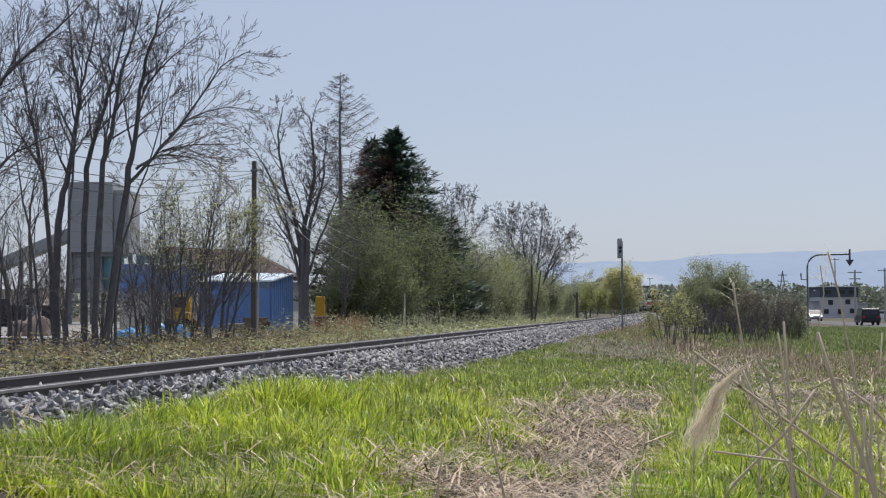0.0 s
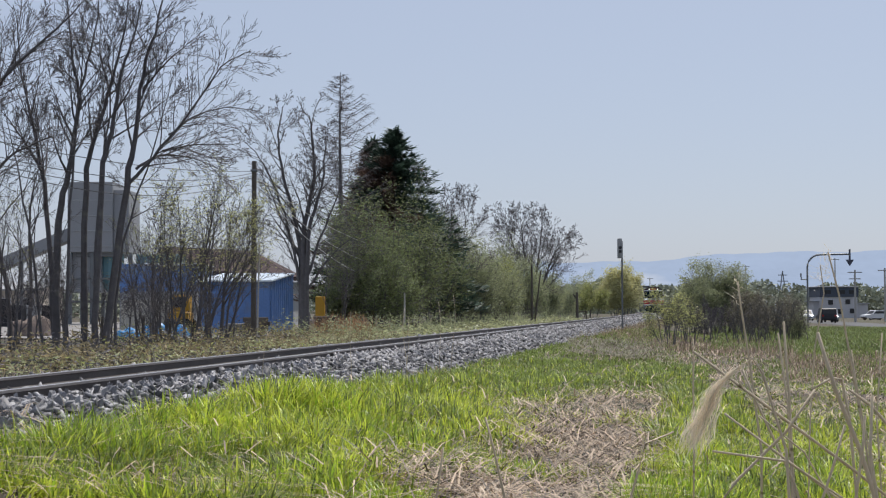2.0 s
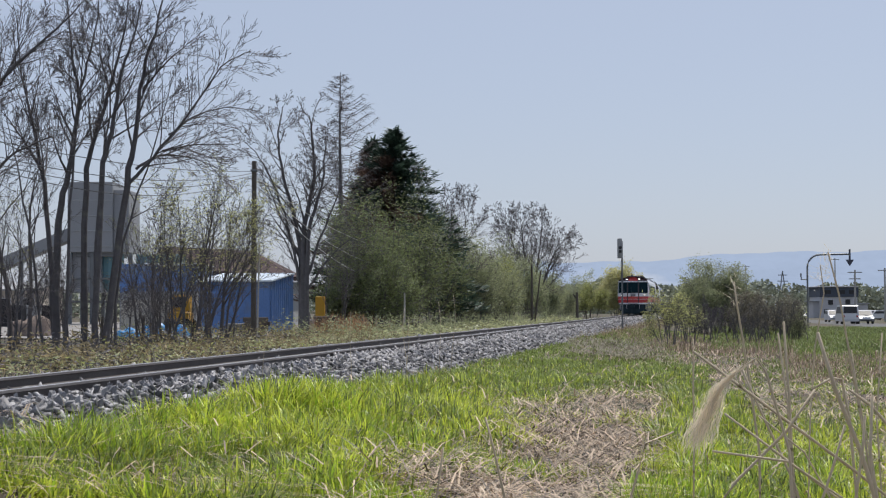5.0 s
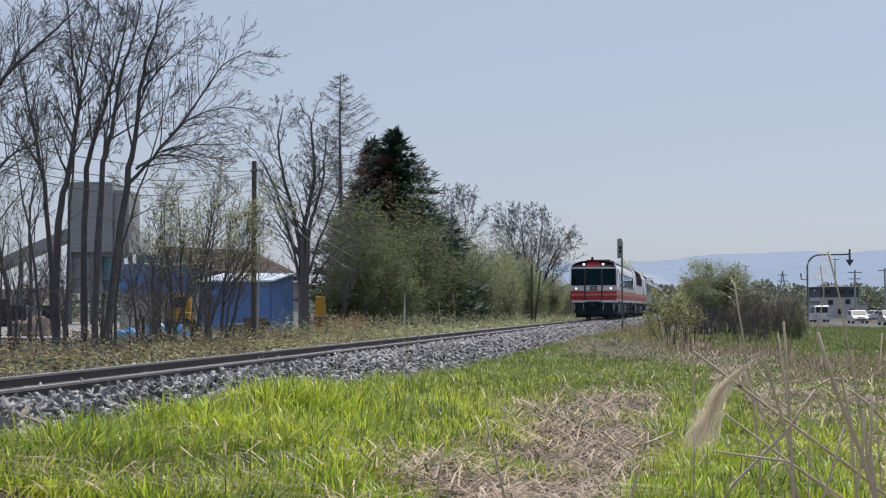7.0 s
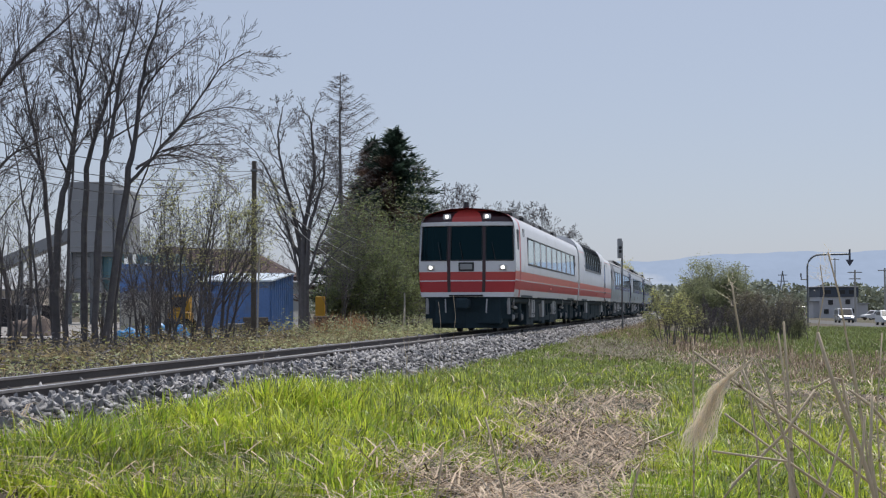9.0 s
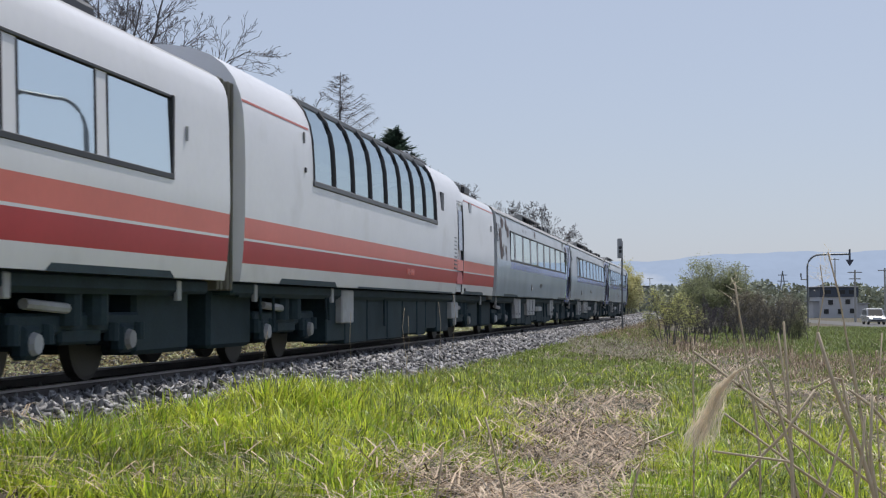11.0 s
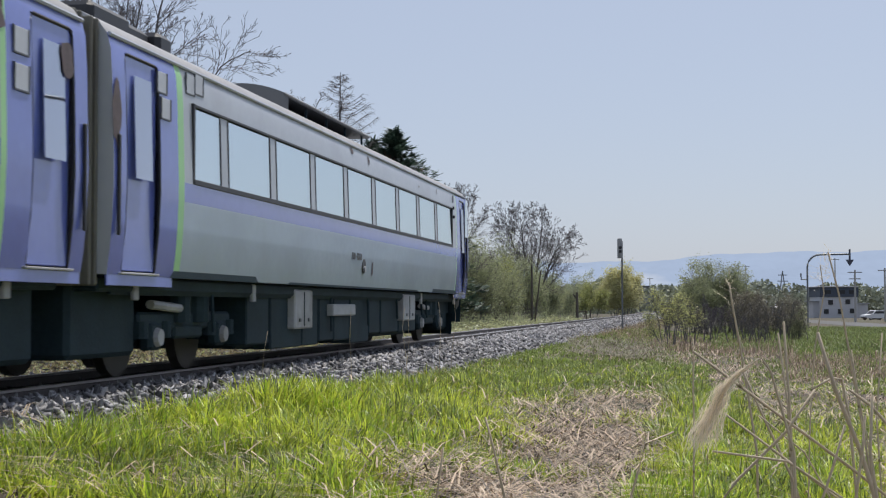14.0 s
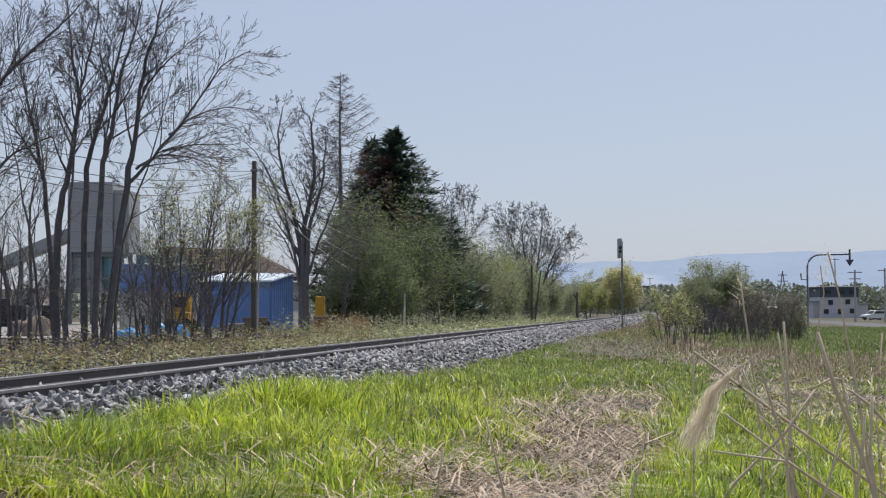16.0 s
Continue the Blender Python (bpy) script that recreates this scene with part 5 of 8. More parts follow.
bare_tree(px_at(345, 44), 44, [(-0.3, 0, -0.18, 0, 4.8, 0.05), (0.0, 0, 0.03, 0, 5.2, 0.06), (0.25, 0.1, 0.18, 0, 4.9, 0.05), (-0.6, 0.2, -0.28, 0, 4.6, 0.045), (0.1, 0.3, 0.32, 0, 4.3, 0.04)], 23,
          "slender trackside tree coming into small pale leaf", dict(THICKET, kids=[11, 7, 4]), leaf=M_SPRING, leaf_size=0.034, leaf_count=2)
bare_tree(px_at(385, 46), 46, [(-0.2, 0, -0.12, 0, 4.6, 0.06), (0.1, 0.1, 0.10, 0, 4.9, 0.07), (0.2, 0.3, 0.30, 0, 4.2, 0.045)], 31,
          "slender dark-stemmed tree with a few young leaves", dict(THICKET, kids=[11, 7, 4], thin=0.006), leaf=M_LEAF, leaf_size=0.028, leaf_count=1)
bare_tree(px_at(300, 45), 45, [(-0.2, 0, -0.2, 0, 4.2, 0.05), (0.1, 0.1, 0.06, 0, 4.4, 0.05)], 32,
          "slender leafless tree beside a yard", dict(THICKET, kids=[11, 7, 4], thin=0.006))
spreading_tree(px_at(537, 60), 60, [
    (0.20, 16, 2.2, 0.3, [(0, 0, 0), (0, 0, 3.0), (0.07, 0, 4.7), (0.43, 0.2, 7.1), (0.2, 0.3, 9.5)]),
    (0.13, 12, 2.0, 0.35, [(-0.1, 0.1, 0), (-0.17, 0.1, 4.0), (-0.77, 0.3, 6.4), (-1.13, 0.4, 8.3), (-0.96, 0.5, 9.9)]),
    (0.13, 12, 2.0, 0.35, [(0.15, -0.1, 0), (0.2, -0.1, 4.2), (0.8, -0.3, 6.4), (1.0, -0.4, 8.3)])], [
    (0.08, 14, 1.6, 0.2, [(-0.1, 0.1, 2.0), (-0.53, 0, 4.2), (-1.13, -0.2, 6.2), (-1.85, -0.3, 7.6), (-2.57, -0.4, 8.4)]),
    (0.07, 14, 1.5, 0.2, [(0.1, -0.1, 2.4), (0.9, 0.2, 4.7), (1.5, 0.4, 6.2), (2.1, 0.5, 7.1)]),
    (0.06, 12, 1.4, 0.2, [(0.1, -0.1, 1.9), (1.27, -0.3, 3.5), (2.5, -0.5, 4.5)]),
    (0.05, 11, 1.3, 0.2, [(-0.15, 0.1, 2.6), (-0.9, 0.4, 4.2), (-1.6, 0.6, 5.0)]),
    (0.06, 12, 1.5, 0.2, [(-0.1, 0.1, 3.2), (-1.2, 0.5, 5.6), (-1.9, 0.7, 7.0)])],
    24, "leafless tree with a thick forked trunk", dict(BUSHY, thin=0.0075, kids=[9, 6, 4, 3]))
larch(px_at(602, 76), 76, 14.0, 4.6, 25, "tall bare larch with fine upswept boughs")
fir(px_at(697, 80), 80, 11.2, 10.0, 26, "dense dark green fir with withered brown boughs", 0.5)
fir(px_at(658, 82), 82, 10.9, 5.4, 33, "dark fir with many withered brown boughs", 1.0)
bare_tree(px_at(800, 84), 84, [(0, 0, 0.05, 0, 7.6, 0.08), (0.4, 0, 0.12, 0, 7.0, 0.07)], 27, "thin leafless tree behind the fir")
spreading_tree(px_at(935, 112), 112, [
    (0.12, 16, 2.9, 0.25, [(0, 0, 0), (-0.5, 0, 3.5), (-1.2, 0, 6.3), (-1.8, 0.2, 8.2)]),
    (0.13, 16, 2.9, 0.25, [(0.1, 0.2, 0), (-0.1, 0.2, 4.0), (-0.4, 0.3, 6.5), (-0.6, 0.4, 8.5)]),
    (0.12, 16, 2.9, 0.25, [(0.3, 0, 0), (0.6, 0, 3.6), (0.9, -0.2, 6.0), (1.1, -0.3, 7.8)]),
    (0.11, 16, 2.7, 0.25, [(0.4, 0.1, 0), (1.2, 0.2, 3.2), (2.0, 0.3, 5.3), (2.6, 0.4, 6.8)])], [
    (0.07, 14, 2.2, 0.15, [(0.3, 0, 1.5), (1.8, -0.3, 3.2), (3.3, -0.5, 4.8)]),
    (0.07, 14, 2.2, 0.15, [(-0.2, 0, 2.0), (-1.5, 0.3, 4.5), (-2.4, 0.4, 6.3)]),
    (0.07, 14, 2.2, 0.15, [(0.2, 0, 2.5), (0.3, 0.3, 5.0), (0.3, 0.5, 7.4)])],
    28, "rounded leafless tree among trackside bushes", BUSHY)
for k, (px, dist, h) in enumerate([(150, 40, 2.4), (30, 37, 2.8), (85, 40, 2.6), (230, 40, 2.2), (285, 41, 2.4), (585, 62, 4.2), (250, 43, 2.2), (310, 46, 2.6), (390, 46, 2.4)]):
    r = random.Random(200 + k)
    bare_tree(px_at(px, dist), dist, [(r.uniform(-0.9, 0.9), r.uniform(-0.6, 0.6), r.uniform(-0.15, 0.15), 0, h * r.uniform(0.7, 1.1), 0.03) for _ in range(4)], 200 + k,
              "thicket of thin bare grey-brown saplings", THICKET, category="bush")
for k, (px, dist, h) in enumerate([(10, 40, 4.6), (265, 47, 4.4), (300, 50, 4.2), (375, 50, 4.6)]):
    r = random.Random(240 + k)
    bare_tree(px_at(px, dist), dist, [(r.uniform(-0.5, 0.5), r.uniform(-0.5, 0.5), r.uniform(-0.12, 0.12), 0, h * r.uniform(0.75, 1.05), 0.045) for _ in range(3)], 240 + k,
              "slim grey tree with fine twigs and opening buds", THICKET, leaf=M_LEAF, leaf_size=0.022, leaf_count=1)
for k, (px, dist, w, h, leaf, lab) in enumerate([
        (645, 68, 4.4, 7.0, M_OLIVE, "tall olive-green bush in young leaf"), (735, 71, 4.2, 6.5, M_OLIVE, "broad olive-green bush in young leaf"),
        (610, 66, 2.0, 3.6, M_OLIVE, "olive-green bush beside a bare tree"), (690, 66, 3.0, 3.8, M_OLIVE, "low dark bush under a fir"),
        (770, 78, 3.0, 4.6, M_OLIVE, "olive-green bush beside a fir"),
        (815, 86, 3.0, 5.0, M_LEAF_DARK, "grey-green bush with bare twigs"), (850, 92, 3.4, 5.0, M_LEAF_DARK, "grey-green bush with many bare twigs"),
        (885, 98, 3.6, 4.6, M_LEAF, "green bush beside the railway"),
        (925, 106, 3.8, 4.2, M_LEAF_DARK, "green bush under a leafless tree"), (965, 120, 3.6, 3.6, M_LEAF_DARK, "low green bush near a post"), (1005, 150, 5.0, 3.6, M_LEAF_DARK, "low green bush by the line"),
        (1045, 175, 4.5, 4.2, M_LEAF, "pale green bush by the line"), (1020, 210, 7.0, 5.0, M_LEAF_DARK, "far green bush by the line"), (835, 86, 4.2, 3.6, M_LEAF_DARK, "broad grey-green bush at the ballast edge"),
        (880, 92, 4.4, 3.4, M_LEAF_DARK, "broad grey-green bush at the ballast edge"), (790, 88, 3.4, 5.2, M_LEAF_DARK, "grey-green bush behind a fir"), (835, 98, 4.0, 5.6, M_LEAF_DARK, "tall grey-green bush with bare twigs"), (900, 110, 4.4, 5.0, M_LEAF_DARK, "tall grey-green bush with bare twigs"), (950, 126, 4.4, 4.4, M_LEAF_DARK, "grey-green bush under a leafless tree")]):
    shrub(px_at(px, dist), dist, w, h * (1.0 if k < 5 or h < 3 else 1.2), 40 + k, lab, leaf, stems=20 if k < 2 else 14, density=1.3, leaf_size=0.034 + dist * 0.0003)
shrub(px_at(1099, 190), 190, 5.8, 7.4, 60, "rounded bush with golden catkins", M_GOLD, stems=30, density=1.5, leaf_size=0.12)
shrub(px_at(1184, 52), 52, 1.3, 2.45, 61, "young trackside tree in fresh yellow-green leaf", M_SPRING, stems=5, density=1.0, leaf_size=0.036, name="sapling", low=0.38)
shrub(px_at(1218, 54), 54, 1.1, 1.8, 62, "young shrub in fresh yellow-green leaf", M_SPRING, stems=4, density=0.8, leaf_size=0.032, low=0.32)
shrub(px_at(1408, 68), 68, 1.6, 1.7, 63, "scrub with pale dry seed heads", M_SASA, stems=8, leaf_size=0.03)
for k, (px, dist, w, h) in enumerate([(1255, 84, 2.6, 4.8), (1232, 82, 1.5, 3.4), (1286, 84, 2.6, 4.0), (1325, 80, 2.4, 2.9), (1370, 82, 2.6, 2.6)]):
    shrub(px_at(px, dist), dist, w, h, 70 + k, "grey-green scrub willow in early leaf", M_LEAF_DARK if k < 3 else M_BRUSH, stems=15, density=1.5 if k < 3 else 1.0, leaf_size=0.055)

for k, (px, dist, h) in enumerate([(1300, 66, 2.0), (1335, 64, 1.9), (1370, 66, 1.8), (1400, 68, 1.7), (1262, 64, 1.7), (1230, 62, 1.6), (1320, 60, 1.2), (1200, 60, 1.4)]):
    r = random.Random(500 + k)
    bare_tree(px_at(px, dist), dist, [(r.uniform(-0.8, 0.8), r.uniform(-0.5, 0.5), r.uniform(-0.25, 0.25), 0, h * r.uniform(0.7, 1.1), 0.025) for _ in range(6)], 500 + k,
              "brown scrub of bare twigs with few leaves", THICKET, leaf=M_BRUSH if k < 4 else None, leaf_size=0.025, leaf_count=1, category="bush")


def low_leaves(name, n, s_span, off_span, h, size, material, label, seed):
    """A carpet of low leaves along the track, such as dwarf bamboo."""
    r = np.random.RandomState(seed)
    s, off = r.uniform(*s_span, n), r.uniform(*off_span, n)
    th = np.interp(s, _S, _TH)
    x, y = np.interp(s, _S, _X) + off * np.cos(th), np.interp(s, _S, _Y) - off * np.sin(th)
    lump = 0.5 + 0.5 * ripple(x, y, 0.8, seed) + 0.3 * ripple(x, y, 0.35, seed * 2)
    tall = h * np.clip(lump, 0.02, 1.2) * r.uniform(0.05, 1.0, n) ** 0.8
    c = np.stack([x, y, ground_z(x, y) + np.maximum(tall, 0.03)], 1)
    u = r.normal(0, 1, (n, 3))
    u[:, 2] *= 0.5
    u /= np.linalg.norm(u, axis=1)[:, None]
    w = np.cross(u, r.normal(0, 1, (n, 3)))
    w /= np.linalg.norm(w, axis=1)[:, None]
    q = size * r.uniform(0.6, 1.4, (n, 1))
    v = np.stack([c - u * q, c + w * q * 0.3, c + u * q, c - w * q * 0.3], 1).reshape(-1, 3)
    return tagged(raw_ob(name, v, np.arange(n * 4).reshape(-1, 4), material), label, "undergrowth", kind="stuff")


low_leaves("dwarf_bamboo", 12000, (50, 120), (-5.4, -3.0), 0.5, 0.10, M_SASA, "pale-edged dwarf bamboo leaves along the ballast", 91)
low_leaves("dwarf_bamboo", 5000, (24, 60), (-6.5, -3.1), 0.40, 0.06, M_SASA, "pale-edged dwarf bamboo leaves along the ballast", 92)
low_leaves("undergrowth", 4200, (22, 36), (-7.5, -3.3), 0.75, 0.055, M_SCRUB, "brown and yellow weeds beneath bare trees", 93)
low_leaves("undergrowth", 1100, (22, 38), (-7.5, -3.3), 0.6, 0.05, M_LEAF, "yellow-green weeds beneath bare trees", 97)
low_leaves("undergrowth", 3600, (34, 56), (-8.0, -3.6), 0.35, 0.055, M_SCRUB, "low brown weeds beneath bare trees", 95)
low_leaves("undergrowth", 14000, (50, 120), (-9.0, -4.0), 1.0, 0.07, M_LEAF_DARK, "green weeds below the trackside bushes", 94)
low_leaves("undergrowth", 2600, (21, 34), (-7.0, -3.0), 0.55, 0.05, M_TWIG, "grey-brown leaf litter and twigs beneath bare trees", 98)
low_leaves("dwarf_bamboo", 2200, (20, 40), (-6.5, -3.0), 0.35, 0.05, M_SASA, "pale-edged dwarf bamboo leaves under bare trees", 99)
low_leaves("undergrowth", 6000, (50, 66), (-17.0, -6.0), 0.7, 0.06, M_SCRUB, "brown weeds before a blue shed", 191)
low_leaves("undergrowth", 3500, (48, 64), (-17.0, -6.0), 0.6, 0.05, M_LEAF, "yellow-green weeds before a blue shed", 192)
low_leaves("undergrowth", 4500, (30, 52), (-16.0, -6.5), 0.6, 0.055, M_TWIG, "grey-brown dead undergrowth beneath bare trees", 193)

# ---- distance ----
def mountains():
    g = Geo()
    r = random.Random(5)
    n, d = 160, 3600
    prev = None
    for i in range(n + 1):
        x = 60 + 2900 * i / n
        px = 784 + x / d * 2503
        top = 545 - (79 + 20 * min(1.2, max(0, (px - 1020) / 480)) + 3 * math.sin(px / 67) + 1.5 * math.sin(px / 29 + 1) + 0.6 * math.sin(px / 9))
        z = (0.74 + (545 - top) / 2503 * d) * min(1.0, 0.25 + max(0.0, px - 820) / 200)
        cur = [(x, d, -20), (x, d + 120, z * 0.55), (x, d + 300, z * 1.083)]
        if prev:
            for k in range(2):
                g.poly([prev[k], cur[k], cur[k + 1], prev[k + 1]])
        prev = cur
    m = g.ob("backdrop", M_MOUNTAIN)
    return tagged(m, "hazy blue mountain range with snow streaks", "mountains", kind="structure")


mountains()


def far_wood(x0, x1, y, h, seed, name="far_wood"):
    """A belt of distant trees: thousands of leaf clumps with an uneven top."""
    r = np.random.RandomState(seed)
    n = int(abs(x1 - x0) * 75)
    cx = r.uniform(x0, x1, n)
    top = h * (0.72 + 0.16 * np.sin(cx / 17 + seed) * np.sin(cx / 7.3) + 0.14 * np.sin(cx / 3.1 + seed) * np.sin(cx / 5.7))
    c = np.stack([cx, y + r.uniform(-6, 6, n), -1.5 + (top + 1.5) * r.uniform(0, 1, n) ** 1.1], 1)
    u, w = r.normal(0, 1, (n, 3)), r.normal(0, 1, (n, 3))
    u /= np.linalg.norm(u, axis=1)[:, None]
    w /= np.linalg.norm(w, axis=1)[:, None]
    s = r.uniform(0.5, 1.3, (n, 1)) * 0.0018 * y
    v = np.stack([c - u * s, c + w * s * 0.7, c + u * s, c - w * s * 0.7], 1).reshape(-1, 3)
    o = raw_ob(name, v, np.arange(n * 4).reshape(-1, 4), M_FARWOOD)
    return tagged(o, "distant belt of grey-green woodland", "woodland", kind="stuff")


far_wood(40, 340, 560, 13.5, 3)
far_wood(30, 130, 330, 7.0, 4)
far_wood(-210, 80, 460, 9, 5)
far_wood(-70, 20, 190, 4.5, 6)


# ---- buildings ----
def corrugated(parent, name, p0, p1, z0, z1, material, wave=0.16, depth=0.03):
    """A sheet-metal wall with vertical ribs, from p0 to p1."""
    g = Geo()
    a, b = Vector((*p0, 0)), Vector((*p1, 0))
    d = b - a
    nrm = Vector((d.y, -d.x, 0)).normalized()
    n = max(2, int(d.length / wave))
    cols = []
    for i in range(n):
        for f, o in ((0.0, 0), (0.4, 0), (0.5, depth), (0.9, depth)):
            cols.append(a + d * ((i + f) / n) + nrm * o)
    cols.append(b)
    for c0, c1 in zip(cols[:-1], cols[1:]):
        g.poly([(c0.x, c0.y, z0), (c1.x, c1.y, z0), (c1.x, c1.y, z1), (c0.x, c0.y, z1)])
    return g.ob(name, material, parent)


def blue_shed():
    y = 66.0
    back = y + 4.0
    xl, xc, xr = px_at(352, y), px_at(478, y), px_at(517, back)
    t = thing("shed", pose(0, 0, gz(xl, y)), "blue corrugated-metal shed with a pale lean-to roof", "shed")
    h, rise = 2.45, 0.42
    corrugated(t, "front_wall", (xl, y), (xc, y), 0, h, M_BLUESHEET, 0.5, 0.02)
    side = corrugated(t, "side_wall", (xc, y), (xr, back), 0, h, M_BLUESHEET, 0.36, 0.07)
    for v in side.data.vertices:
        if v.co.z > 1:
            v.co.z += rise * (v.co.y - y) / (back - y)
    g = Geo()
    g.poly([(xl, back, 0), (xr, back, 0), (xr, back, h + rise), (xl, back, h + rise)])
    g.poly([(xl, y, 0), (xl, back, 0), (xl, back, h + rise), (xl, y, h)])
    g.ob("back_wall", M_BLUESHEET, t)
    top = [(xl - 0.2, y - 0.25, h + 0.02), (xc + 0.12, y - 0.25, h + 0.02), (xr + 0.12, back + 0.1, h + rise + 0.04), (xl + 0.5, back + 0.1, h + rise + 0.04)]
    g = Geo()
    g.poly(top)
    g.poly([(p[0], p[1], p[2] - 0.07) for p in top])
    for p, q in zip(top, top[1:] + top[:1]):
        g.poly([p, q, (q[0], q[1], q[2] - 0.07), (p[0], p[1], p[2] - 0.07)])
    roof = g.ob("roof", M_PALEROOF, t)
    for k in range(9):
        p, q = Vector(top[0]).lerp(Vector(top[1]), (k + 0.5) / 9), Vector(top[3]).lerp(Vector(top[2]), (k + 0.5) / 9)
        Geo().tube([p, q], [0.025, 0.025], 5, True).ob("roof_seam", M_PALEROOF, roof)
    return t


blue_shed()


def yard():
    """A pale gravel sheet, added to brighten the yard behind the trees."""
    g = Geo()
    n, m = 10, 10
    for i in range(n + 1):
        for j in range(m + 1):
            d = 55 + 75 * j / m
            x = px_at(-260 + 800 * i / n, d)
            g.v.append((x, d, gz(x, d) + 0.06))
    for i in range(n):
        for j in range(m):
            k = i * (m + 1) + j
            g.f.append((k, k + m + 1, k + m + 2, k + 1))
            g.m.append(0)
    return tagged(g.ob("pavement", M_YARD_FILL, smooth=True), "pale gravel sheet added to brighten the yard behind bare trees", "yard", kind="structure")


yard()


def fence_panel():
    """A low wall of weathered boards before the yard."""
    d = 76.0
    x0, x1 = px_at(214, d), px_at(332, d)
    z = gz(x0, d)
    t = thing("fence", pose(x0, d, z), "low grey-beige board fence in the yard", "fence")
    n = 12
    for k in range(n):
        w = (x1 - x0) / n
        Geo().box(((k + 0.5) * w, 0, 0.85), (w - 0.02, 0.04, 1.7), 0.01).ob("board", M_BOARD, t)
    for x in (0.1, (x1 - x0) / 2, x1 - x0 - 0.1):
        Geo().box((x, 0.08, 0.8), (0.1, 0.1, 1.6), 0.01).ob("post", M_WOOD, t)
    return t


fence_panel()


def simple_building(name, label, x0, x1, y, depth, h, wall, roof, ridge=0.0, base=None, category="building", eave=0.3):
    z = gz((x0 + x1) / 2, y) if base is None else base
    t = thing(name, pose((x0 + x1) / 2, y, z), label, category)
    w = x1 - x0
    Geo().box((0, depth / 2, h / 2), (w, depth, h), 0.02).ob("wall", wall, t)
    g = Geo()
    if ridge:
        for s in (-1, 1):
            a = [(-w / 2 - eave, depth / 2, h + ridge), (w / 2 + eave, depth / 2, h + ridge), (w / 2 + eave, depth / 2 + s * (depth / 2 + eave), h - 0.05), (-w / 2 - eave, depth / 2 + s * (depth / 2 + eave), h - 0.05)]
            g.poly(a)
            g.poly([(p[0], p[1], p[2] - 0.12) for p in a])
            g.poly([a[2], a[3], (a[3][0], a[3][1], a[3][2] - 0.12), (a[2][0], a[2][1], a[2][2] - 0.12)])
        for s in (-1, 1):
            g.poly([(s * w / 2, 0, h), (s * w / 2, depth, h), (s * w / 2, depth / 2, h + ridge)], 1)
    else:
        g.box((0, depth / 2, h + 0.1), (w + 2 * eave, depth + 2 * eave, 0.2), 0.03)
    g.ob("roof", [roof, wall], t)
    return t


def brown_workshop():
    """A long low workshop; its ridge stops short and the roof hips down at one end."""
    d = 95.0
    x0, x1 = px_at(272, d), px_at(512, d)
    w = x1 - x0
    t = thing("workshop", pose(x0, d, gz(x0, d)), "long low workshop with a brown hipped roof", "building")
    Geo().box((w / 2, 5, 1.55), (w - 0.4, 9.6, 3.1), 0.03).ob("wall", M_WALLGREY, t)
    e, z, h = 0.4, 3.35, 5.3
    a, b, c, dd = (-e, -e, z + 0.75), (w + e, -e, z), (w + e, 10 + e, z), (-e, 10 + e, z + 0.75)
    r0, r1 = (-e, 5, h + 0.35), (w * 0.66, 5, h)
    g = Geo()
    for f in ((a, b, r1, r0), (dd, c, r1, r0), (b, c, r1)):
        g.poly(f)
        g.poly([(p[0], p[1], p[2] - 0.14) for p in f])
    g.poly([a, b, (b[0], b[1], b[2] - 0.14), (a[0], a[1], a[2] - 0.14)])
    g.ob("roof", M_BROWNROOF, t)
    Geo().box((w * 0.45, -0.6, 2.75), (w * 0.85, 1.2, 0.12), 0.02).ob("canopy", M_PALEROOF, t)
    for k in range(5):
        window_part(t, 1.2 + k * 1.7, 0.2, 1.7, 1.0, 0.8)
    return t


def window_part(parent, x, y, z, w, h, name="window"):
    o = Geo().box((x, y - 0.03, z), (w + 0.16, 0.06, h + 0.16), 0.01).ob(name, M_WALLWHITE, parent)
    Geo().box((x, y - 0.07, z), (w, 0.03, h)).ob("pane", M_BLACK, o)
    return o


brown_workshop()


def blue_store():
    d = 82.0
    x0, x1 = px_at(212, d), px_at(348, d)
    w = x1 - x0
    t = thing("store", pose(x0, d, gz(x0, d)), "blue sheet-clad store over a grey concrete base", "building")
    Geo().box((w / 2, 3, 1.1), (w, 6, 2.2), 0.02).ob("base_wall", M_WALLGREY, t)
    corrugated(t, "upper_wall", (1.0, -0.03), (w, -0.03), 2.2, 3.7, M_BLUESHEET, 0.4, 0.03)
    Geo().box((w / 2 + 0.5, 3.1, 2.92), (w - 1.1, 6, 1.5)).ob("inner_body", M_BLUESHEET, t)
    g = Geo()
    g.poly([(0.05, -0.1, 2.1), (0.9, -0.1, 2.5), (0.9, -0.1, 3.8), (-0.1, -0.1, 3.8)])
    g.poly([(0.05, 1.5, 2.1), (0.9, 1.5, 2.5), (0.9, 1.5, 3.8), (-0.1, 1.5, 3.8)])
    g.poly([(-0.1, -0.1, 3.8), (-0.1, 1.5, 3.8), (0.05, 1.5, 2.1), (0.05, -0.1, 2.1)])
    g.poly([(0.9, -0.1, 3.8), (0.9, 1.5, 3.8), (0.9, 1.5, 2.5), (0.9, -0.1, 2.5)])
    g.ob("hopper", M_BLUESHEET, t)
    Geo().box((w / 2 + 0.8, 2.9, 3.77), (w - 1.4, 6.6, 0.12), 0.03).ob("roof", M_PALEROOF, t)
    Geo().box((w * 0.45, 2.0, 4.1), (2.6, 2.0, 0.6), 0.05).ob("roof_house", M_TEAL, t)
    return t


blue_store()


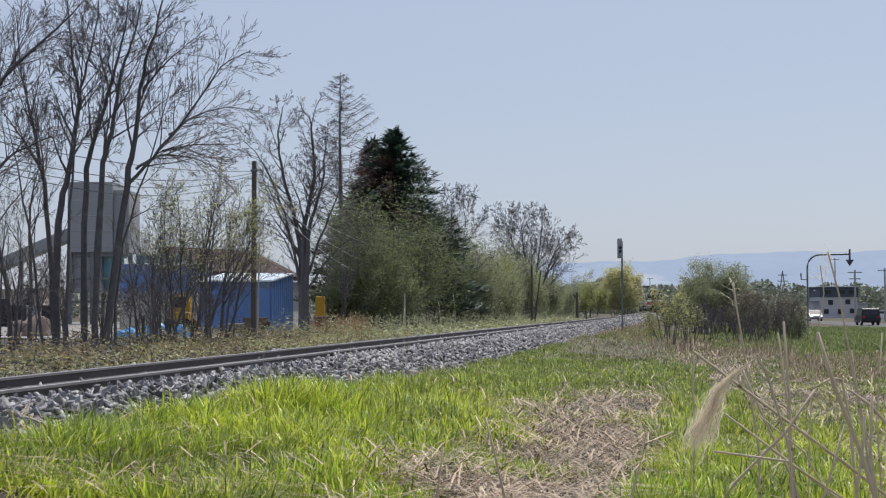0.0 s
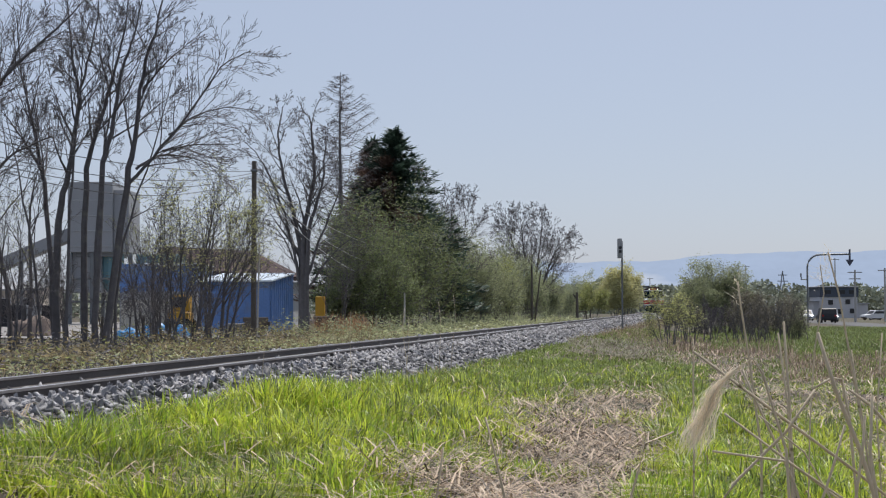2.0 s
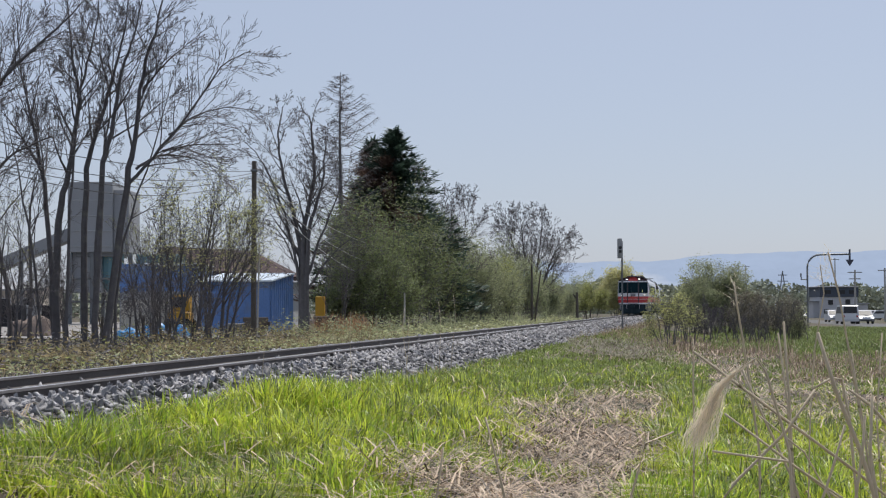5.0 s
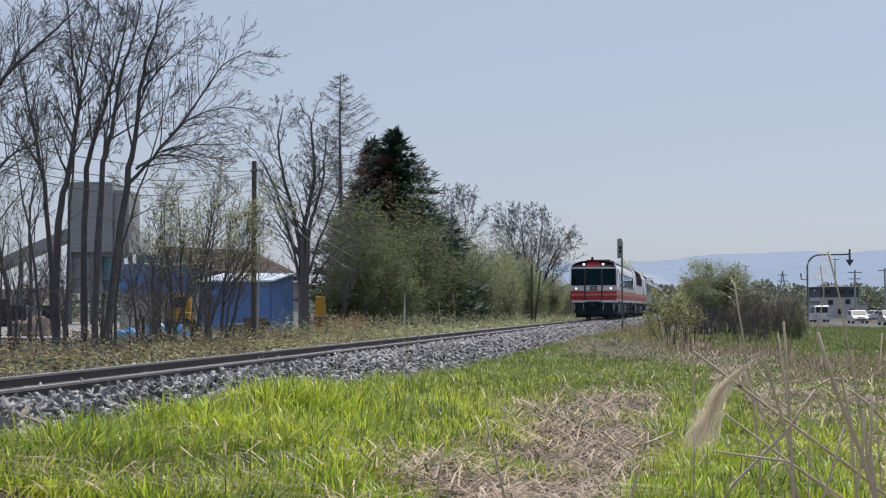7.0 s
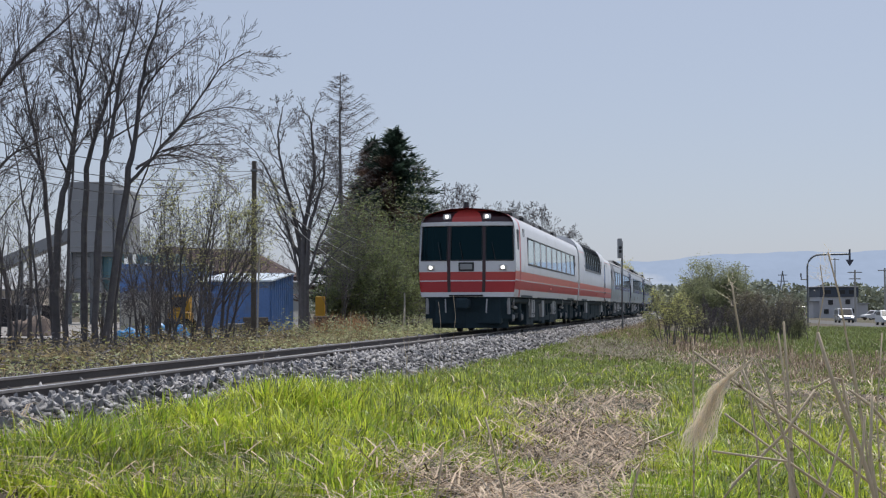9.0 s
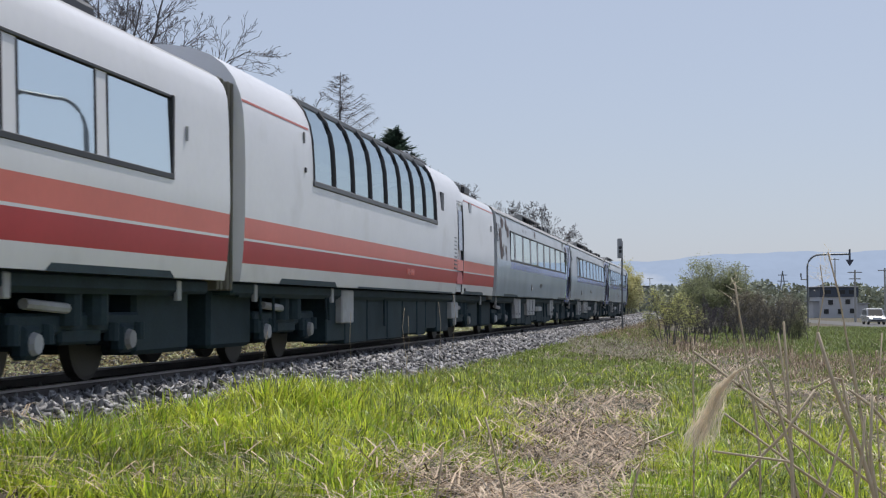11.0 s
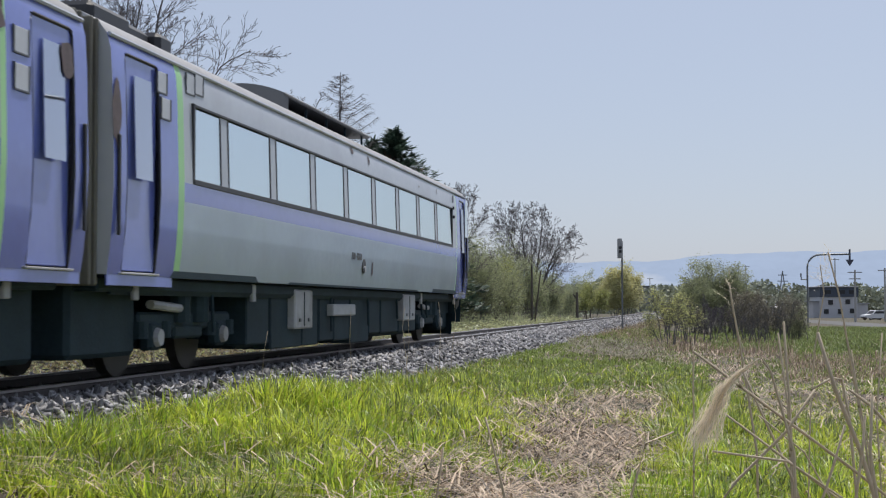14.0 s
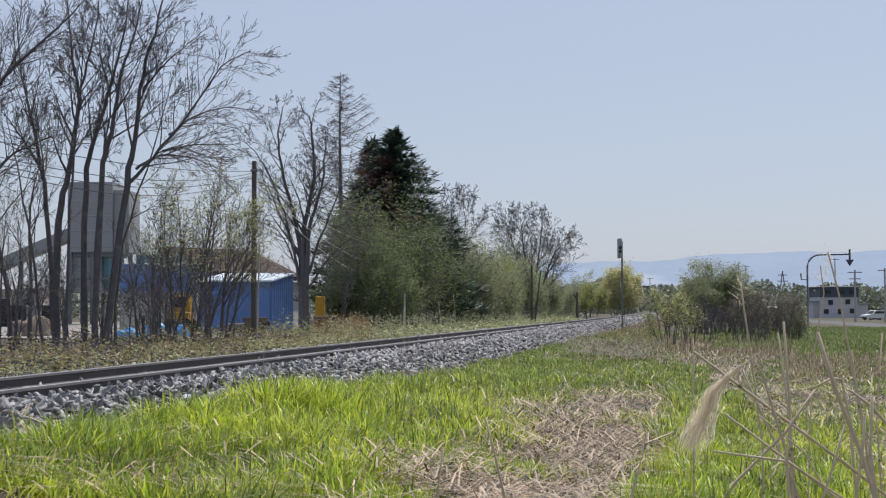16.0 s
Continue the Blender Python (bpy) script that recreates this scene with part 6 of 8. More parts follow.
def batching_tower():
    d = 110.0
    x0 = px_at(118, d)
    t = thing("batching_tower", pose(x0, d, gz(x0, d)), "tall grey batching tower with a sloping conveyor", "tower")
    Geo().box((1.75, 2.2, 8.4), (3.5, 4.4, 5.5), 0.04).ob("upper_case", M_PALEGREY, t)
    Geo().box((4.1, 2.4, 8.1), (1.2, 4.0, 4.9), 0.04).ob("side_case", M_PALEGREY, t)
    Geo().box((2.2, 2.2, 5.55), (3.2, 3.6, 0.5), 0.04).ob("deck", M_POSTMETAL, t)
    Geo().box((1.3, 2.3, 4.1), (2.4, 3.4, 3.2), 0.04).ob("lower_case", M_PALEGREY, t)
    for k in range(4):
        Geo().box((1.75, -0.03, 6.1 + 1.2 * k), (3.5, 0.06, 0.08), 0.01).ob("cladding_joint", M_WALLGREY, t)
    g = Geo()
    g.tube([(3.0, 2.0, 5.6), (3.0, 2.0, 3.6), (3.0, 2.0, 2.6)], [1.0, 1.0, 0.35], 16, True)
    g.ob("silo", M_TEAL, t)
    for x in (0.2, 1.9, 4.9):
        for y in (0.3, 4.0):
            Geo().box((x, y, 2.8), (0.28, 0.28, 5.6), 0.02).ob("leg", M_POSTMETAL, t)
    for z in (1.8, 3.6):
        Geo().box((2.5, 0.3, z), (5.0, 0.14, 0.16), 0.02).ob("brace", M_POSTMETAL, t)
    a, b = Vector((-7.5, 1.8, 3.9)), Vector((0.2, 1.8, 7.3))
    n = (b - a).normalized()
    g = Geo().box((a + b) / 2, ((b - a).length, 1.4, 0.95), 0.05, Matrix.Rotation(-math.atan2(n.z, n.x), 3, "Y"))
    g.ob("conveyor_gallery", M_PALEGREY, t)
    for f in (0.12, 0.45, 0.75):
        p = a.lerp(b, f)
        Geo().box((p.x, p.y, p.z / 2), (0.22, 0.22, p.z), 0.02).ob("conveyor_leg", M_POSTMETAL, t)
    return t


batching_tower()
d = 120.0
house = simple_building("house", "beige low building with a brown roof", px_at(-60, d), px_at(66, d), d, 8, 3.0, M_BEIGE, M_WALLGREY, 0.6)
for x in (-2.0, 0.2, 2.2):
    window_part(house, x, 0, 1.7, 1.1, 0.9)


def tarp_heap(x, y, w, h, seed, material, label, name="tarpaulin"):
    """A heap under a crumpled sheet."""
    r = random.Random(seed)
    g = Geo()
    n, m = 14, 9
    for i in range(n + 1):
        for j in range(m + 1):
            u, v = i / n * 2 - 1, j / m * 2 - 1
            q = max(0.0, 1 - (abs(u) ** 2.4 + abs(v) ** 2.4))
            g.v.append((u * w / 2 * (1 + 0.05 * r.gauss(0, 1)), v * w / 3, h * q ** 0.5 * (0.85 + 0.15 * math.sin(5 * u + 3 * v)) + 0.03 * r.gauss(0, 1) * (q > 0)))
    for i in range(n):
        for j in range(m):
            k = i * (m + 1) + j
            g.f.append((k, k + 1, k + m + 2, k + m + 1))
            g.m.append(0)
    o = g.ob(name, material, smooth=True)
    o.matrix_basis = pose(x, y, gz(x, y) - 0.02)
    return tagged(o, label, "tarpaulin" if name == "tarpaulin" else "heap")


tarp_heap(px_at(226, 56), 56, 1.1, 0.42, 1, M_TARP, "crumpled bright blue tarpaulin over a low heap")
tarp_heap(px_at(275, 57), 57, 1.2, 0.62, 2, M_TARP, "crumpled blue tarpaulin over stacked goods")
tarp_heap(px_at(312, 58), 58, 1.2, 0.58, 3, M_TARP, "crumpled blue and white tarpaulin in a yard")
tarp_heap(px_at(60, 60), 60, 2.2, 1.0, 4, M_EARTHPILE, "pinkish-brown heap of soil", "soil_mound")


def loader():
    """A small yellow machine: body, cab, boom and wheels."""
    d = 70.0
    x = px_at(320, d)
    t = thing("loader", pose(x, d, gz(x, d)), "yellow wheeled loader standing in the yard", "machine")
    Geo().box((0, 0, 0.75), (1.0, 1.6, 0.6), 0.08).ob("body", M_YELLOW, t)
    Geo().box((0.05, 0, 1.45), (0.85, 1.0, 0.85), 0.06).ob("cab", M_YELLOW, t)
    Geo().box((0.05, -0.52, 1.5), (0.6, 0.04, 0.5)).ob("cab_window", M_BLACK, t)
    for sx in (-0.35, 0.35):
        for sy in (-0.75, 0.75):
            Geo().tube([(sx, sy - 0.12, 0.36), (sx, sy + 0.12, 0.36)], [0.36, 0.36], 16, True).ob("wheel", M_TYRE, t)
    return t


loader()


def yard_box(px, d, w, h, z, material, label, name="crate", turn=0):
    o = Geo().box((0, 0, h / 2), (w, w * 0.8, h), 0.03).ob(name, material)
    x = px_at(px, d)
    o.matrix_basis = pose(x, d, gz(x, d) + z, 0, 0, turn)
    return tagged(o, label, name.replace("_", " "))


yard_box(270, 62, 0.75, 0.35, 0.0, M_WALLWHITE, "white plastic crate lying in the yard")
yard_box(567, 63, 0.42, 1.7, 0.0, M_YELLOW, "mustard-yellow equipment cabinet beside a bare tree", "cabinet")
yard_box(577, 62.0, 1.0, 0.82, 0.0, M_WOOD, "dark timber block beside a cabinet", "timber_block", 15)
yard_box(552, 61.5, 0.25, 0.7, 0.0, M_CONCRETE, "leaning grey concrete slab beside a tree", "slab", 20)
for k, px in enumerate((20, 48, 75)):
    yard_box(px, 95 + k, 1.9, 1.5, 0.0, M_CARPAINT_K if k != 1 else M_WALLGREY, "dark covered machine standing in the yard", "machine", 12 * k)


def stake(px, d, top, bottom, r, material, label, lean=0.0, arm=False):
    x = px_at(px, d)
    z0, z1 = gz(x, d) - 0.05, 0.74 + (545 - top) / 2503 * d
    t = thing("post", pose(x, d, z0), label, "post")
    h = z1 - z0
    Geo().tube([(0, 0, 0), (lean * h * 0.5, 0, h * 0.5), (lean * h, 0, h)], [r, r * 0.9, r * 0.7], 8, True).ob("shaft", material, t)
    if arm:
        Geo().tube([(0, 0, h * 0.78), (-0.35, 0, h * 0.95)], [r * 0.5, r * 0.4], 6, True).ob("arm", material, t)
        Geo().tube([(0, 0, h * 0.35), (0.75, 0, h * 0.38), (0.78, 0, 0)], [r * 0.45, r * 0.4, r * 0.4], 6, True).ob("bracket", material, t)
    return t


_x = px_at(452, 63)
_r = random.Random(452)
for i in range(4):
    for k in range(3):
        b = Geo().box((0, 0, 0.1), (1.0 + _r.uniform(-0.15, 0.15), 0.22, 0.2), 0.015).ob("timber", M_WOOD)
        b.matrix_basis = pose(_x + _r.uniform(-0.08, 0.08), 63 + 0.25 * (k - 1), gz(_x, 63) - 0.02 + 0.2 * i, 0, 0, 8 + _r.uniform(-1, 1))
        tagged(b, "dark weathered timber baulk stacked before a blue shed", "timber", group="timber stacked before the shed")
yard_box(418, 64, 0.8, 0.5, 0.0, M_POSTMETAL, "dark metal bin before a blue shed", "bin", 20)
for px, d, top in ((253, 47, 560), (300, 47, 572), (341, 46, 578), (180, 44, 560), (268, 49, 570)):
    stake(px, d, top, 0, 0.06, M_WOOD, "short dark weathered post in the undergrowth", 0.03)


def fallen_log():
    """A pale barkless log leaning in the weeds."""
    a, b = Vector((px_at(283, 48), 48.0, 0)), Vector((px_at(338, 47), 47.0, 0))
    a.z, b.z = gz(a.x, a.y) + 0.42, gz(b.x, b.y) + 0.02
    o = Geo().tube([a, a.lerp(b, 0.5), b], [0.05, 0.06, 0.065], 8, True).ob("log", M_PALEBARK, smooth=True)
    return tagged(o, "pale barkless log leaning in the undergrowth", "log")


fallen_log()
stake(716, 63, 518, 580, 0.05, M_PALEBARK, "pale barkless stake before a bush")
stake(941, 92, 470, 560, 0.09, M_WOOD, "dark charred post among trackside bushes", 0.0)
stake(945, 92, 480, 520, 0.06, M_WOOD, "dark broken timber leaning on a post", 0.12)
stake(1021, 118, 518, 565, 0.14, M_WOOD, "dark stump-like marker post beside the track", 0.0, True)
stake(455, 44, 430, 600, 0.03, M_PALEBARK, "thin pale stake in the undergrowth", 0.02)
stake(806, 90, 418, 520, 0.07, M_WOOD, "thin dark pole behind the bushes")


def road():
    """A strip along the lanes, far to near, a little above the fields."""
    g = Geo()
    rows = []
    for u in np.linspace(-3.0, 2.6, 24):
        x, y = 50.3 - 1.0 - 6.0 * u, 195 - 52 * u
        rows.append([(x - 3.6, y, gz(x - 3.6, y) + 0.02), (x + 3.6, y, gz(x + 3.6, y) + 0.02)])
    for a, b in zip(rows[:-1], rows[1:]):
        g.poly([a[0], a[1], b[1], b[0]])
    o = g.ob("road", M_ASPHALT)
    return tagged(o, "grey asphalt road crossing the fields", "road", kind="structure")


road()


def utility_pole(x, y, h, label, r=0.11):
    t = thing("utility_pole", pose(x, y, gz(x, y) - 0.1), label, "pole")
    Geo().tube([(0, 0, 0), (0, 0, h)], [r, r * 0.78], 10, True).ob("post", M_WOOD, t)
    Geo().box((0, 0, h - 0.35), (0.25, 0.25, 0.10), 0.02).ob("collar", M_POSTMETAL, t)
    return t


utility_pole(px_at(449, 52), 52, 6.7, "weathered wooden utility pole beside the track")


def signal():
    x, y = px_at(1101, 75), 75.0
    b = gz(x, y)
    t = thing("railway_signal", pose(x, y, b - 0.05), "railway signal post with a narrow backboard", "signal")
    Geo().tube([(0, 0, 0), (0, 0, 4.8)], [0.048, 0.045], 10, True).ob("post", M_POSTMETAL, t)
    case = Geo().box((-0.12, 0, 4.42), (0.22, 0.35, 1.05), 0.03).ob("lamp_case", M_WALLGREY, t)
    for z in (4.25, 4.45):
        Geo().tube([(-0.12, -0.17, z), (-0.12, -0.30, z)], [0.075, 0.085], 12, True).ob("lens_hood", M_BLACK, case)
    return t


signal()


def cable(a, b, sag, r=0.011, label="thin dark overhead cable", material=M_CABLE):
    a, b = Vector(a), Vector(b)
    pts = [a.lerp(b, k / 24) - Vector((0, 0, sag * 4 * (k / 24) * (1 - k / 24))) for k in range(25)]
    o = Geo().tube(pts, [r] * 25, 5, True).ob("cable", material)
    return tagged(o, label, "cable", "overhead cables")


def seen_at(px, py, d):
    return (px_at(px, d), d, 0.74 + (545 - py) / 2503 * d)


for k, (y0, y1, sag) in enumerate(((302, 236, 0.25), (306, 262, 0.45), (310, 275, 0.55), (314, 282, 0.7))):
    cable(seen_at(444, y0, 52), seen_at(-60, y1, 30), sag)
for y0, y1, sag in ((305, 425, 1.6), (312, 440, 2.2), (318, 442, 2.8)):
    cable(seen_at(444, y0, 52), seen_at(806, y1, 90), sag, 0.014, "sagging overhead wire coloured pale as if sunlit", M_CABLE_SUNLIT)


# ---- the house, road furniture and distance on the right ----
def white_house():
    d = 262.0
    x0, x1 = px_at(1452, d), px_at(1517, d)
    w = x1 - x0
    t = thing("house", pose((x0 + x1) / 2, d, -1.35), "white two-storey house with a dark slate-blue upper band", "house")
    Geo().box((0, 4, 2.0), (w, 8, 4.0), 0.03).ob("wall", M_WALLWHITE, t)
    Geo().box((0, 3.9, 4.9), (w + 0.3, 8.3, 1.8), 0.05).ob("upper_cladding", M_SLATE, t)
    Geo().box((-0.4, 3.9, 5.9), (w + 0.7, 8.8, 0.18), 0.04).ob("roof", M_WALLWHITE, t)
    for x, z in ((-2.4, 1.3), (0.2, 1.3), (2.4, 1.4), (-1.6, 3.0), (1.6, 3.1)):
        window_part(t, x, 0, z, 0.9, 0.9)
    for x in (-2.2, 0.4, 2.4):
        Geo().box((x, -0.27, 4.9), (1.3, 0.03, 0.75), 0.005).ob("upper_pane", M_BLACK, t)
    Geo().box((w / 2 + 1.1, 3.5, 1.35), (2.2, 5, 2.7), 0.03).ob("annex_wall", M_WALLWHITE, t)
    Geo().box((w / 2 + 1.1, 3.3, 2.8), (2.6, 5.6, 0.2), 0.03).ob("annex_roof", M_WALLGREY, t)
    Geo().box((-w / 2 - 0.5, 3.5, 1.6), (1.1, 4, 3.0), 0.03).ob("porch_wall", M_WALLWHITE, t)
    Geo().box((-w / 2 - 0.7, 3.3, 3.2), (1.8, 4.6, 0.16), 0.03).ob("porch_roof", M_WALLGREY, t)
    return t


white_house()


def arrow_sign():
    """A snow-marker mast whose bent arm carries a downward arrow over the road edge."""
    d = 128.0
    x = px_at(1429, d)
    t = thing("road_marker", pose(x, d, -1.15), "curved steel road mast with a hanging dark arrow", "road sign")
    pts = [(0, 0, 0), (0, 0, 5.5)]
    for k in range(1, 7):
        a = k / 6 * math.pi / 2
        pts.append((1.15 * (1 - math.cos(a)), 0, 5.5 + 1.15 * math.sin(a)))
    pts.append((3.85, 0, 6.7))
    Geo().tube(pts, [0.085] * len(pts), 8, True).ob("mast", M_POSTMETAL, t)
    g = Geo()
    g.box((3.85, 0, 6.65), (0.17, 0.05, 1.0), 0.01)
    g.poly([(3.47, -0.03, 6.2), (4.23, -0.03, 6.2), (3.85, -0.03, 5.6)])
    g.poly([(3.47, 0.03, 6.2), (4.23, 0.03, 6.2), (3.85, 0.03, 5.6)])
    g.ob("arrow", M_ARROW, t)
    Geo().tube([(0, 0, 4.4), (-0.55, 0, 4.4), (-0.6, 0, 4.95)], [0.05, 0.05, 0.08], 8, True).ob("side_bracket", M_POSTMETAL, t)
    return t


arrow_sign()


def crossarm_pole(px, d, top, label, arms=2):
    x = px_at(px, d)
    h = (545 - top) / 2503 * d + 0.74 + 1.3
    t = thing("utility_pole", pose(x, d, -1.3), label, "pole", "distant poles")
    Geo().tube([(0, 0, 0), (0, 0, h)], [0.16, 0.11], 8, True).ob("post", M_CONCRETE, t)
    for k in range(arms):
        Geo().box((0, 0, h - 0.3 - 0.8 * k), (1.8 - 0.4 * k, 0.1, 0.12), 0.02).ob("crossarm", M_POSTMETAL, t)
    return t


crossarm_pole(1513, 175, 479, "grey concrete utility pole with crossarms near a road")
crossarm_pole(1320, 330, 470, "distant grey utility pole above woods", 1)
crossarm_pole(1478, 290, 458, "distant slim utility pole beside a house", 1)
crossarm_pole(1290, 330, 474, "distant grey utility pole above bushes", 2)
crossarm_pole(1566, 190, 476, "grey concrete utility pole near a road", 1)
crossarm_pole(1150, 420, 492, "distant slim pole beside the line", 1)


def pylon(px, d, h):
    t = thing("pylon", pose(px_at(px, d), d, -1.3), "distant grey lattice pylon above woods", "pylon")
    for sx in (-1, 1):
        Geo().tube([(sx * h * 0.13, 0, 0), (0.02 * sx, 0, h)], [0.35, 0.25], 5, True).ob("leg", M_POSTMETAL, t)
    for f in (0.3, 0.55, 0.75, 0.9):
        w = h * 0.13 * (1 - f) + (h * 0.10 if f > 0.7 else 0)
        Geo().box((0, 0, h * f), (2 * w, 0.4, 0.4)).ob("brace", M_POSTMETAL, t)
    return t


pylon(1385, 700, 20)


def low_shed(px0, px1, d, top, wall, roof, label):
    h = (545 - top) / 2503 * d + 0.74 + 1.3
    return simple_building("farm_shed", label, px_at(px0, d), px_at(px1, d), d, 8, h, wall, roof, 0, base=-1.3, category="shed")


low_shed(1130, 1158, 330, 508, M_WALLGREY, M_SLATE, "distant dark-roofed farm shed")
low_shed(1290, 1306, 300, 494, M_WALLGREY, M_SLATE, "distant grey hut among the trees")


def road_place(px, lane):
    """Where the road crosses a bearing; lane 0 comes nearer, lane 1 leads away."""
    k = (px - 784) / 2503
    x0 = 50.3 - 2.2 * lane
    u = (k * 195 - x0) / (52 * k - 6.0)
    return x0 - 6.0 * u, 195 - 52 * u


def vehicle(kind, paint, label, lit):
    """A motor car along x: rounded body, glasshouse, wheels and lamps."""
    ln, w, h, bonnet, tail = {"sedan": (4.3, 1.7, 1.48, 1.1, 0.5), "suv": (4.2, 1.75, 1.66, 0.95, 0.15), "van": (4.7, 1.75, 1.98, 0.45, 0.06)}[kind]
    t = thing("car" if kind != "van" else "van", pose(0, 0, 0), label, "car" if kind != "van" else "van", "vehicles on the road")
    waist = 0.92 if kind != "van" else 1.05

    def hull(pts, inset, name, mat_, par):
        g = Geo()
        n = len(pts)
        for s, q in ((-1, 0.0), (-1, 1.0), (1, 1.0), (1, 0.0)):
            g.v += [(x, s * (w / 2 - (inset if q == 0 else 0) - (0.10 * max(0, z - waist) if True else 0)), z) if q else (x * 0.97, s * (w / 2 - 0.09 - 0.10 * max(0, z - waist)), z) for x, z in pts]
        order = [1, 2]
        for k in range(n):
            m = (k + 1) % n
            g.f.append((n + k, n + m, 2 * n + m, 2 * n + k))
            g.m.append(0)
        g.f += [tuple(range(n, 2 * n)), tuple(range(2 * n, 3 * n))]
        g.m += [0, 0]
        used = g.v[n:3 * n]
        g.v, g.f = used, [tuple(i - n for i in f) for f in g.f]
        return g.ob(name, mat_, par)

    b = hull([(-ln / 2 + 0.05, 0.28), (ln / 2 - 0.08, 0.28), (ln / 2, 0.5), (ln / 2 - 0.05, 0.72), (ln / 2 - bonnet, waist), (-ln / 2 + tail, waist + 0.03), (-ln / 2 + 0.02, 0.85), (-ln / 2, 0.5)], 0, "body", paint, t)
    g0, g1 = ln / 2 - bonnet, -ln / 2 + tail
    hull([(g0 + 0.02, waist - 0.01), (g0 - 0.55, h - 0.06), (g0 - 0.75, h), (g1 + 0.25, h), (g1 + 0.1, h - 0.08), (g1, waist)], 0.05, "cabin", paint, t)
    ws = Geo()
    ws.poly([(g0 + 0.035, -w / 2 + 0.14, waist + 0.04), (g0 + 0.035, w / 2 - 0.14, waist + 0.04), (g0 - 0.50, w / 2 - 0.2, h - 0.10), (g0 - 0.50, -w / 2 + 0.2, h - 0.10)])
    ws.ob("windscreen", M_BLACK, t)
    rw = Geo()
    rw.poly([(g1 - 0.012, -w / 2 + 0.16, waist + 0.10), (g1 - 0.012, w / 2 - 0.16, waist + 0.10), (g1 + 0.085, w / 2 - 0.2, h - 0.14), (g1 + 0.085, -w / 2 + 0.2, h - 0.14)])
    rw.ob("rear_window", M_BLACK, t)
    for s in (-1, 1):
        sw = Geo()
        yb, yt = w / 2 - 0.0 + 0.004, w / 2 - 0.10 * (h - 0.14 - waist) + 0.004
        sw.poly([(g0 - 0.15, s * yb, waist + 0.06), (g1 + 0.2, s * yb, waist + 0.06), (g1 + 0.3, s * yt, h - 0.14), (g0 - 0.62, s * yt, h - 0.14)])
        sw.ob("side_window", M_BLACK, t)
        Geo().box((ln / 2 - 0.06, s * (w / 2 - 0.25), 0.66), (0.10, 0.32, 0.15), 0.03).ob("headlight", M_CARLAMP if lit else M_CHROME, b)
        Geo().box((-ln / 2 + 0.03, s * (w / 2 - 0.18), 0.82), (0.08, 0.2, 0.2), 0.03).ob("tail_light", M_TAIL, b)
        for x in (ln / 2 - 0.8, -ln / 2 + 0.8):
            wh = Geo().tube([(x, s * (w / 2 - 0.2), 0.31), (x, s * (w / 2 - 0.005), 0.31)], [0.31, 0.30], 18, True).ob("wheel", M_TYRE, t)
            Geo().tube([(x, s * (w / 2 - 0.05), 0.31), (x, s * (w / 2 + 0.006), 0.31)], [0.18, 0.17], 12, True).ob("rim", M_CHROME, wh)
    Geo().box((ln / 2 - 0.02, 0, 0.42), (0.06, w * 0.7, 0.12), 0.02).ob("grille", M_BLACK, b)
    return t


def vehicle_rows(lane, marks):
    """Rows for walk(): seconds and bearings along one lane."""
    ts, ps = [m[0] for m in marks], [m[1] for m in marks]
    heading = math.degrees(math.atan2(-52.0, -6.0)) if lane == 0 else math.degrees(math.atan2(52.0, 6.0))
    rows = []
    for t in np.arange(0, 16.01, 0.5):
        x, y = road_place(float(np.interp(t, ts, ps)), lane)
        rows.append((float(t), pose(x, y, gz(x, y) + 0.03, 0, 0, heading)))
    return rows


VEHICLES = [
    (vehicle("suv", M_CARPAINT_K, "black sport utility car driving away along the road", False), 1, [(0, 1534), (0.6, 1511), (1.2, 1491), (1.8, 1468), (2.4, 1450), (3.0, 1437), (5, 1405), (9, 1375), (16, 1362)]),
    (vehicle("sedan", M_CARPAINT_S, "silver car with bright headlights coming along the road", True), 0, [(0, 1440), (0.6, 1447), (1.2, 1455), (2.4, 1473), (3.6, 1496), (6.3, 1555), (8, 1600), (10, 1680), (16, 1780)]),
    (vehicle("sedan", M_CARPAINT_W, "white car with headlights coming along the road", True), 0, [(0, 1400), (1.8, 1422), (3.6, 1447), (4.2, 1458), (6.3, 1502), (7, 1517), (7.5, 1532), (8.5, 1555), (10, 1600), (12, 1680), (16, 1760)]),
    (vehicle("suv", M_CARPAINT_S, "silver sport utility car coming along the road", True), 0, [(0, 1366), (4, 1395), (6, 1430), (7.5, 1462), (8, 1470), (8.5, 1481), (9.2, 1498), (11.3, 1553), (12.2, 1585), (14, 1660), (16, 1740)]),
    (vehicle("van", M_CARPAINT_W, "white van driving away along the road", False), 1, [(0, 1660), (1.5, 1610), (3.0, 1562), (3.6, 1543), (4.2, 1521), (6.3, 1460), (7, 1449), (7.5, 1437), (8.5, 1415), (11, 1385), (16, 1366)]),
]
for px, d, rz, lab in ((1548, 215, 200, "white car parked beside a house"), (1563, 225, 185, "white car parked behind a house")):
    p = vehicle("sedan", M_CARPAINT_W, lab, False)
    p.matrix_basis = pose(px_at(px, d), d, gz(px_at(px, d), d), 0, 0, rz)


# ---- dry reeds close to the camera ----
def at_view(px, py, d):
    return Vector((px_at(px, d), d, 0.74 + (545 - py) / 2503 * d))


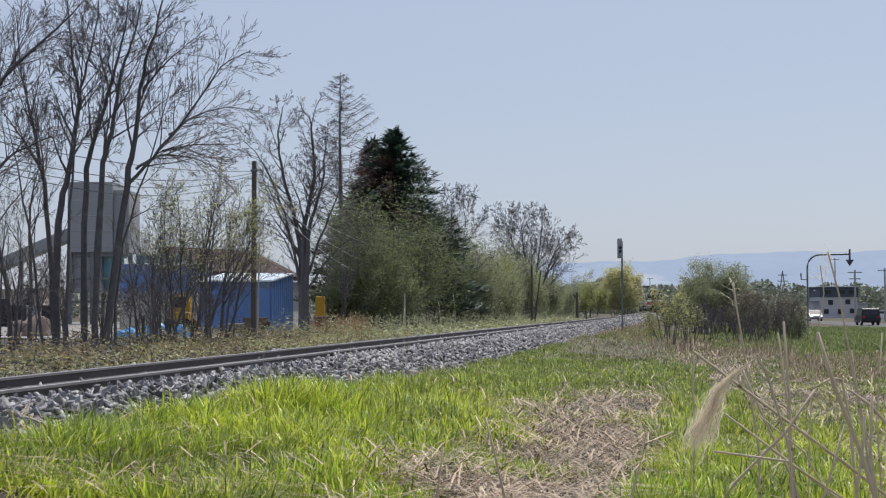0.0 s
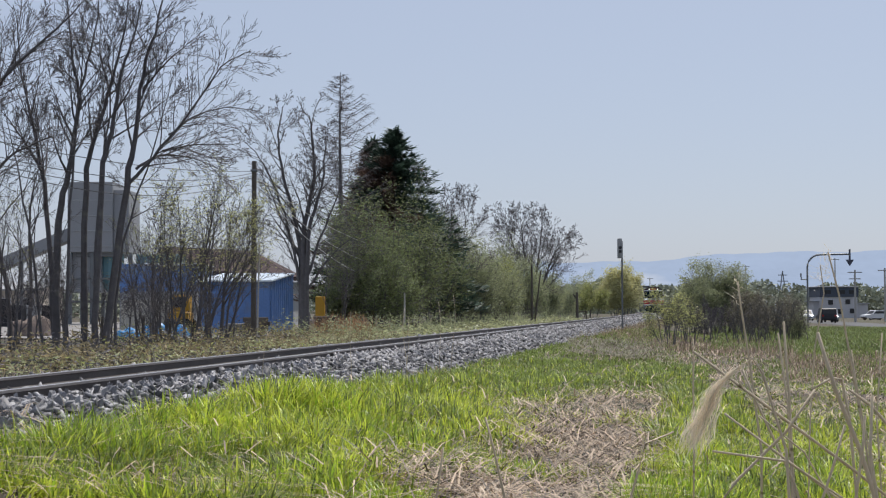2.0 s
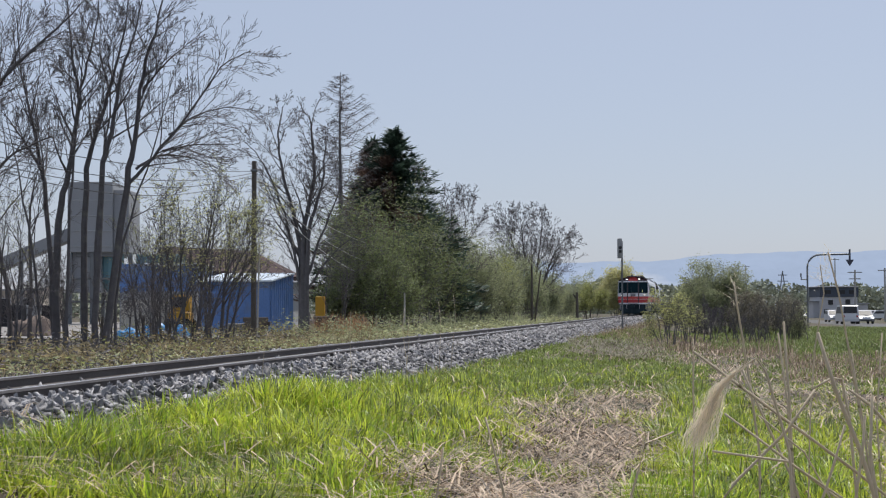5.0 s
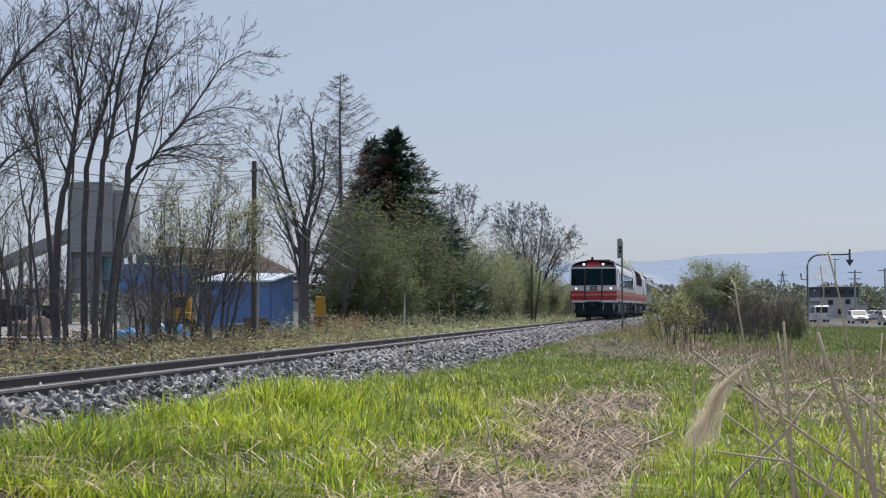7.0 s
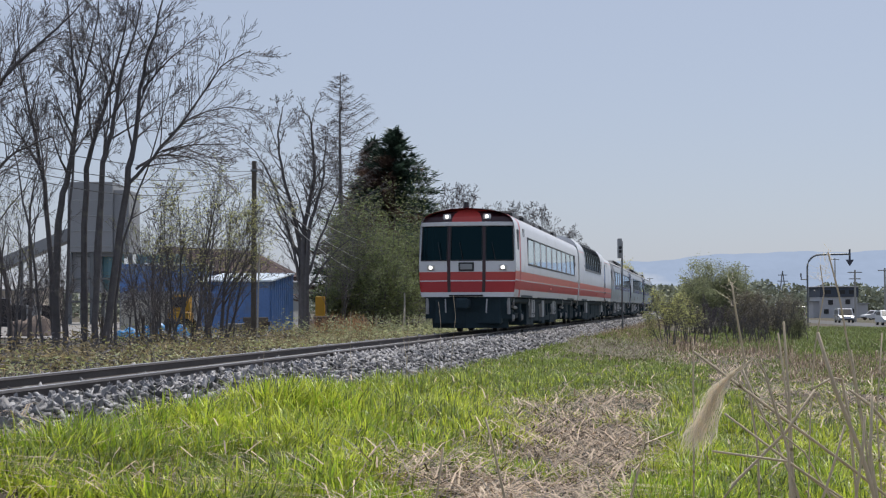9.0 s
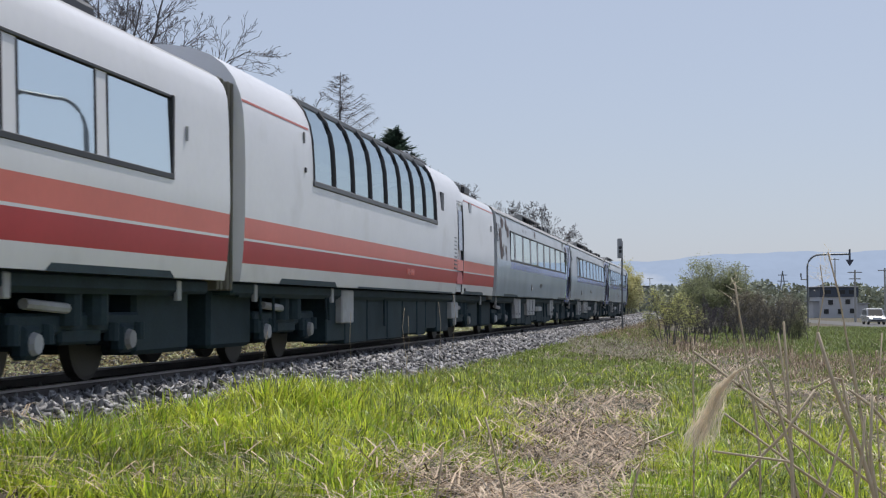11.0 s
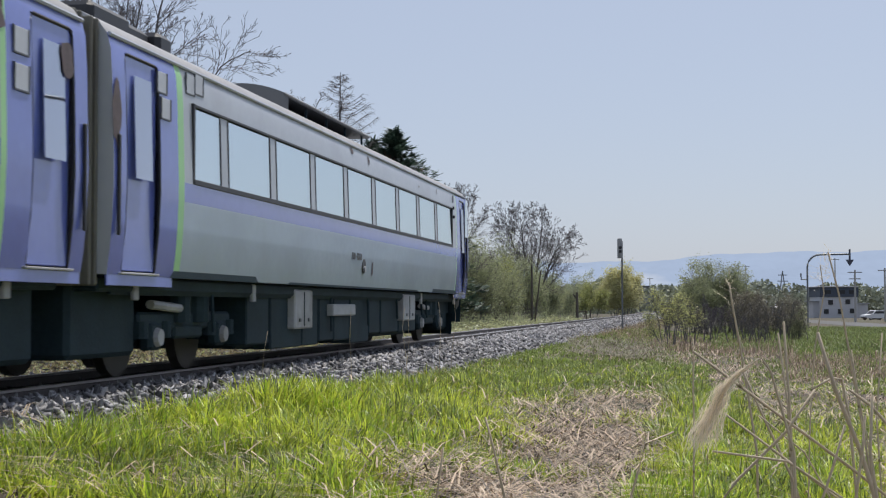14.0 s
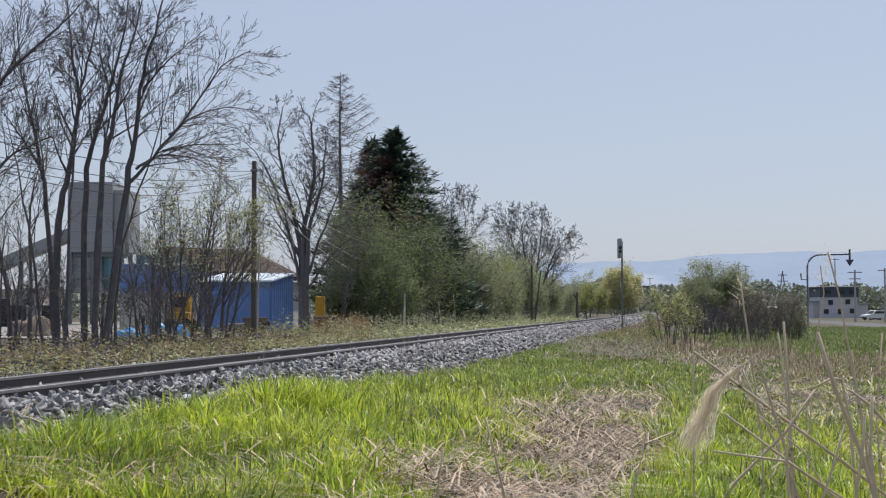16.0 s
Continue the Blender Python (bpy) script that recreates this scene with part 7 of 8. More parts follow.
def reed(d, pts, r, label="dry tan reed stalk with old nodes", head=0, sway=False, seed=1):
    """A reed rooted on the ground: stalk with nodes, and a feathery head where given."""
    places = [at_view(x, y, d + dd) for x, y, dd in pts]
    foot = places[-1]
    root = Vector((foot.x + (places[-1].x - places[-2].x) * 0.6, foot.y + 0.1, gz(foot.x, foot.y) - 0.03))
    t = thing("reed", Matrix.Translation(root), label, "reed", "dry reeds beside the path")
    line = [p - root for p in places] + [Vector((0, 0, 0))]
    stalk = Geo()
    stalk.tube(line, [r * (0.75 + 0.35 * k / (len(line) - 1)) for k in range(len(line))], 7, True)
    s = stalk.ob("stalk", M_REED, t, smooth=True)
    q = random.Random(seed)
    for a, b in zip(line[:-1], line[1:]):
        n = int((b - a).length / 0.16)
        for k in range(1, n):
            p = a.lerp(b, k / n)
            dv = (b - a).normalized() * 0.006
            Geo().tube([p - dv, p + dv], [r * 1.12, r * 1.12], 7, True).ob("node", M_SCRUB, s)
    if head:
        tip = line[0]
        v, f = [], []
        for k in range(head):
            w = Vector((q.gauss(0, 1), q.gauss(0, 0.5), q.gauss(0, 1))) * 0.012
            ln = q.uniform(0.03, 0.09)
            dv = Vector((q.uniform(-1.0, 0.5), q.gauss(0, 0.3), q.uniform(-0.7, 0.8))) * ln
            p = tip + Vector((0, 0, -0.12 * q.random())) + w
            n = len(v)
            e = Vector((0.0007, 0, 0.0003))
            v += [tuple(p - e), tuple(p + e), tuple(p + dv * 0.6 + e), tuple(p + dv), tuple(p + dv * 0.6 - e)]
            f.append((n, n + 1, n + 2, n + 4))
            f.append((n + 4, n + 2, n + 3, n + 3))
        raw = Geo()
        raw.v = v
        raw.f = [tuple(dict.fromkeys(x)) for x in f]
        raw.m = [0] * len(raw.f)
        tagged(raw.ob("seed_head", M_PLUME, t), kind="stuff")
    return t


REEDS = [
    (4.6, [(1225, 622, 0), (1390, 745, 0), (1505, 830, 0), (1580, 890, 0.1)], 0.0065, 0),
    (4.4, [(1446, 590, 0), (1476, 690, 0), (1520, 800, 0), (1546, 890, 0)], 0.0085, 0),
    (5.2, [(1386, 570, 0), (1394, 700, 0), (1402, 890, 0)], 0.006, 0),
    (5.4, [(1376, 590, 0), (1392, 720, 0), (1398, 890, 0)], 0.005, 0),
    (6.2, [(1466, 447, 0), (1484, 520, 0), (1504, 640, 0), (1530, 800, 0), (1542, 890, 0)], 0.0055, 46),
    (6.6, [(1452, 470, 0), (1458, 520, 0), (1440, 620, 0), (1430, 760, 0), (1426, 890, 0)], 0.004, 22),
    (4.8, [(1434, 690, 0), (1470, 670, 0), (1488, 672, 0), (1500, 740, 0), (1512, 890, 0)], 0.0055, 0),
    (4.5, [(1440, 690, 0), (1390, 762, 0), (1300, 850, 0.1), (1270, 890, 0.1)], 0.006, 0),
    (4.3, [(1258, 798, 0), (1390, 816, 0), (1500, 890, 0.1)], 0.005, 0),
    (4.7, [(1280, 732, 0), (1400, 822, 0), (1490, 890, 0)], 0.0055, 0),
    (4.2, [(1492, 752, 0), (1472, 820, 0), (1448, 890, 0)], 0.005, 0),
    (4.0, [(1541, 700, 0), (1536, 800, 0), (1548, 890, 0)], 0.006, 0),
    (4.1, [(1528, 735, 0), (1522, 800, 0), (1508, 890, 0)], 0.005, 0),
    (4.4, [(1500, 690, 0), (1540, 720, 0), (1600, 790, 0), (1625, 890, 0)], 0.006, 0),
    (5.0, [(1312, 655, 0), (1340, 720, 0), (1400, 850, 0), (1412, 890, 0)], 0.006, 0),
    (5.6, [(1505, 620, 0), (1516, 700, 0), (1535, 800, 0), (1540, 890, 0)], 0.004, 0),
    (5.8, [(1226, 600, 0), (1226, 640, 0), (1225, 672, 0), (1226, 760, 0)], 0.004, 0),
    (7.5, [(858, 738, 0), (872, 790, 0), (894, 890, 0)], 0.008, 0),
    (7.0, [(784, 790, 0), (778, 840, 0), (770, 890, 0)], 0.006, 0),
    (6.5, [(1190, 764, 0), (1140, 784, 0), (1128, 830, 0), (1110, 890, 0)], 0.006, 0),
    (5.5, [(1560, 590, 0), (1548, 740, 0), (1556, 890, 0)], 0.004, 0),
    (4.6, [(1340, 735, 0), (1420, 800, 0), (1470, 890, 0)], 0.004, 0),
    (22.0, [(716, 545, 0), (712, 580, 0), (719, 640, 0)], 0.011, 0),
    (21.0, [(722, 560, 0), (724, 600, 0), (720, 645, 0)], 0.009, 0),
    (19.0, [(621, 552, 0), (619, 600, 0), (622, 650, 0)], 0.009, 0),
    (15.0, [(474, 586, 0), (468, 620, 0), (464, 670, 0)], 0.008, 0),
    (24.0, [(802, 520, 0), (806, 560, 0), (800, 620, 0)], 0.011, 0),
    (23.0, [(776, 535, 0), (780, 575, 0), (778, 630, 0)], 0.010, 0),
    (12.0, [(112, 700, 0), (118, 730, 0), (120, 760, 0)], 0.007, 0),
]
for k, (d, pts, r, head) in enumerate(REEDS):
    reed(d, pts, r * (0.92 if d < 10 else 0.36), head=head, seed=400 + k)
swaying = reed(6.4, [(1297, 500, 0), (1303, 545, 0), (1312, 600, 0), (1324, 680, 0), (1340, 800, 0)], 0.0055, "tall thin dry reed swaying in the wind", 26, seed=460)


def drooping_plume():
    """A big feathery grass plume that hangs from a bent stalk."""
    d = 4.0
    top = at_view(1338, 634, d)
    foot = at_view(1420, 960, d)
    root = Vector((foot.x, foot.y, gz(foot.x, foot.y) - 0.03))
    t = thing("plume_grass", Matrix.Translation(root), "feathery tan grass plume drooping from a bent stalk", "grass", "dry reeds beside the path")
    spine = [at_view(x, y, d) - root for x, y in ((1338, 634), (1304, 656), (1274, 684), (1254, 726), (1236, 768))]
    Geo().tube([Vector((0, 0, 0)), at_view(1395, 800, d) - root, at_view(1355, 660, d) - root] + spine[:3], [0.005, 0.0045, 0.004, 0.003, 0.002, 0.001], 6, True).ob("stalk", M_REED, t)
    r = random.Random(77)
    v, f = [], []
    for k in range(800):
        u = r.random() ** 0.7 * (len(spine) - 1)
        i = min(len(spine) - 2, int(u))
        p = spine[i].lerp(spine[i + 1], u - i)
        fan = 0.12 + 0.88 * (u / (len(spine) - 1)) ** 2.2
        along = (spine[i + 1] - spine[i]).normalized()
        dv = (along * (1.3 - fan) + Vector((r.gauss(-0.35, 0.38), r.gauss(0, 0.3), -r.uniform(0.5, 1.1))) * fan).normalized() * r.uniform(0.03, 0.085)
        p = p + Vector((r.gauss(0, 0.030), r.gauss(0, 0.02), r.gauss(0, 0.012))) * fan
        e = Vector((0.0007, 0, 0.0003))
        n = len(v)
        mid = p + dv * 0.6 + Vector((r.gauss(0, .006), r.gauss(0, .006), 0))
        v += [tuple(p - e), tuple(p + e), tuple(mid + e), tuple(p + dv + e * 0.3), tuple(p + dv - e * 0.3), tuple(mid - e)]
        f += [(n, n + 1, n + 2, n + 5), (n + 5, n + 2, n + 3, n + 4)]
    tagged(raw_ob("plume", v, f, M_PLUME, t), kind="stuff")
    return t


plume = drooping_plume()


def street_lamp():
    """A curved-arm street lamp beside the field, mirrored by the train's windows."""
    x, y = 17.3, 42.8
    t = thing("street_lamp", pose(x, y, gz(x, y) - 0.05), "grey steel street lamp with a curved arm", "street lamp")
    arm = [(0, 0, 0), (0, 0, 8.6)]
    for k in range(1, 8):
        a = k / 7 * math.pi / 2
        arm.append((1.0 * (1 - math.cos(a)), 0, 8.6 + 1.25 * math.sin(a)))
    arm.append((2.2, 0, 10.15))
    turn = Matrix.Rotation(radians(-19.7), 3, "Z")
    Geo().tube([turn @ Vector(p) for p in arm], [0.09] * 2 + [0.06] * (len(arm) - 2), 8, True).ob("mast", M_POSTMETAL, t)
    Geo().box(turn @ Vector((2.55, 0, 10.13)), (0.8, 0.3, 0.16), 0.06, turn).ob("lamp_head", M_POSTMETAL, t)
    return t


street_lamp()

# ---- grass, straw and ballast stones ----
RS = np.random.RandomState(8)


def blades(name, x, y, height, width, bend, material, label, lie=0.0, seed=1, heap=0.0, way=None):
    """Curved tapering blades rooted on the ground at x, y."""
    r = np.random.RandomState(seed)
    n = len(x)
    z = ground_z(x, y) - 0.02 + heap * r.uniform(0, 1, n) ** 2 * (0.5 + 0.5 * ripple(x, y, 0.35, 3.0))
    a = r.uniform(0, 6.283, n) if way is None else way
    h = height * r.uniform(0.55, 1.25, n)
    out = np.stack([np.cos(a), np.sin(a)], 1)
    side = np.stack([-np.sin(a), np.cos(a)], 1)
    b = bend * r.uniform(0.2, 1.6, n)
    lie = np.clip(lie + ((0.3 if lie < 0.7 else 0.13) * r.normal(0, 1, n) if lie else 0.0), 0, 0.99)
    rows = []
    for f, wf in ((0.0, 1.0), (0.45, 0.85), (0.8, 0.5), (1.0, 0.06)):
        reach = h * b * f ** 1.8 + h * lie * f
        zz = z + h * (1 - lie) * f * (1 - 0.35 * b * f) + lie * 0.05 * np.sin(f * 3.1)
        for s in (-1, 1):
            rows.append(np.stack([x + out[:, 0] * reach + side[:, 0] * s * wf * width / 2, y + out[:, 1] * reach + side[:, 1] * s * wf * width / 2, zz], 1))
    v = np.stack(rows, 1).reshape(-1, 3)
    k = np.arange(n)[:, None] * 8
    f = np.concatenate([k + np.array([[2 * i, 2 * i + 1, 2 * i + 3, 2 * i + 2]]) for i in range(3)], 0)
    o = raw_ob(name, v, f, material)
    return tagged(o, label, "grass", kind="stuff")


def scatter(n, y0, y1, lo=-0.36, hi=0.36, power=1.0):
    """Places ahead of the track's right side, thinning with distance."""
    y = y0 + (y1 - y0) * RS.uniform(0, 1, n) ** power
    x = y * RS.uniform(lo, hi, n)
    return x, y


def bump01(v, lo, hi, soft):
    return np.clip((v - lo) / soft + 0.5, 0, 1) * np.clip((hi - v) / soft + 0.5, 0, 1)


def patch(x, y):
    """How green a place is, 0 to 1: lush by the ballast, straw in the hollow and on the path."""
    off, s = off_of(x, y)
    g = 0.60 + 0.16 * np.clip((y - 20) / 6, 0, 1) + 0.42 * ripple(x, y, 0.7, 4.0) + 0.30 * ripple(x, y, 2.3, 1.0)
    lush = bump01(off, 1.9, 4.2, 0.9) * np.clip((32 - y) / 10, 0, 1)
    hollow = bump01(off, 5.15, 6.25, 0.6) * np.clip((27 - y) / 6, 0, 1)
    right = bump01(off, 6.4, np.where(y < 18, 8.1, 7.5), 0.4) * np.clip((31 - y) / 6, 0, 1)
    field = bump01(off, 7.5, 30, 1.0) * bump01(y, 17, 34, 4)
    g = g - 1.5 * np.clip((10.7 - y) / 1.2, 0, 1) * np.clip((4.2 - off) / 0.6, 0, 1) * np.clip(0.25 + 0.9 * ripple(x, y, 0.45, 6.0), 0, 1)
    dry = bump01(x / np.maximum(y, 1.0), 0.145, 0.225, 0.03) * bump01(y, 37, 60, 5)
    way = np.exp(-((x - np.interp(y, [26, 29, 43, 50], [4.9, 5.6, 9.2, 11.0])) / 0.35) ** 2) * bump01(y, 24, 48, 3)
    return np.clip(g + 0.75 * lush - 0.9 * hollow * (0.75 + 0.4 * ripple(x, y, 0.6, 8.0)) + 1.1 * right - 0.2 * field - 1.2 * way - 0.8 * dry, 0, 1)


def tufts(n, each, y0, y1, spread, power):
    """Blade roots gathered in tufts, with the way each leans out of its tuft."""
    cx, cy = scatter(n, y0, y1, power=power)
    p = patch(cx, cy)
    off, s = off_of(cx, cy)
    keep = (off > 1.5) & (RS.uniform(0, 1, n) < 0.07 + 0.93 * p ** 1.3) & (RS.uniform(0, 1, n) < np.clip((off - 1.35) / 0.7, 0, 1))
    cx, cy, p = (np.repeat(v[keep], each) for v in (cx, cy, p))
    size = np.repeat(RS.uniform(0.55, 1.3, keep.sum()), each)
    dx, dy = RS.normal(0, spread, len(cx)), RS.normal(0, spread, len(cx))
    size = size * (1 + 0.15 * np.exp(-((off_of(cx, cy)[1] - 14.5) / 3.2) ** 2 - ((off_of(cx, cy)[0] - 2.5) / 1.0) ** 2))
    return cx + dx, cy + dy, np.arctan2(dy, dx) + RS.normal(0, 0.5, len(cx)), (0.095 + 0.155 * p) * size * np.clip(1.35 - cy / 45, 0.7, 1) * (0.85 + 0.35 * ripple(cx, cy, 0.55, 12.0))


x, y, a, tall = tufts(15500, 16, 8.0, 34, 0.075, 1.35)
fresh = RS.uniform(0, 1, len(x)) < 0.2 + 0.85 * np.clip((25 - y) / 10, 0, 1) * (0.6 + 0.4 * ripple(x, y, 0.8, 9.0))
deep = fresh & (RS.uniform(0, 1, len(x)) < 0.16 + 0.28 * np.clip((14.5 - y) / 5, 0, 1) + 0.25 * ripple(x, y, 1.1, 2.0))
fresh &= ~deep
old = ~fresh & ~deep
blades("grass", x[fresh], y[fresh], tall[fresh] * 0.92, 0.0125 + 0.0003 * y[fresh], 0.7, M_GRASS, "fresh bright green grass on the embankment", seed=2, way=a[fresh])
blades("grass", x[deep], y[deep], tall[deep], 0.0125 + 0.0003 * y[deep], 0.7, M_GRASS_DEEP, "deep green grass between the paler tufts", seed=15, way=a[deep])
blades("grass", x[old], y[old], tall[old], 0.011 + 0.0003 * y[old], 0.7, M_GRASS2, "darker green grass among the fresh blades", seed=12, way=a[old])
x, y = scatter(95000, 30, 80, -0.1, 0.36)
off, s = off_of(x, y)
keep = (off > 2.0) & (RS.uniform(0, 1, len(x)) < 0.16 + 0.80 * patch(x, y))
blades("grass", x[keep], y[keep], 0.13 + 0.06 * ripple(x[keep], y[keep], 1.2, 5.0), 0.030, 0.5, M_GRASS2, "green field grass mixed with dry stems", seed=3)
x, y = scatter(92000, 8.0, 40, power=1.3)
off, s = off_of(x, y)
p = patch(x, y)
keep = (off > 2.1) & (RS.uniform(0, 1, len(x)) < np.clip(1.0 - 1.05 * p, 0.06, 1) * np.clip(1.5 - y / 26, 0.22, 1))
x, y = x[keep], y[keep]
blades("dead_grass", x, y, 0.40, 0.0095 + 0.0003 * y, 0.7, M_STRAW, "matted straw-coloured dead grass", lie=0.88, seed=4, heap=0.3)
x, y = scatter(2500, 8, 32, power=1.5)
off, s = off_of(x, y)
keep = off > 2.0
blades("dead_stem", x[keep], y[keep], 0.24, 0.006, 0.6, M_STRAW, "pale dry stems standing in fresh grass", lie=0.3, seed=34)
x, y = scatter(22000, 34, 75, 0.05, 0.36)
off, s = off_of(x, y)
keep = (off > 3.0) & (RS.uniform(0, 1, len(x)) < 1.0 - 0.8 * patch(x, y))
blades("dead_grass", x[keep], y[keep], 0.24, 0.018, 0.5, M_STRAW, "dry pale grass on the field", lie=0.6, seed=14, heap=0.08)
x, y = scatter(30000, 26, 110, -0.36, 0.36)
off, s = off_of(x, y)
keep = (off < -2.2) & (off > -9)
blades("dead_grass", x[keep], y[keep], 0.45, 0.022, 0.5, M_SCRUB, "dry weeds along the far side of the track", lie=0.2, seed=5)


x, y = scatter(60000, 24, 62, -0.02, 0.165)
off, s = off_of(x, y)
keep = (off > 2.1) & (ripple(x, y, 1.7, 6.0) + 0.7 * ripple(x, y, 0.6, 3.0) > RS.uniform(-1.6, 0.6, len(x)))
blades("grass", x[keep], y[keep], 0.10, 0.020, 0.6, M_GRASS2, "short green grass on the slope", seed=41)
x, y = scatter(30000, 52, 118, 0.19, 0.36)
blades("grass", x, y, 0.22, 0.06, 0.5, M_MEADOW, "even green meadow before the road", seed=21)
x, y = scatter(5000, 44, 66, 0.13, 0.25)
keep = ripple(x, y, 1.6, 2.0) + 0.5 * ripple(x, y, 0.7, 1.0) > RS.uniform(-0.8, 1.0, len(x))
blades("dry_reed_bed", x[keep], y[keep], 0.36, 0.018, 0.4, M_PINKSTEM, "pinkish-brown dry stems round the bushes", lie=0.12, seed=22)
x, y = scatter(4500, 30, 46, 0.24, 0.36)
blades("dry_reed_bed", x, y, 0.30, 0.016, 0.5, M_PINKSTEM, "reddish-brown dead weeds on the field", lie=0.35, seed=23)


x, y = scatter(2600, 36, 52, 0.09, 0.15)
blades("brush_heap", x, y, 0.7, 0.02, 0.6, M_BRUSH, "dark cut brush lying on the slope", lie=0.86, seed=24, heap=0.22)


def verge(n, s0, s1, o0, o1, h, w, material, label, seed, lie=0.2):
    """Weeds in a strip along the track."""
    r = np.random.RandomState(seed)
    s, off = r.uniform(s0, s1, n), r.uniform(o0, o1, n)
    th = np.interp(s, _S, _TH)
    x, y = np.interp(s, _S, _X) + off * np.cos(th), np.interp(s, _S, _Y) - off * np.sin(th)
    k = ripple(x, y, 1.4, seed) + 0.6 * ripple(x, y, 0.6, seed) > r.uniform(-1, 1, n)
    return blades("weeds", x[k], y[k], h, w, 0.5, material, label, lie=lie, seed=seed)


verge(1500, 60, 150, 1.7, 4.0, 0.40, 0.022, M_PINKSTEM, "reddish-brown dead weeds along the ballast", 61)
verge(4000, 50, 150, 1.8, 4.5, 0.35, 0.022, M_SCRUB, "olive-brown weeds along the ballast", 62)
verge(2600, 57.5, 61.5, -9.6, -7.6, 1.0, 0.016, M_RUSTWEED, "rust-orange dead weeds beside the line", 64, 0.08)
verge(6500, 16, 60, -6.5, -2.6, 0.30, 0.012, M_STRAW, "pale dead stems beneath the bare trees", 63, 0.55)

x, y = RS.uniform(-4.5, 7, 16000), RS.uniform(-9, 8, 16000)
keep = off_of(x, y)[0] > 2.0
blades("grass", x[keep], y[keep], 0.2, 0.013, 0.7, M_GRASS, "fresh grass on the bank", seed=71)
x, y = RS.uniform(-4.5, 7, 9000), RS.uniform(-9, 8, 9000)
keep = off_of(x, y)[0] > 2.0
blades("dead_grass", x[keep], y[keep], 0.4, 0.011, 0.5, M_STRAW, "matted dead grass on the bank", lie=0.85, seed=72, heap=0.1)


def stone_shape(r):
    """A sharp-edged crushed stone of twelve faces or so."""
    v = np.array([(-1, -1, -1), (1, -1, -1), (1, 1, -1), (-1, 1, -1), (-1, -1, 1), (1, -1, 1), (1, 1, 1), (-1, 1, 1)], float)
    v = v * r.uniform(0.35, 1.0, (8, 3))
    return v * np.array([1.2, 0.55, 0.26]) * 0.5


STONE_F = np.array([(0, 3, 2, 1), (4, 5, 6, 7), (0, 1, 5, 4), (1, 2, 6, 5), (2, 3, 7, 6), (3, 0, 4, 7)])


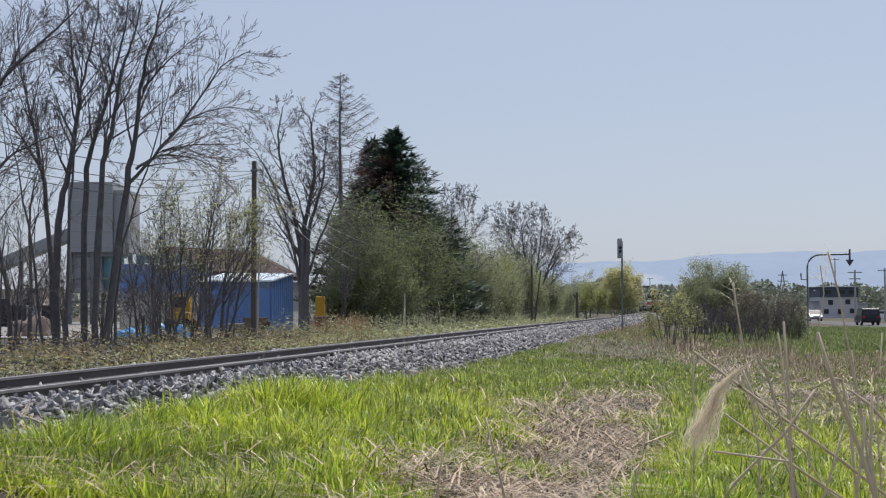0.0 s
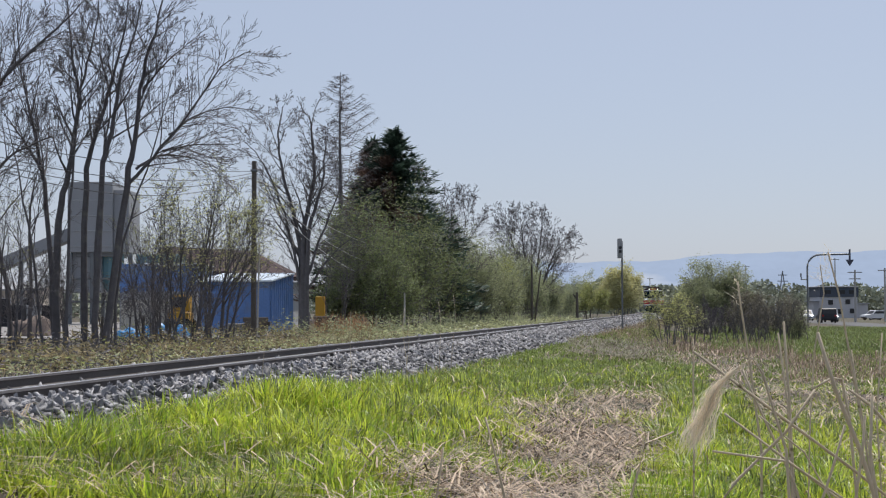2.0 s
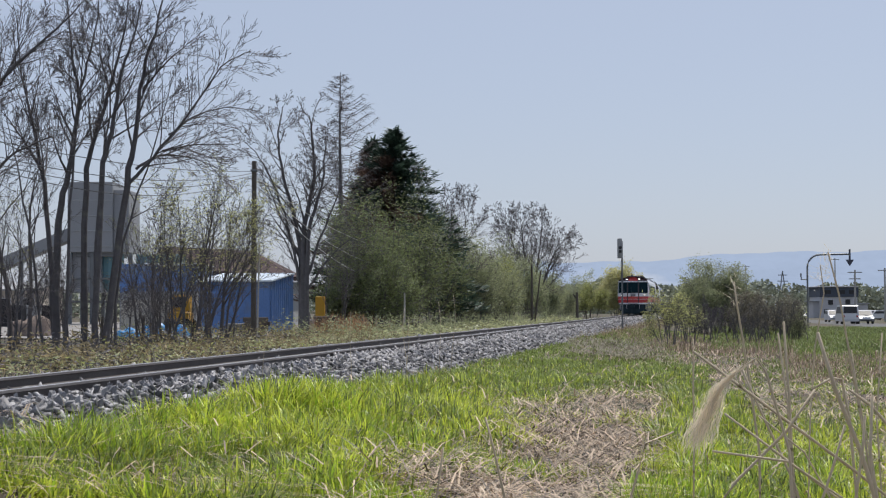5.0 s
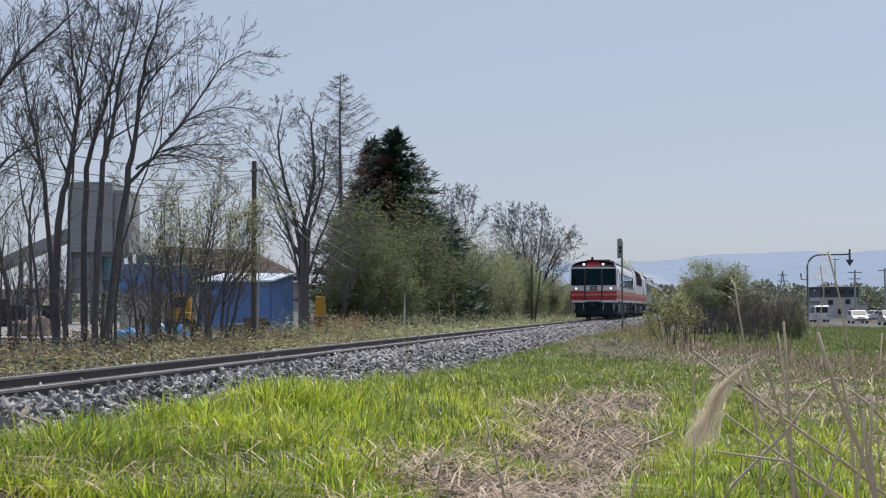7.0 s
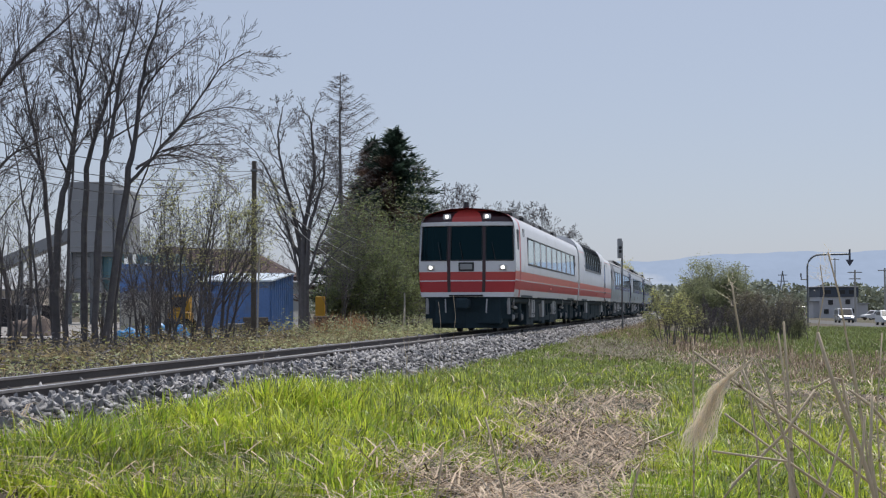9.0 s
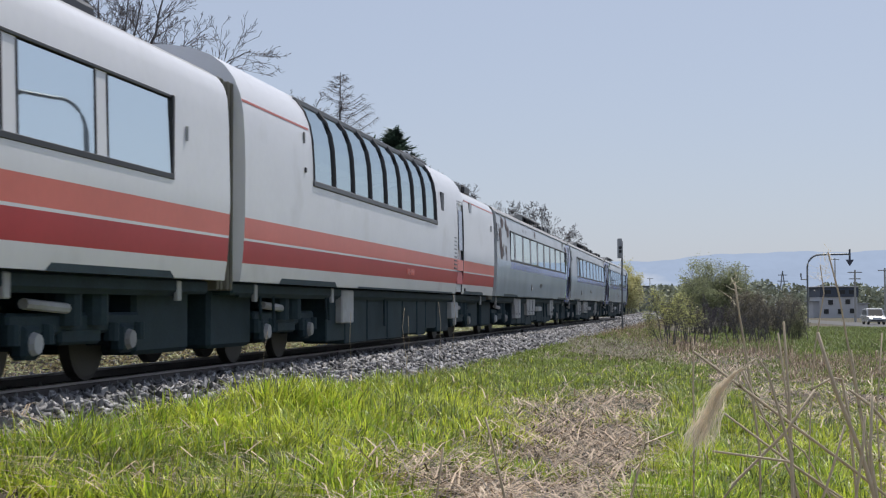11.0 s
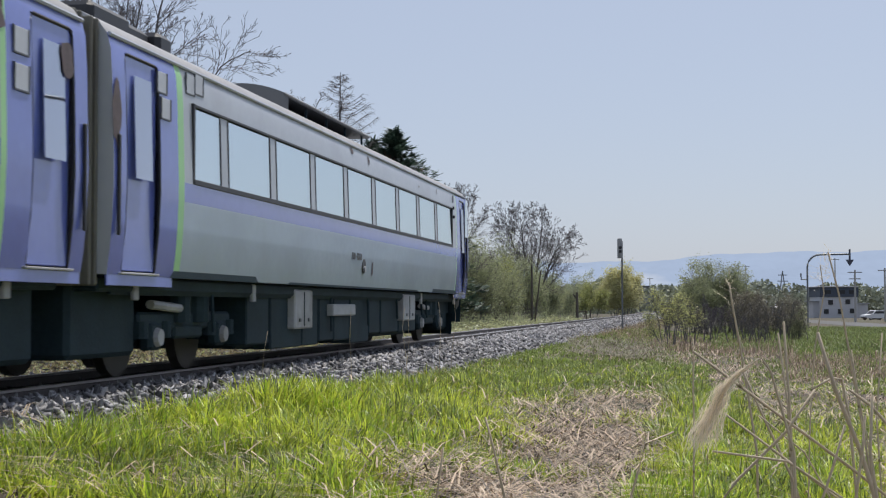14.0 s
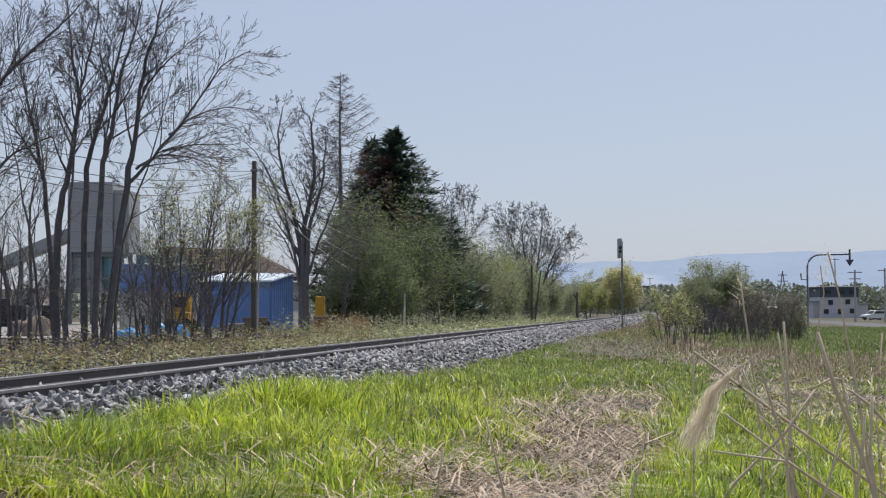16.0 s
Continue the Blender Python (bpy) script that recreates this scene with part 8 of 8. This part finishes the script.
def stones():
    r = np.random.RandomState(31)
    n = 40000
    s = np.where(r.uniform(0, 1, n) < 0.7, 6 + 64 * r.uniform(0, 1, n) ** 1.35, np.where(r.uniform(0, 1, n) < 0.72, 66 + 124 * r.uniform(0, 1, n) ** 1.2, r.uniform(-22, 6, n)))
    off = np.where(r.uniform(0, 1, n) < 0.92, r.uniform(0.66, 2.2, n), r.uniform(-0.42, 0.42, n))
    pz, po = [p[1] for p in prof], [p[0] for p in prof]
    far = r.uniform(0, 1, n) < 0.2
    off = np.where(far, r.uniform(-3.1, -0.62, n), off)
    th = np.interp(s, _S, _TH)
    c = np.stack([np.interp(s, _S, _X) + off * np.cos(th), np.interp(s, _S, _Y) - off * np.sin(th), np.interp(off, po, pz) + r.uniform(-0.02, 0.028, n)], 1)
    size = r.uniform(0.06, 0.15, n) * (1 + 0.008 * np.maximum(s, 0))
    shapes = np.stack([stone_shape(r) for _ in range(60)])[r.randint(0, 60, n)]
    q = r.normal(0, 1, (n, 4)) * np.array([1.0, 0.30, 0.30, 1.0])
    q /= np.linalg.norm(q, axis=1)[:, None]
    w, a, b, d = q.T
    R = np.stack([1 - 2 * (b * b + d * d), 2 * (a * b - w * d), 2 * (a * d + w * b), 2 * (a * b + w * d), 1 - 2 * (a * a + d * d), 2 * (b * d - w * a),
                  2 * (a * d - w * b), 2 * (b * d + w * a), 1 - 2 * (a * a + b * b)], 1).reshape(-1, 3, 3)
    v = np.einsum("nij,nkj->nki", R, shapes * size[:, None, None]) + c[:, None, :]
    f = (np.arange(n)[:, None, None] * 8 + STONE_F[None]).reshape(-1, 4)
    o = raw_ob("ballast_stones", v.reshape(-1, 3), f, M_STONE, ballast)
    tagged(o, "loose grey crushed stones", kind="stuff")
    kinds = []
    for k in range(12):
        me = bpy.data.meshes.new("stone")
        me.from_pydata([tuple(p) for p in shapes[k]], [], [tuple(q) for q in STONE_F])
        me.materials.append(M_STONE)
        kinds.append(me)
    for k in range(300):
        so, oo = r.uniform(8.5, 20), r.uniform(0.75, 1.9)
        st = new("stone", kinds[k % 12])
        st.parent = ballast
        p = on_track(so, oo, float(np.interp(oo, po, pz)) + 0.035)
        st.matrix_basis = Matrix.LocRotScale(p, Euler((r.uniform(0, 6), r.uniform(0, 6), r.uniform(0, 6))), Vector([r.uniform(0.09, 0.16)] * 3))


stones()


# ---- what moves ----
def nose_at(t):
    """Where the train's nose stands along the track."""
    u = t - 10.7687
    return -(22.99 * u - 0.1141 * u * u)


def car_pose(s0):
    """The pose of a car whose front end is at s0: its bogies stand on the rails."""
    a, b = on_track(s0 + 3.35), on_track(s0 + 17.9)
    d = b - a
    rz = math.degrees(math.atan2(d.y, d.x))
    d.normalize()
    p = a - d * 3.35
    return pose(p.x, p.y, 0.0, 0, 0, rz)


def motions():
    for k, car in enumerate(TRAIN):
        walk(car, [(t, car_pose(nose_at(t) + PITCH * k)) for t in np.arange(0, 16.01, 0.5)])
    for car, lane, marks in VEHICLES:
        walk(car, vehicle_rows(lane, marks))
    for ob, size, speed in ((swaying, 1.6, 1.3), (plume, 0.8, 1.9)):
        base = ob.matrix_basis.copy()
        walk(ob, [(t, base @ pose(0, 0, 0, 0.3 * size * math.sin(speed * 1.7 * t), size * math.sin(speed * t) * (0.6 + 0.4 * math.sin(0.37 * t + 1)), 0)) for t in np.arange(0, 16.01, 0.25)])


motions()
